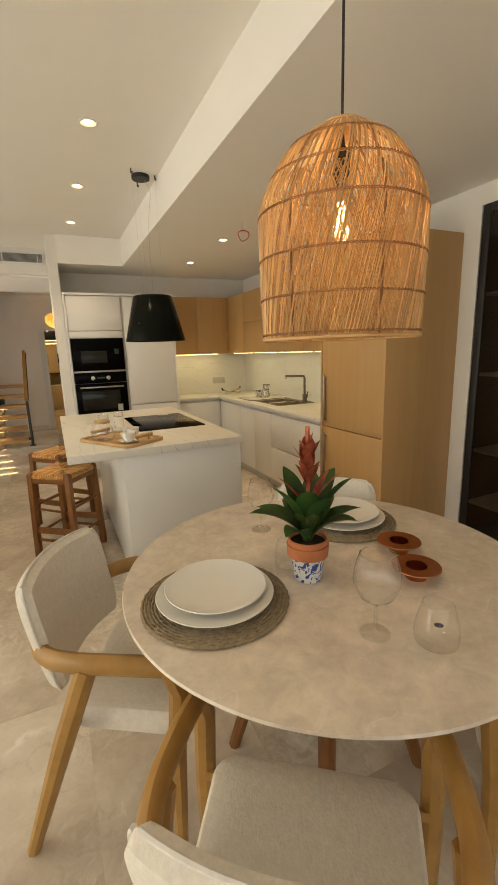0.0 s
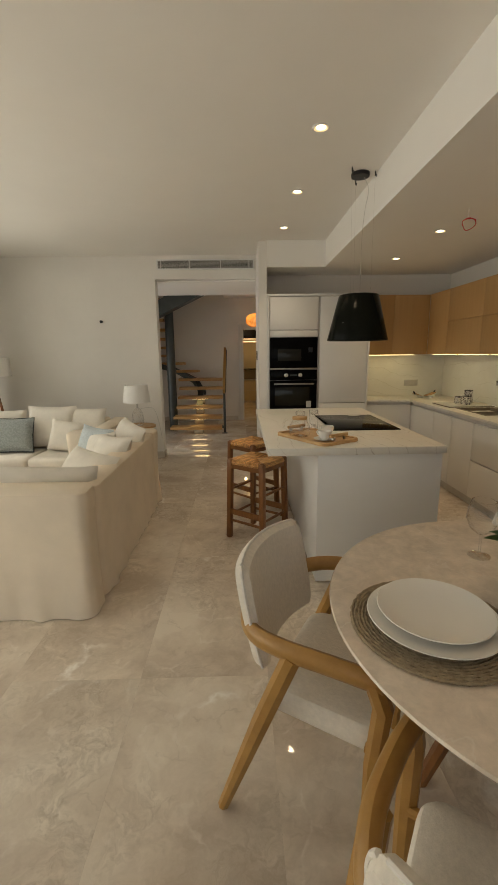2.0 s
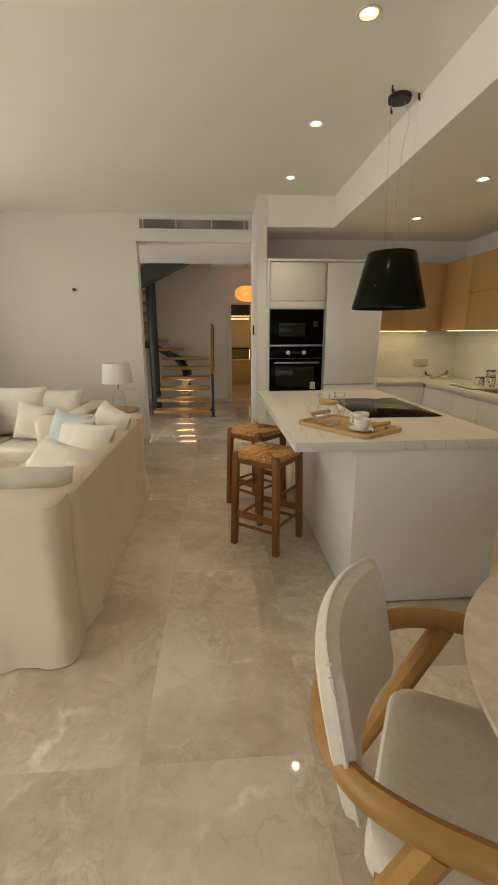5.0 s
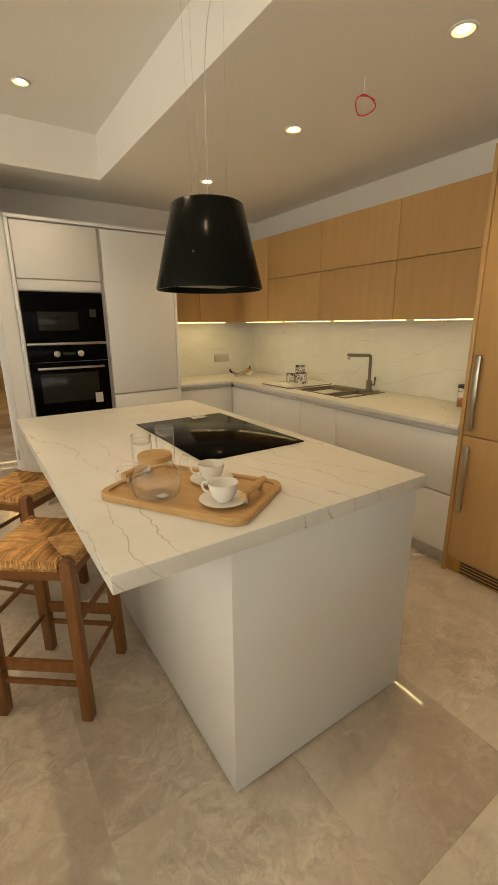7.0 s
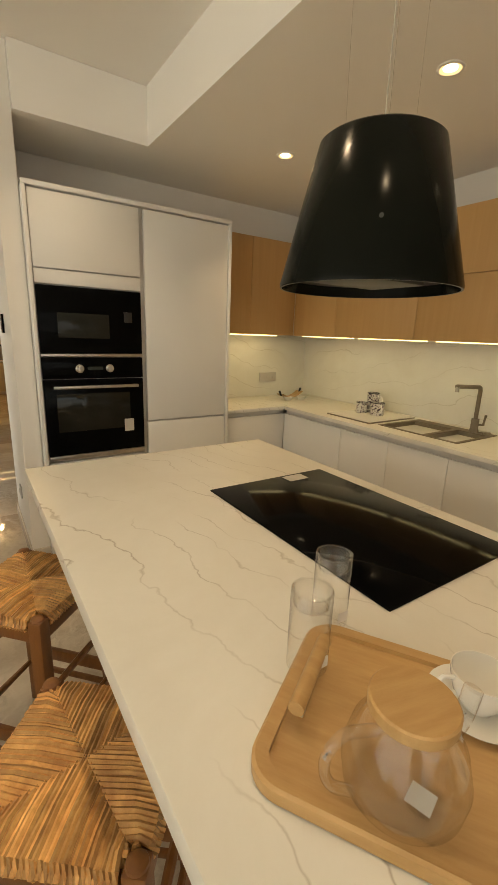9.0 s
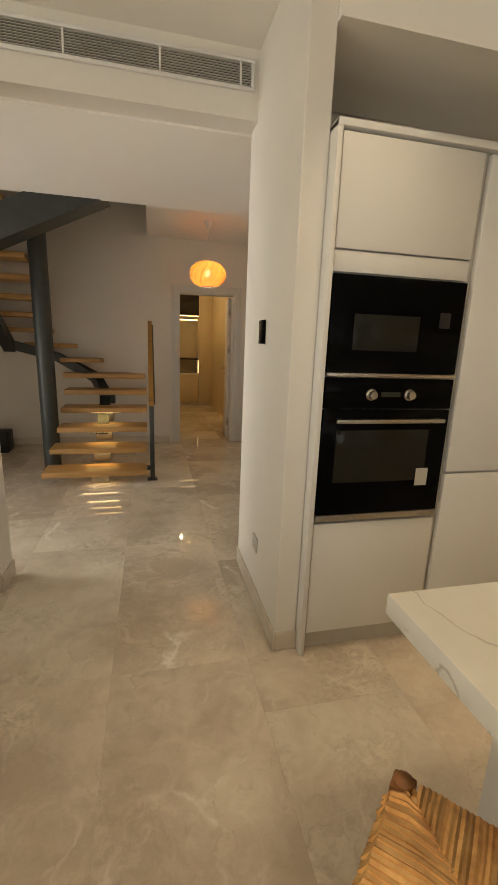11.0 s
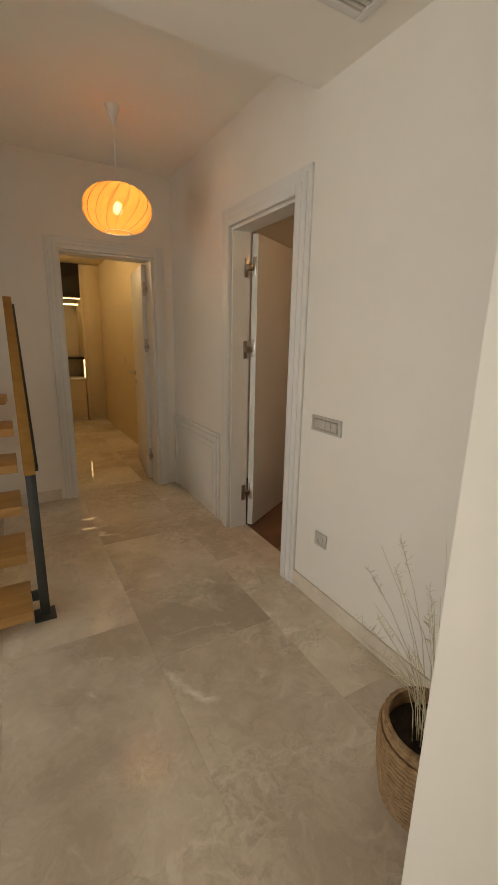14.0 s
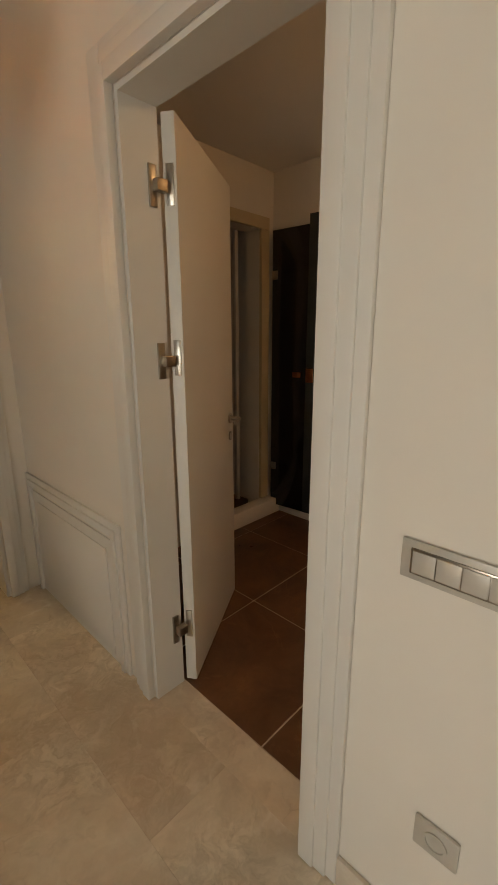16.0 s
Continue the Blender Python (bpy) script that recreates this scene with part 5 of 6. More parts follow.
# ---- bar stools ----
def bar_stool():
    t = thing("bar_stool", "dark wooden bar stool with a woven rush seat", "stool", group="bar stools at the island")
    S, H = 0.154, 0.655
    for sx in (-1, 1):
        for sy in (-1, 1):
            leg = box(-0.0205, -0.0205, 0, 0.0205, 0.0205, H + 0.008, 0.005)
            for v in leg.verts:
                k = 1 - v.co.z / H
                v.co.x += sx * (S + 0.014 * k)
                v.co.y += sy * (S + 0.014 * k)
            part("leg", leg, STOOL_WOOD, t)
            part("leg_cap", lathe([(0.0195, H + 0.0085), (0.018, H + 0.013), (0.010, H + 0.017), (0, H + 0.018)], 12, m=pose(sx * S, sy * S, 0)), STOOL_WOOD, t)
    for s in (-1, 1):
        e = S + 0.010
        part("wide_rung", box(s * e - 0.009, -e + 0.018, 0.205, s * e + 0.009, e - 0.018, 0.253, 0.004), STOOL_WOOD, t, "flat wide rung")
        part("rung", box(s * e - 0.008, -e + 0.018, 0.142, s * e + 0.008, e - 0.018, 0.163, 0.005), STOOL_WOOD, t)
        for z in (0.195, 0.41):
            part("rung", tube([(-e + 0.018, s * e, z), (0, s * e, z), (e - 0.018, s * e, z)], 0.011, 8, radii=[0.009, 0.012, 0.009]), STOOL_WOOD, t)
        part("seat_rail", box(-S + 0.02, s * (S + 0.004) - 0.012, H - 0.062, S - 0.02, s * (S + 0.004) + 0.012, H - 0.018, 0.004), STOOL_WOOD, t)
        part("seat_rail", box(s * (S + 0.004) - 0.012, -S + 0.02, H - 0.062, s * (S + 0.004) + 0.012, S - 0.02, H - 0.018, 0.004), STOOL_WOOD, t)
    # rush: strands parallel to each edge, meeting on the diagonals
    b = bmesh.new()
    for k in range(4):
        turn = pose(0, 0, 0, 0, 0, 90 * k)
        n = 30
        for i in range(n):
            u = (S - 0.006) * (2 * (i + 0.5) / n - 1)
            v = min(-abs(u) + 0.006, -0.002)
            j1, j2 = 0.006 * noise.noise(Vector((i * 1.7, k * 9.1, 0))), 0.005 * noise.noise(Vector((i * 2.3, k * 5.1, 7)))
            e = -(S + 0.021) - 0.003 * noise.noise(Vector((i * 3.1, k, 1)))
            if abs(u) > S - 0.024:
                e = -(S - 0.022)
            pts = [(u, e + 0.006, H - 0.022), (u, e, H - 0.012), (u, e + 0.010, H + 0.004 + j2 * 0.5), (u + j1, (e + v) / 2, H + 0.010 + j2), (u * 0.985, v, H + 0.001)]
            tube(pts, 0.0066 + 0.0018 * noise.noise(Vector((i, k, 3))), 6, bm=b, m=turn)
    tagged(part("rush_weave", b, RUSH, t, "woven rush seat strands"), kind="stuff")
    part("seat_core", box(-S + 0.006, -S + 0.006, H - 0.03, S - 0.006, S - 0.006, H - 0.004, 0.004), RUSH, t)
    return t


stool = bar_stool()
stool.matrix_basis = pose(0.296, 3.588, 0, 0, 0, 52)
copy_thing(stool, pose(0.281, 4.282, 0, 0, 0, 43.5))

# ---- pendant lamp over the table ----
PX, PY = 0.992, 1.13
pend = thing("pendant_lamp", "woven rattan bell pendant lamp with a lit filament bulb", "pendant lamp", pose(PX, PY, 1.508))
PROFILE = spline([(0.192, 0, 0.0), (0.197, 0, 0.12), (0.199, 0, 0.26), (0.193, 0, 0.315), (0.172, 0, 0.36), (0.138, 0, 0.415), (0.090, 0, 0.455), (0.042, 0, 0.482)], 5)


def shade_radius(z):
    for p, q in zip(PROFILE, PROFILE[1:]):
        if p.z <= z <= q.z and q.z > p.z:
            return p.x + (q.x - p.x) * (z - p.z) / (q.z - p.z)
    return PROFILE[-1].x


def canes(count, twist, inset, radius, start=0.0, jitter=0.02, top=1.0):
    verts, faces = [], []
    for c in range(count):
        a0 = start + 2 * math.pi * c / count + random.uniform(-jitter, jitter)
        tw = twist * random.uniform(0.9, 1.1)
        rings = []
        for p in PROFILE:
            if p.z > top:
                continue
            a = a0 + tw * p.z / 0.48
            r = p.x - inset + random.uniform(-0.0012, 0.0012)
            ca, sa = math.cos(a), math.sin(a)
            k = len(verts)
            for dx, dz in ((radius, 0), (0, radius), (-radius, 0), (0, -radius)):
                verts.append(((r + dx) * ca - dz * sa, (r + dx) * sa + dz * ca, p.z))
            rings.append(k)
        for k, q in zip(rings, rings[1:]):
            for j in range(4):
                faces.append((k + j, k + (j + 1) % 4, q + (j + 1) % 4, q + j))
    b = bmesh.new()
    me = bpy.data.meshes.new("t")
    me.from_pydata(verts, [], faces)
    b.from_mesh(me)
    bpy.data.meshes.remove(me)
    return b


oc = part("outer_cane", canes(150, 0.55, 0.0, 0.0020), RATTAN, pend, "slanting outer rattan canes")
iw = part("inner_weave", canes(150, -0.95, 0.007, 0.0013, top=0.36), RATTAN, pend, "crossed inner rattan weave")
iv = part("inner_weave", canes(150, 1.25, 0.010, 0.0013, top=0.36), RATTAN, pend, "crossed inner rattan weave")
for o in (oc, iw, iv):
    tagged(o, kind="stuff")
for z in (0.012, 0.095, 0.185, 0.285, 0.365, 0.43):
    for ph in (0, math.pi):
        pts = []
        for i in range(300):
            a = 2 * math.pi * i / 300
            r = shade_radius(z) + 0.0018 + 0.0018 * math.cos(62 * a + ph)
            pts.append((r * math.cos(a), r * math.sin(a), z + 0.0022 * math.sin(62 * a + ph)))
        part("binding", tube(pts, 0.0014, 4, closed=True), RATTAN_DARK, pend, "twisted rattan binding")
part("ring", tube([(0.193 * math.cos(a), 0.193 * math.sin(a), 0.001) for a in [2 * math.pi * i / 96 for i in range(96)]], 0.0045, 6, closed=True), RATTAN, pend, "bound rattan ring")
for k in range(6):
    a = radians(60 * k + 20)
    part("rib", tube([((p.x - 0.006) * math.cos(a), (p.x - 0.006) * math.sin(a), p.z) for p in PROFILE], 0.003, 6), RATTAN_DARK, pend)
part("cap", lathe([(0, 0.485), (0.05, 0.483), (0.056, 0.478), (0.05, 0.474), (0, 0.474)], 24), RATTAN, pend)
part("lamp_holder", lathe([(0, 0.35), (0.018, 0.35), (0.02, 0.36), (0.02, 0.42), (0.008, 0.44), (0.004, 0.474), (0, 0.474)], 18), BLACK_MATT, pend)
bu = part("bulb", lathe([(0.012, 0.35), (0.014, 0.335), (0.030, 0.30), (0.032, 0.27), (0.022, 0.235), (0, 0.222)], 24), GLASS, pend, "clear glass bulb")
bu.visible_shadow = False
for k in range(4):
    a = radians(90 * k)
    part("filament", tube([(0.011 * math.cos(a), 0.011 * math.sin(a), 0.25), (0.007 * math.cos(a + 0.6), 0.007 * math.sin(a + 0.6), 0.32)], 0.0018, 5), FILAMENT, bu, "glowing filament")
part("cord", tube([(0, 0, 0.484), (0, 0, LIV - 1.508 - 0.02)], 0.0035, 6), BLACK_MATT, pend, "black cord")
part("ceiling_cup", lathe([(0, LIV - 1.5085), (0.045, LIV - 1.5085), (0.05, LIV - 1.531), (0, LIV - 1.539)], 24), BLACK_MATT, pend)

# ---- globe lamp in the corridor ----
gl = thing("globe_lamp", "pleated orange fabric globe pendant lamp, lit", "pendant lamp", pose(0.51, 9.0, 2.145))
b = bmesh.new()
n = 96
rings = []
for j in range(17):
    ph = -math.pi / 2 * 0.80 + math.pi * 0.80 * j / 16
    rr, zz = 0.200 * math.cos(ph) ** 0.75, 0.130 * math.sin(ph) / math.sin(math.pi / 2 * 0.80)
    ring = []
    for i in range(n):
        a = 2 * math.pi * i / n + 0.35 * ph
        w = 1 + 0.018 * math.sin(i * 2 * math.pi / 4) + 0.012 * noise.noise(Vector((i * 0.7, j * 0.2, 0)))
        ring.append(b.verts.new((rr * w * math.cos(a), rr * w * math.sin(a), zz)))
    rings.append(ring)
for p, q in zip(rings, rings[1:]):
    for i in range(n):
        b.faces.new((p[i], p[(i + 1) % n], q[(i + 1) % n], q[i]))
part("shade", b, SILK_SHADE, gl, "pleated orange silk shade")
for s in (-1, 1):
    part("shade_ring", tube([(0.079 * math.cos(a), 0.079 * math.sin(a), s * 0.129) for a in [2 * math.pi * i / 40 for i in range(40)]], 0.003, 6, closed=True), WHITE_PLASTIC, gl)
for i in range(16):
    a0 = 2 * math.pi * i / 16
    part("pleat_rib", tube([(0.202 * math.cos(ph) ** 0.75 * math.cos(a0 + 0.35 * ph), 0.202 * math.cos(ph) ** 0.75 * math.sin(a0 + 0.35 * ph), 0.130 * math.sin(ph) / 0.951) for ph in [-1.25 + 2.5 * j / 12 for j in range(13)]], 0.002, 5), OAK_CHAIR, gl)
gb = part("bulb", lathe([(0, -0.03), (0.02, -0.024), (0.03, 0.0), (0.024, 0.026), (0.013, 0.04), (0, 0.04)], 18), BULB_ON, gl, "glowing bulb")
gb.visible_shadow = False
part("top_cap", lathe([(0, 0.130), (0.082, 0.128), (0.082, 0.124), (0, 0.122)], 32), SILK_SHADE, gl)
part("cord", tube([(0, 0, 0.131), (0, 0, FAR - 2.145 - 0.09)], 0.0025, 6), WHITE_PLASTIC, gl)
part("ceiling_cup", lathe([(0, FAR - 2.146), (0.045, FAR - 2.146), (0.006, FAR - 2.245), (0, FAR - 2.245)], 24), WHITE_PLASTIC, gl, "white cone ceiling cup")


# ---- stairs ----
stair = thing("staircase", "open oak tread staircase on a dark steel spine", "staircase")
RISE, GO, X0, X1 = 0.168, 0.25, -1.095, -0.185


def tread(bm):
    return part("tread", bm, OAK_STAIR, stair, "thick oak tread")


for i in range(6):
    y, z = 8.10 + GO * i, 0.15 + RISE * i
    xl = X0 - 0.03 * max(0, 2 - i)
    if i < 5:
        tread(box(xl, y, z - 0.052, X1, y + 0.29, z, 0.004))
    else:
        tread(slab([(-1.14, y), (-0.215, y - 0.02), (-0.20, y + 0.16), (-0.45, y + 0.38), (-1.16, y + 0.22)], z - 0.052, z, 0.004))
tread(slab([(-1.20, 9.54), (-0.74, 9.60), (-0.71, 9.72), (-0.80, 9.86), (-1.24, 9.80)], 0.15 + RISE * 6 - 0.052, 0.15 + RISE * 6, 0.004))
tread(slab([(-1.30, 9.56), (-1.02, 9.76), (-1.05, 9.88), (-1.6, 9.88), (-1.6, 9.60)], 0.15 + RISE * 7 - 0.052, 0.15 + RISE * 7, 0.004))
tread(slab([(-1.34, 9.52), (-1.30, 9.86), (-2.1, 9.88), (-2.1, 9.45)], 0.15 + RISE * 8 - 0.052, 0.15 + RISE * 8, 0.004))
for k in range(7):
    z, y = 0.15 + RISE * (9 + k), 9.36 - 0.25 * k
    tread(box(-2.2, y - 0.02, z - 0.052, -1.27, y + 0.27, z, 0.004))
for i in range(5):
    y, z = 8.10 + GO * i, 0.15 + RISE * i
    z0 = 0.0 if i == 0 else z - RISE + 0.001
    # lower blocks take a paler metal: strip light put into their colour
    part("spine_block", box(-0.725, y + 0.10, z0, -0.555, y + 0.24, z - 0.053, 0.003), STEEL_DARK if i > 3 else GREIGE_METAL, stair, "steel riser block, paler where the tread strips light it")
part("spine", tube([(-0.66, 8.72, 0.36), (-0.66, 9.30, 0.74), (-0.80, 9.58, 0.93), (-1.25, 9.70, 1.16), (-1.72, 9.50, 1.30)], 0.085, 4, flat=0.9), STEEL_DARK, stair, "dark steel spine beam")
part("spine", tube([(-1.72, 9.50, 1.26), (-1.72, 7.95, 2.32)], 0.085, 4, flat=0.9), STEEL_DARK, stair, "dark steel spine beam")
part("landing_beam", tube([(-2.4, 8.02, 1.72), (-0.5, 8.02, 2.62)], 0.19, 4, flat=0.9), STEEL_DARK, stair, "wide dark steel landing beam")
part("column", lathe([(0, 0.001), (0.105, 0.001), (0.105, 0.012), (0.084, 0.013), (0.084, 2.75), (0, 2.75)], 32, m=pose(-1.175, 8.70, 0)), STEEL_DARK, stair, "round dark steel column")
rail = part("handrail", tube([(-0.135, 8.20, 0.80), (-0.135, 9.40, 1.60)], 0.034, 4, flat=1.5), OAK_CHAIR, stair, "flat oak handrail")
part("rail_bar", tube([(-0.105, 8.24, 0.79), (-0.105, 9.42, 1.575)], 0.012, 4, flat=1.6), STEEL_DARK, stair)
part("newel", box(-0.155, 8.255, 0.012, -0.110, 8.285, 0.84, 0.003), STEEL_DARK, stair, "dark steel newel post")
part("newel_foot", box(-0.185, 8.215, 0.001, -0.085, 8.325, 0.0115, 0.003), STEEL_DARK, stair)
part("newel_bracket", box(-0.19, 8.26, 0.10, -0.155, 8.28, 0.15), STEEL_DARK, stair)
for i in (1, 2, 3):
    y, z = 8.10 + GO * i, 0.15 + RISE * i - 0.052
    part("tread_light", box(-0.80, y + 0.03, z - 0.006, -0.48, y + 0.045, z - 0.0005), LED_WARM, stair, "lit strip under the tread")
    area("tread_glow", pose(-0.64, y + 0.037, z - 0.009), 0.30, 0.10, 0.34, (1.0, 0.70, 0.26))
part("tread_light", box(-0.80, 8.15, 0.092, -0.48, 8.165, 0.0975), LED_WARM, stair, "lit strip under the tread")
area("tread_glow", pose(-0.64, 8.157, 0.089), 0.32, 0.02, 0.10, (1.0, 0.78, 0.46))
blk = thing("black_box", "black box on the floor behind the stairs", "box", pose(-1.98, 9.6, 0))
part("body", box(-0.14, -0.12, 0.001, 0.14, 0.12, 0.26, 0.01), BLACK_MATT, blk)

# ---- sofas ----
sofa = thing("sofa", "cream linen slip-covered sofa with a loose skirt", "sofa", group="living room sofas")


def skirted(x0, y0, x1, y1, h, seed):
    """A slip-covered block whose cloth hangs to the floor in slight folds."""
    b = bmesh.new()
    out = rounded(x0, y0, x1, y1, 0.06, 4)
    loop = []
    for (ax, ay), (bx, by) in zip(out, out[1:] + out[:1]):
        n = max(1, int(math.hypot(bx - ax, by - ay) / 0.03))
        loop += [(ax + (bx - ax) * k / n, ay + (by - ay) * k / n) for k in range(n)]
    cx, cy = (x0 + x1) / 2, (y0 + y1) / 2
    rows = []
    for z, ins in ((0.004, 0), (0.05, 0), (0.10, 0), (0.15, 0), (0.21, 0), (0.28, 0), (0.36, 0), (h * 0.7, 0), (h - 0.05, 0), (h - 0.016, 0.008), (h, 0.030)):
        ring = []
        for k, (x, y) in enumerate(loop):
            amp = max(0.0, 1 - z / 0.34)
            run = x * 1.0 + y * 1.0
            f = 0.040 * amp * max(0.0, noise.noise(Vector((run * 8.5 + 1.6 * z, seed, z * 1.5)))) ** 0.7 + 0.010 * amp * noise.noise(Vector((run * 16, z * 6, seed)))
            f += 0.007 * noise.noise(Vector((run * 4.5, seed, z * 0.8))) - 0.014 * math.sin(min(1.0, z / h) * math.pi)
            d = Vector((x - cx, y - cy))
            gx, gy = min(abs(x - x0), abs(x1 - x)), min(abs(y - y0), abs(y1 - y))
            d = Vector((math.copysign(max(0.0, 0.07 - gx), d.x), math.copysign(max(0.0, 0.07 - gy), d.y))).normalized()
            ring.append(b.verts.new((x + d.x * (f - ins), y + d.y * (f - ins), z)))
        rows.append(ring)
    for p, q in zip(rows, rows[1:]):
        for i in range(len(p)):
            j = (i + 1) % len(p)
            b.faces.new((p[i], p[j], q[j], q[i]))
    b.faces.new(rows[-1])
    return b


part("back", skirted(-0.90, 2.70, -0.690, 4.39, 0.742, 1.0), SOFA_CLOTH, sofa)
part("arm", skirted(-1.60, 2.470, -0.690, 2.698, 0.768, 2.0), SOFA_CLOTH, sofa)
part("arm", skirted(-1.58, 4.392, -0.690, 4.62, 0.748, 4.0), SOFA_CLOTH, sofa)
part("base", skirted(-1.60, 2.70, -0.902, 4.39, 0.30, 3.0), SOFA_CLOTH, sofa)
part("seat_cushion", soft_box(-1.62, 2.70, 0.30, -0.905, 3.54, 0.44, 0.05, 8, 0.008, 1), CUSHION_CLOTH, sofa)
part("seat_cushion", soft_box(-1.62, 3.55, 0.30, -0.905, 4.385, 0.44, 0.05, 8, 0.008, 2), CUSHION_CLOTH, sofa)
sofa2 = thing("sofa", "cream linen two-seat sofa before the wall", "sofa", group="living room sofas")
part("base", skirted(-2.85, 4.74, -1.43, 5.30, 0.28, 5.0), SOFA_CLOTH, sofa2)
part("arm", skirted(-3.06, 4.72, -2.852, 5.52, 0.77, 6.0), SOFA_CLOTH, sofa2)
part("arm", skirted(-1.428, 4.72, -1.22, 5.52, 0.74, 8.0), SOFA_CLOTH, sofa2)
part("back", skirted(-2.85, 5.302, -1.43, 5.52, 0.75, 7.0), SOFA_CLOTH, sofa2)
part("seat_cushion", soft_box(-2.848, 4.68, 0.28, -2.142, 5.30, 0.42, 0.05, 8, 0.008, 3), CUSHION_CLOTH, sofa2)
part("seat_cushion", soft_box(-2.138, 4.68, 0.28, -1.432, 5.30, 0.42, 0.05, 8, 0.008, 4), CUSHION_CLOTH, sofa2)


def cushion(label, w, h, t, m, mat, seed, piping=None):
    c = thing("cushion", label, "cushion", m, "sofa cushions")
    part("cover", pillow(w, h, t, seed=seed), mat, c)
    if piping:
        part("piping", tube([(u * w / 2 * 0.985, 0, h / 2 + v * h / 2 * 0.985) for u, v in ((-1, -1), (0, -0.95), (1, -1), (0.95, 0), (1, 1), (0, 0.95), (-1, 1), (-0.95, 0))], 0.006, 6, closed=True), piping, c, "dark piping")


IVORY = "plump ivory cotton cushion on the sofa"
for x, y, rz, w, h in ((-2.62, 5.18, 6, 0.52, 0.46), (-2.08, 5.20, -4, 0.60, 0.50), (-1.68, 5.20, -10, 0.50, 0.47)):
    cushion(IVORY, w, h, 0.17, pose(x, y, 0.43, -14, 0, rz), CUSHION_CLOTH, rz)
cushion("sage grey woven cushion with dark piping", 0.48, 0.40, 0.15, pose(-2.43, 4.98, 0.425, -18, 0, 3), CUSHION_GREY, 5, BLACK_MATT)
cushion("small ivory cotton cushion on the sofa", 0.40, 0.36, 0.14, pose(-1.86, 5.00, 0.425, -20, 7, -6), CUSHION_CLOTH, 8)
for x, y, w, h, tilt, rz, lean in ((-1.06, 3.14, 0.50, 0.42, -38, -34, 4), (-1.02, 3.58, 0.50, 0.44, -34, -44, -5), (-0.99, 4.06, 0.46, 0.46, -24, -52, 8)):
    cushion(IVORY, w, h, 0.16, pose(x, y, 0.47, tilt, lean, rz), CUSHION_CLOTH, y)
cushion("pale blue woven cushion on the sofa", 0.40, 0.42, 0.13, pose(-1.27, 4.12, 0.44, -20, 4, -30), CUSHION_BLUE, 12)
cushion("small ivory cotton cushion on the sofa", 0.38, 0.40, 0.14, pose(-1.14, 3.90, 0.45, -26, -10, -36), CUSHION_CLOTH, 17)
cushion("long ivory cotton cushion against the sofa arm", 0.60, 0.40, 0.16, pose(-1.04, 2.84, 0.46, 14, 3, 8), CUSHION_CLOTH, 15)


# ---- side lamps ----
side = thing("side_table", "small round side table behind the sofa corner", "side table", pose(-1.16, 5.70, 0))
part("top", lathe([(0, 0.575), (0.22, 0.575), (0.22, 0.60), (0, 0.60)], 32), OAK_STAIR, side)
part("stem", lathe([(0, 0.001), (0.16, 0.001), (0.16, 0.015), (0.02, 0.02), (0.02, 0.575), (0, 0.575)], 24), STEEL_DARK, side)
tl = thing("table_lamp", "table lamp with white drum shade and clear glass base", "table lamp", pose(-1.16, 5.70, 0.60))
part("base", lathe([(0, 0.001), (0.07, 0.001), (0.075, 0.02), (0.07, 0.15), (0.04, 0.21), (0.015, 0.23), (0, 0.23)], 28), GLASS, tl, "clear glass base")
part("shade", lathe([(0.17, 0.30), (0.172, 0.30), (0.145, 0.52), (0.143, 0.52), (0.17, 0.30)], 40), LAMP_SHADE, tl, "white linen drum shade")
part("stem", tube([(0, 0, 0.23), (0, 0, 0.40)], 0.008, 8), STEEL, tl)
part("cord", tube(spline([(0.05, 0, 0.22), (0.20, 0.0, 0.22), (0.26, 0.02, 0.05), (0.28, 0.1, -0.2)], 6), 0.003, 5), SWITCH, tl)
fl = thing("floor_lamp", "wooden tripod floor lamp with a cream drum shade", "floor lamp", pose(-2.98, 5.74, 0))
for k in range(3):
    a = radians(90 + 120 * k + 15)
    part("leg", tube([(0.26 * math.cos(a), 0.26 * math.sin(a), 0.001), (0.03 * math.cos(a), 0.03 * math.sin(a), 1.17)], 0.016, 8), STOOL_WOOD, fl)
part("joint", lathe([(0, 1.13), (0.045, 1.13), (0.045, 1.21), (0, 1.21)], 20), BLACK_MATT, fl)
part("shade", lathe([(0.225, 1.25), (0.227, 1.25), (0.215, 1.48), (0.213, 1.48), (0.225, 1.25)], 40), LAMP_SHADE, fl, "cream linen drum shade")
part("stem", tube([(0, 0, 1.21), (0, 0, 1.40)], 0.01, 8), STEEL, fl)
part("spider", tube([(-0.215, 0, 1.40), (0.215, 0, 1.40)], 0.004, 6), STEEL, fl)


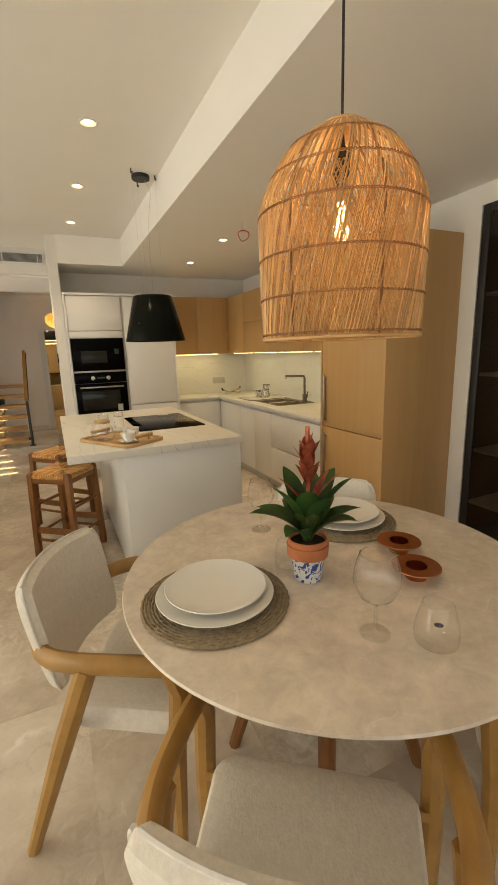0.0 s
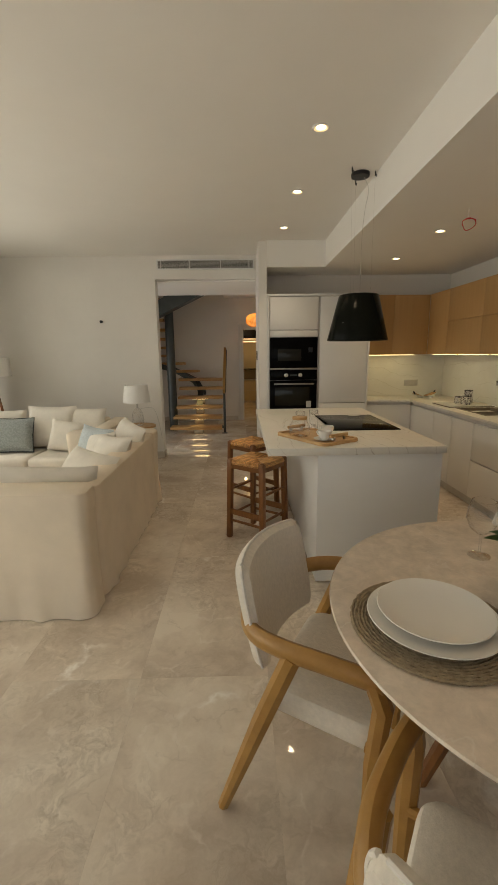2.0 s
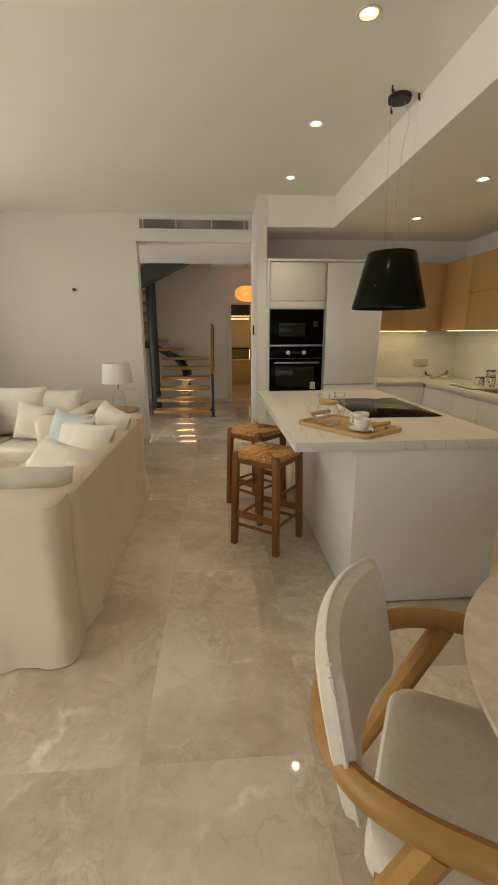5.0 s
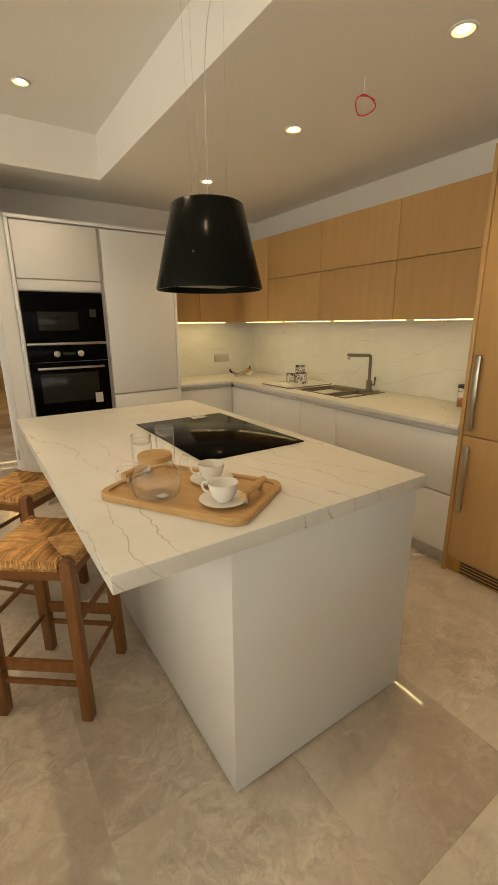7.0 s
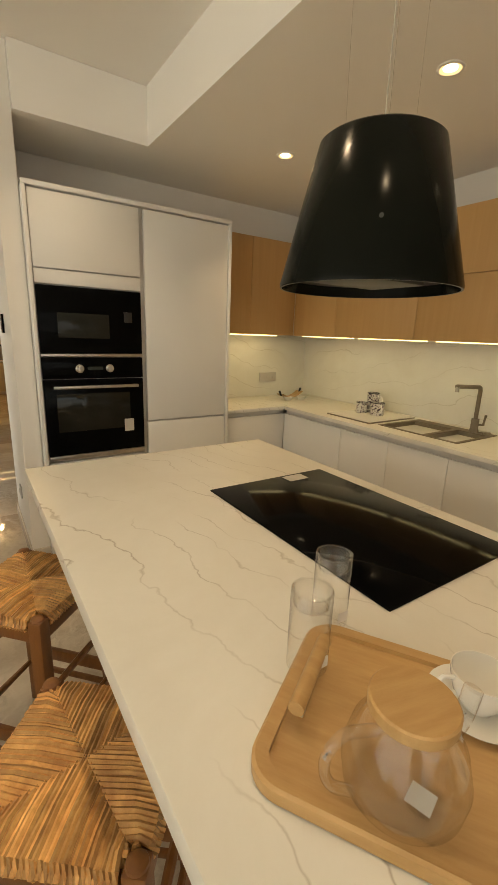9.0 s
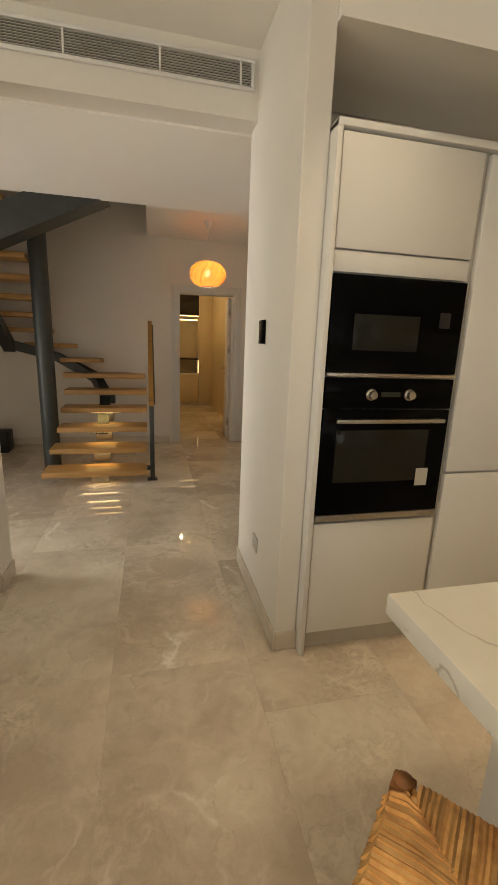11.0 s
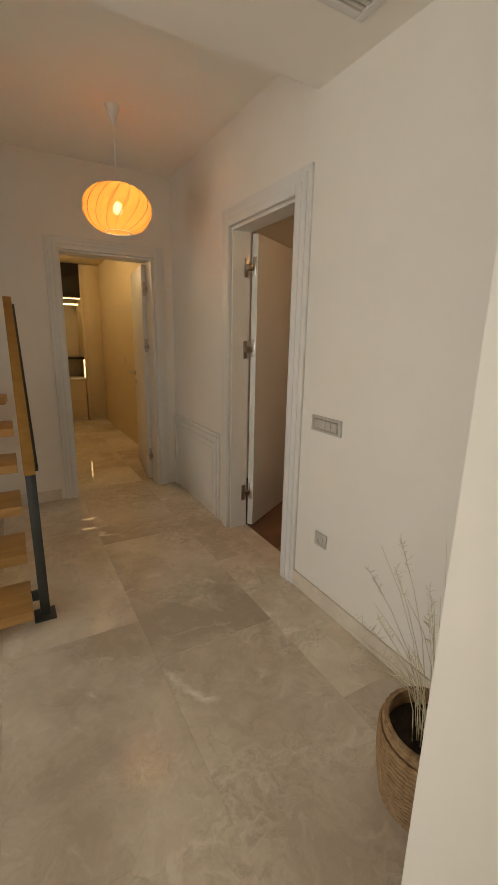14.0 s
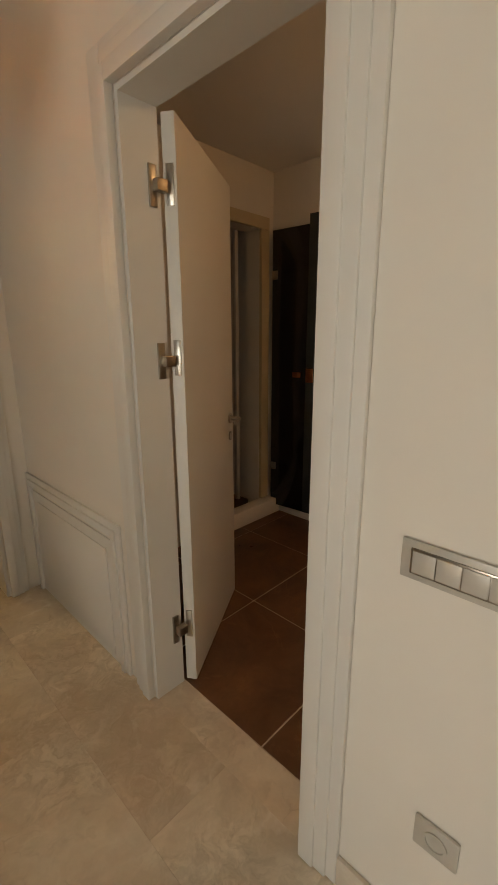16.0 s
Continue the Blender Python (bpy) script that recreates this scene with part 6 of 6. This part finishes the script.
# ---- coffee tables ----
def tray_table(label, m, r, h):
    t = thing("coffee_table", label, "coffee table", m, "patterned coffee tables")
    part("tray_floor", lathe([(0, h - 0.05), (r - 0.01, h - 0.05), (r - 0.01, h - 0.035), (0, h - 0.035)], 48), TABLE_STONE, t)
    part("rim", lathe([(r - 0.012, h - 0.05), (r, h - 0.05), (r + 0.01, h + 0.05), (r - 0.004, h + 0.05), (r - 0.012, h - 0.035)], 48), CUSHION_CLOTH, t, "cream inlaid rim")
    n = 30
    for k in range(n):
        a0, a1 = 2 * math.pi * k / n, 2 * math.pi * (k + 1) / n
        am = (a0 + a1) / 2
        for inside in (False, True):
            b = bmesh.new()
            vs = []
            for dr in (0.0, 0.003):
                for a, z in ((a0, h - 0.045), (a1, h - 0.045), (am, h + 0.042)):
                    rr = r + 0.01 * (z - h + 0.05) / 0.1
                    rr = rr + 0.0008 + dr if not inside else rr - 0.013 - dr
                    vs.append(b.verts.new((rr * math.cos(a), rr * math.sin(a), z)))
            b.faces.new(vs[3:])
            for i in range(3):
                b.faces.new((vs[i], vs[(i + 1) % 3], vs[3 + (i + 1) % 3], vs[3 + i]))
            part("inlay", b, STOOL_WOOD, t, smooth=False)
    for k in range(4):
        a = radians(45 + 90 * k)
        part("leg", tube([(0.8 * r * math.cos(a), 0.8 * r * math.sin(a), 0.001), (0.8 * r * math.cos(a), 0.8 * r * math.sin(a), h - 0.05)], 0.015, 8), COPPER, t, "copper leg")
    for z in (0.10, h - 0.12):
        part("hoop", tube([(0.8 * r * math.cos(a), 0.8 * r * math.sin(a), z) for a in [2 * math.pi * i / 48 for i in range(48)]], 0.011, 8, closed=True), COPPER, t, "copper hoop")
    part("lower_shelf", lathe([(0, 0.102), (0.79 * r, 0.102), (0.79 * r, 0.11), (0, 0.11)], 40), WHITE_PLASTIC, t)
    return t


tray_table("large round tray table with triangle inlay and copper legs", pose(-2.53, 4.0, 0), 0.40, 0.46)
tray_table("small round tray table with triangle inlay and copper legs", pose(-2.50, 3.28, 0), 0.32, 0.36)
mag = thing("magazine", "glossy magazine lying on the coffee table", "magazine", pose(-2.48, 3.98, 0.4255, 0, 0, 20))
part("pages", box(-0.14, -0.10, 0, 0.14, 0.10, 0.008, 0.001), PORCELAIN, mag)
part("cover_print", box(-0.12, -0.08, 0.0082, 0.12, 0.02, 0.009), CUSHION_GREY, mag, "grey printed block")
mag = thing("magazine", "glossy magazine lying on the coffee table", "magazine", pose(-2.27, 4.03, 0.4255, 0, 0, -15))
part("pages", box(-0.10, -0.14, 0, 0.10, 0.14, 0.008, 0.001), PORCELAIN, mag)
part("cover_print", box(-0.08, -0.02, 0.0082, 0.08, 0.12, 0.009), CUSHION_BLUE, mag, "pale printed block")
dif = thing("reed_diffuser", "small glass reed diffuser with thin sticks", "diffuser", pose(-2.72, 3.92, 0.4255))
part("bottle", lathe([(0, 0), (0.035, 0), (0.038, 0.02), (0.034, 0.06), (0.014, 0.075), (0.014, 0.095), (0, 0.095)], 20), GLASS, dif)
for k in range(5):
    a = radians(72 * k)
    part("reed", tube([(0, 0, 0.09), (0.05 * math.cos(a), 0.05 * math.sin(a), 0.26)], 0.002, 5), OAK_STAIR, dif)


# ---- plants ----
def blade(b, base, heading, length, width, rise, droop, curl=0.35, n=10):
    """A strap leaf that rises and arches over, folded along its midrib."""
    prev = None
    c, s = math.cos(heading), math.sin(heading)
    for i in range(n + 1):
        t = i / n
        out = length * (t * math.cos(rise) + 0.15 * t * t)
        z = length * (t * math.sin(rise) - droop * t * t)
        w = width * (min(1, 0.35 + 1.6 * t) if t < 0.45 else (1 - ((t - 0.45) / 0.55) ** 2.2)) * 0.5 + 0.0006
        mid = Vector((base[0] + out * c, base[1] + out * s, base[2] + z))
        side_v = Vector((-s, c, 0))
        lift = Vector((0, 0, curl * w))
        row = [b.verts.new(mid - side_v * w + lift), b.verts.new(mid), b.verts.new(mid + side_v * w + lift)]
        if prev:
            b.faces.new((prev[0], prev[1], row[1], row[0]))
            b.faces.new((prev[1], prev[2], row[2], row[1]))
        prev = row
    return b


def leaf_part(parent, name, mat, **kw):
    b = blade(bmesh.new(), **kw)
    bmesh.ops.solidify(b, geom=b.faces[:], thickness=0.0012)
    return part(name, b, mat, parent)


rnd = random.Random(5)
TT = 0.785
br = thing("bromeliad", "red bromeliad with dark green strap leaves in a painted pot", "plant", pose(0.962, 1.236, TT) @ Matrix.Diagonal((1.05, 1.05, 1.2, 1.0)))
pt = part("pot", lathe([(0, 0.001), (0.041, 0.001), (0.050, 0.062), (0.053, 0.066), (0.049, 0.068), (0.039, 0.008), (0, 0.008)], 32), DELFT, br, "blue and white painted ceramic pot")
part("pot_rim", lathe([(0.053, 0.066), (0.060, 0.068), (0.062, 0.098), (0.057, 0.099), (0.058, 0.112), (0.054, 0.114), (0.051, 0.10), (0.049, 0.07)], 32), TERRACOTTA, pt, "bare terracotta rim")
part("soil", lathe([(0, 0.104), (0.052, 0.102), (0.0505, 0.09), (0, 0.09)], 24), SOIL, br)
for k in range(14):
    a = k * 2.39996 + 0.5
    low = k < 7
    leaf_part(br, "leaf", LEAF, base=(0.012 * math.cos(a), 0.012 * math.sin(a), 0.115 if low else 0.14), heading=a, length=rnd.uniform(0.165, 0.20) if low else rnd.uniform(0.15, 0.185), width=rnd.uniform(0.058, 0.070), rise=radians(rnd.uniform(36, 50) if low else rnd.uniform(58, 74)), droop=0.36 if low else 0.16)
for k in range(7):
    a = k * 0.9
    leaf_part(br, "sheath", LEAF_PALE, base=(0.006 * math.cos(a), 0.006 * math.sin(a), 0.10), heading=a, length=0.11, width=0.058, rise=radians(72), droop=0.08)
for k in range(20):
    a = k * 2.39996
    u = k / 19
    leaf_part(br, "bract", BRACT, base=(0.003 * math.cos(a), 0.003 * math.sin(a), 0.245 + 0.085 * u), heading=a, length=rnd.uniform(0.060, 0.085) - 0.015 * u, width=0.027, rise=radians(rnd.uniform(64, 78) + 8 * u), droop=rnd.uniform(-0.04, 0.10), n=7)
part("stem", tube([(0, 0, 0.11), (0.002, 0, 0.25), (0, 0, 0.40)], 0.006, 8), BRACT, br)
for a, l in ((2.6, 0.13), (-0.5, 0.15), (0.2, 0.14), (3.6, 0.11)):
    leaf_part(br, "bract", BRACT, base=(0, 0, 0.18), heading=a, length=l, width=0.022, rise=radians(60), droop=0.16, n=7)

gp = thing("grass_plant", "wispy ornamental grass in a brown woven basket", "plant", pose(0.84, 6.74, 0))
bk = part("basket", lathe([(0, 0.002), (0.125, 0.002), (0.140, 0.05), (0.150, 0.16), (0.143, 0.27), (0.138, 0.285), (0.130, 0.285), (0.138, 0.16), (0.12, 0.03), (0, 0.03)], 48), BASKET, gp, "brown woven basket pot")
for i in range(18):
    z = 0.012 + i * 0.0155
    r = 0.128 + 0.024 * math.sin(min(1, z / 0.2) * 1.5) - (0.010 if z > 0.25 else 0)
    part("coil", tube([((r + 0.0015 * math.sin(30 * a)) * math.cos(a), (r + 0.0015 * math.sin(30 * a)) * math.sin(a), z) for a in [2 * math.pi * k / 72 for k in range(72)]], 0.007, 6, closed=True), BASKET, bk)
part("soil", lathe([(0, 0.235), (0.131, 0.23), (0.131, 0.21), (0, 0.21)], 28), SOIL, gp)
for k in range(64):
    a = rnd.uniform(0, 2 * math.pi)
    rr = rnd.uniform(0, 0.07)
    le, dr = rnd.uniform(0.25, 0.62), rnd.uniform(0.05, 0.30)
    p0 = Vector((rr * math.cos(a), rr * math.sin(a), 0.23))
    pts = [p0 + Vector((dr * t * t * math.cos(a), dr * t * t * math.sin(a), le * t - 0.25 * dr * t * t)) for t in (0, 0.25, 0.5, 0.75, 1.0)]
    part("grass_blade", tube(pts, 0.0015, 4, radii=[0.0018, 0.0015, 0.0012, 0.0009, 0.0005]), DRY_GRASS, gp)
    if k % 2 == 0:
        e = pts[-1]
        pl = bmesh.new()
        for q in range(26):
            an = rnd.uniform(0, 6.28)
            f = e + (pts[-2] - e) * rnd.uniform(0, 0.8)
            tube([f, f + Vector((0.016 * math.cos(an), 0.016 * math.sin(an), rnd.uniform(0.0, 0.025)))], 0.0007, 3, bm=pl)
        part("plume", pl, DRY_GRASS, gp, "feathery straw-coloured plume")

ly = thing("peace_lily", "peace lily with broad leaves in a white pot", "plant", pose(-2.47, 3.16, 0.3255))
part("pot", lathe([(0, 0.001), (0.055, 0.001), (0.072, 0.11), (0.068, 0.115), (0.062, 0.10), (0, 0.095)], 28), PORCELAIN, ly, "white ceramic pot")
for k in range(12):
    a = k * 2.4
    le = rnd.uniform(0.16, 0.36)
    ri = radians(rnd.uniform(55, 80))
    part("leaf_stalk", tube([(0, 0, 0.10), (le * 0.5 * math.cos(ri) * math.cos(a), le * 0.5 * math.cos(ri) * math.sin(a), 0.10 + le * 0.5)], 0.003, 5), LEAF, ly)
    leaf_part(ly, "leaf", LEAF, base=(le * 0.5 * math.cos(ri) * math.cos(a), le * 0.5 * math.cos(ri) * math.sin(a), 0.10 + le * 0.5), heading=a, length=0.17, width=0.075, rise=radians(35), droop=0.5)
part("flower_stalk", tube(spline([(0, 0, 0.10), (0.03, 0.02, 0.3), (0.10, 0.06, 0.52)], 6), 0.003, 5), LEAF, ly)
leaf_part(ly, "flower", PORCELAIN, base=(0.10, 0.06, 0.52), heading=0.5, length=0.07, width=0.03, rise=radians(50), droop=0.2)


# ---- table setting ----
def placemat(x, y):
    t = thing("placemat", "round woven seagrass placemat on the table", "placemat", pose(x, y, TT), "table settings")
    part("disc", lathe([(0, 0.0005), (0.207, 0.0005), (0.208, 0.004), (0, 0.005)], 48), GRASS_MAT, t)
    for k in range(20):
        r = 0.030 + k * 0.0093
        part("coil", tube([((r + 0.0016 * math.sin(a * (18 + k))) * math.cos(a), (r + 0.0016 * math.sin(a * (18 + k))) * math.sin(a), 0.0066) for a in [2 * math.pi * i / 80 for i in range(80)]], 0.0048, 6, closed=True), GRASS_MAT, t)


def plate(x, y, z, r, label):
    t = thing("plate", label, "plate", pose(x, y, z), "table settings")
    part("dish", lathe([(0, 0.0), (r * 0.55, 0.0), (r * 0.62, 0.003), (r * 0.97, 0.016), (r, 0.019), (r * 0.99, 0.021), (r * 0.95, 0.019), (r * 0.6, 0.008), (0, 0.006)], 64), PORCELAIN, t)


def wine_glass(x, y, h=0.205, r=0.052):
    t = thing("wine_glass", "clear balloon wine glass on a thin stem", "glass", pose(x, y, TT), "table settings")
    part("foot", lathe([(0, 0.0005), (0.038, 0.0005), (0.038, 0.0025), (0.012, 0.006), (0.0042, 0.016), (0.0042, 0.08), (0, 0.08)], 32), GLASS, t)
    k = h - 0.08
    part("bowl", lathe([(0, 0.0801), (0.012, 0.083), (r * 0.75, 0.08 + k * 0.2), (r, 0.08 + k * 0.48), (r * 0.93, 0.08 + k * 0.75), (r * 0.74, h), (r * 0.74 - 0.0012, h + 0.0008), (r * 0.74 - 0.002, h - 0.001)], 40), GLASS, t)
    glass_rim(t, r * 0.74 - 0.0007, h + 0.0006)


def glass_rim(parent, r, z, thick=0.0013):
    part("rim", tube([(r * math.cos(a), r * math.sin(a), z) for a in [2 * math.pi * i / 48 for i in range(48)]], thick, 6, closed=True), GLASS, parent)


def tumbler(x, y, r=0.044, h=0.105, sticker=False):
    t = thing("tumbler", "clear round-bellied stemless glass", "glass", pose(x, y, TT), "table settings")
    part("bowl", lathe([(0, 0.0005), (r * 0.6, 0.0005), (r * 0.95, 0.012), (r, 0.035), (r * 0.9, 0.07), (r * 0.68, h), (r * 0.68 - 0.0014, h + 0.0008), (r * 0.68 - 0.002, h - 0.001)], 40), GLASS, t)
    glass_rim(t, r * 0.68 - 0.0007, h + 0.0006)
    if sticker:
        part("sticker", lathe([(0, 0), (0.013, 0), (0.013, 0.0005), (0, 0.0005)], 20, m=Matrix.Translation((-0.024, -0.024, 0.075)) @ pose(0, 0, 0, 80, 0, -45) @ Matrix.Diagonal((0.8, 0.42, 1, 1))), BLACK_MATT, t, "small black oval label")


for mx, my in ((0.660, 1.252), (1.325, 1.54)):
    placemat(mx, my)
    plate(mx, my, TT + 0.0132, 0.168, "large white porcelain dinner plate")
    plate(mx + 0.004, my + 0.006, TT + 0.0304, 0.145, "white porcelain side plate stacked on the dinner plate")
wine_glass(0.965, 0.932, 0.215, 0.058)
wine_glass(0.995, 1.627)
tumbler(1.065, 0.835, 0.052, 0.11, True)
tumbler(0.93, 1.32, 0.035, 0.10)
for x, y in ((1.335, 1.235), (1.255, 1.08)):
    t = thing("candle_holder", "copper candle holder with a wide flat disc", "candle holder", pose(x, y, TT), "copper candle holders")
    part("cup", lathe([(0, 0.0005), (0.032, 0.0005), (0.033, 0.04), (0.031, 0.04), (0.030, 0.004), (0, 0.004)], 28), COPPER, t)
    part("disc", lathe([(0.0335, 0.036), (0.072, 0.036), (0.073, 0.038), (0.072, 0.040), (0.034, 0.040)], 40), COPPER, t)

# ---- tea tray on the island ----
IT = 0.9205
TRAY = pose(0.683, 3.103, IT, 0, 0, -58)
tr = thing("serving_tray", "bamboo serving tray with round bar handles", "tray", TRAY)
L, W = 0.254, 0.164
part("tray_floor", slab(rounded(-L + 0.02, -W + 0.02, L - 0.02, W - 0.02, 0.035), 0.001, 0.012), BAMBOO, tr)
b = bmesh.new()
out_o, out_t, out_i = rounded(-L, -W, L, W, 0.05, 8), rounded(-L + 0.004, -W + 0.004, L - 0.004, W - 0.004, 0.047, 8), rounded(-L + 0.022, -W + 0.022, L - 0.022, W - 0.022, 0.03, 8)
loops = [[b.verts.new((x, y, z)) for x, y in o] for o, z in ((out_o, 0.001), (out_o, 0.018), (out_t, 0.022), (out_i, 0.0205), (out_i, 0.0122), (out_i, 0.001))]
for p, q in zip(loops, loops[1:]):
    for i in range(len(p)):
        j = (i + 1) % len(p)
        b.faces.new((p[i], p[j], q[j], q[i]))
bmesh.ops.recalc_face_normals(b, faces=b.faces[:])
part("rim", b, BAMBOO, tr)
for s in (-1, 1):
    h = part("handle", tube([(s * 0.212, -0.075, 0.052), (s * 0.212, 0.075, 0.052)], 0.0115, 12), BAMBOO, tr, "round bamboo bar handle")
    for y in (-0.05, 0.05):
        part("handle_post", box(s * 0.212 - 0.006, y - 0.006, 0.021, s * 0.212 + 0.006, y + 0.006, 0.045), STEEL, h)
FL = IT + 0.0125


def teacup(x, y, turn):
    s = thing("saucer", "white porcelain saucer on the tray", "saucer", pose(x, y, FL), "tea set")
    part("dish", lathe([(0, 0.0), (0.035, 0.0), (0.04, 0.003), (0.07, 0.012), (0.0715, 0.014), (0.069, 0.0135), (0.035, 0.006), (0, 0.005)], 48), PORCELAIN, s)
    c = thing("teacup", "white porcelain teacup standing on its saucer", "cup", pose(x, y, FL + 0.0055, 0, 0, turn), "tea set")
    part("bowl", lathe([(0, 0.0), (0.022, 0.0), (0.024, 0.004), (0.037, 0.022), (0.043, 0.045), (0.0445, 0.058), (0.043, 0.058), (0.041, 0.045), (0.035, 0.024), (0.02, 0.008), (0, 0.007)], 40), PORCELAIN, c)
    part("handle", tube(spline([(0.043, 0, 0.05), (0.060, 0, 0.052), (0.066, 0, 0.038), (0.056, 0, 0.024), (0.038, 0, 0.022)], 5), 0.0038, 8), PORCELAIN, c)


teacup(0.712, 2.960, 130)
teacup(0.766, 3.131, 150)
tp = thing("teapot", "clear glass teapot with a bamboo lid", "teapot", pose(0.570, 3.118, FL, 0, 0, -14) @ Matrix.Diagonal((1.06, 1.06, 1.2, 1.0)))
part("body", lathe([(0, 0.0005), (0.055, 0.0005), (0.066, 0.012), (0.070, 0.035), (0.062, 0.065), (0.047, 0.088), (0.044, 0.096), (0.0425, 0.096)], 48), GLASS, tp)
part("lid", lathe([(0, 0.0965), (0.046, 0.0965), (0.048, 0.099), (0.048, 0.110), (0.046, 0.112), (0, 0.112)], 36), BAMBOO, tp, "flat bamboo lid")
part("handle", tube(spline([(-0.045, 0.0, 0.088), (-0.085, 0, 0.094), (-0.105, 0, 0.070), (-0.095, 0, 0.040), (-0.068, 0, 0.022)], 6), 0.006, 10), GLASS, tp, "glass loop handle")
part("spout", tube(spline([(0.062, 0, 0.05), (0.078, 0, 0.07), (0.086, 0, 0.10)], 5), 0.011, 12, radii=None), GLASS, tp, "glass spout")
part("sticker", box(-0.014, -0.014, 0, 0.014, 0.014, 0.0006, m=pose(0.012, -0.020, 0.0046, 0, 0, 30)), PORCELAIN, tp, "white paper label")
for x, y in ((0.603, 3.328), (0.714, 3.392)):
    t = thing("tea_glass", "tall straight double-wall tea glass", "glass", pose(x, y, FL), "tea set")
    part("wall", lathe([(0, 0.0005), (0.031, 0.0005), (0.034, 0.004), (0.034, 0.140), (0.0325, 0.142), (0.030, 0.140), (0.029, 0.118), (0.022, 0.110), (0, 0.109)], 36), GLASS, t)
    glass_rim(t, 0.0318, 0.1422, 0.0019)
    glass_rim(t, 0.0265, 0.113, 0.0013)
    part("label", box(-0.012, -0.0346, 0.02, 0.012, -0.0343, 0.04), PORCELAIN, t, "white paper label")
for i, (y, z) in enumerate(((2.15, 1.277), (2.07, 1.277), (1.98, 1.277), (2.1, 0.722), (1.9, 1.277))):
    t = thing("drinking_glass", "clear glass standing on a shelf of the display cabinet", "glass", pose(3.2 + 0.05 * (i % 2), y, z), "glasses in the display cabinet")
    part("wall", lathe([(0, 0.0005), (0.028, 0.0005), (0.034, 0.10), (0.032, 0.10)], 20), GLASS, t)


# ---- floor tiles, pieces last ----
floor = structure("floor", box(-3.6, -3.2, -0.15, 3.6, 10.1, -0.0015), GROUT, "polished beige marble floor of large tiles", "floor")
tile_mesh = mesh(box(0.0003, 0.0003, -0.012, 0.5997, 1.1997, 0.0), "tile", MARBLE)
OFFSETS = (0.0, 0.90, 0.35, 0.57, 0.20)
for i in range(-5, 6):
    x = -0.325 + 0.6 * i
    for j in range(-5, 8):
        y = 2.0 + OFFSETS[i % 5] + 1.2 * j if i != -1 else 2.0 + 1.2 * j
        if y < -3.3 or y > 9.9 or x < -3.4 or x > 3.0 or (x > 1.1 and y > 6.4):
            continue
        t = new("tile", tile_mesh)
        t.parent = floor
        t.location = (x, y, 0.0)
floor_s = structure("floor_side_room", box(1.17, 6.498, -0.15, 3.1, 10.9, -0.002), BROWN_GROUT, "brown stone tile floor of the side room", "floor")
bt = mesh(box(0.003, 0.003, -0.01, 0.597, 0.597, 0.0015, 0.0015, segments=1), "tile", BROWN_TILE)
for i in range(3):
    for j in range(6):
        t = new("tile", bt)
        t.parent = floor_s
        t.location = (1.304 + 0.6 * i, 6.51 + 0.6 * j, 0.0)
structure("floor_doorway", box(1.171, 8.055, -0.01, 1.302, 8.74, 0.001), MARBLE, "beige marble threshold", "floor")
floor_d = structure("floor_dressing_room", box(-0.55, 10.1, -0.15, 1.43, 15.2, -0.003), GROUT, "beige marble floor of the dressing room", "floor")
for i in range(4):
    for j in range(5):
        t = new("tile", tile_mesh)
        t.parent = floor_d
        t.location = (-0.925 + 0.6 * i + 0.001, 10.105 + 1.2 * j, -0.001)
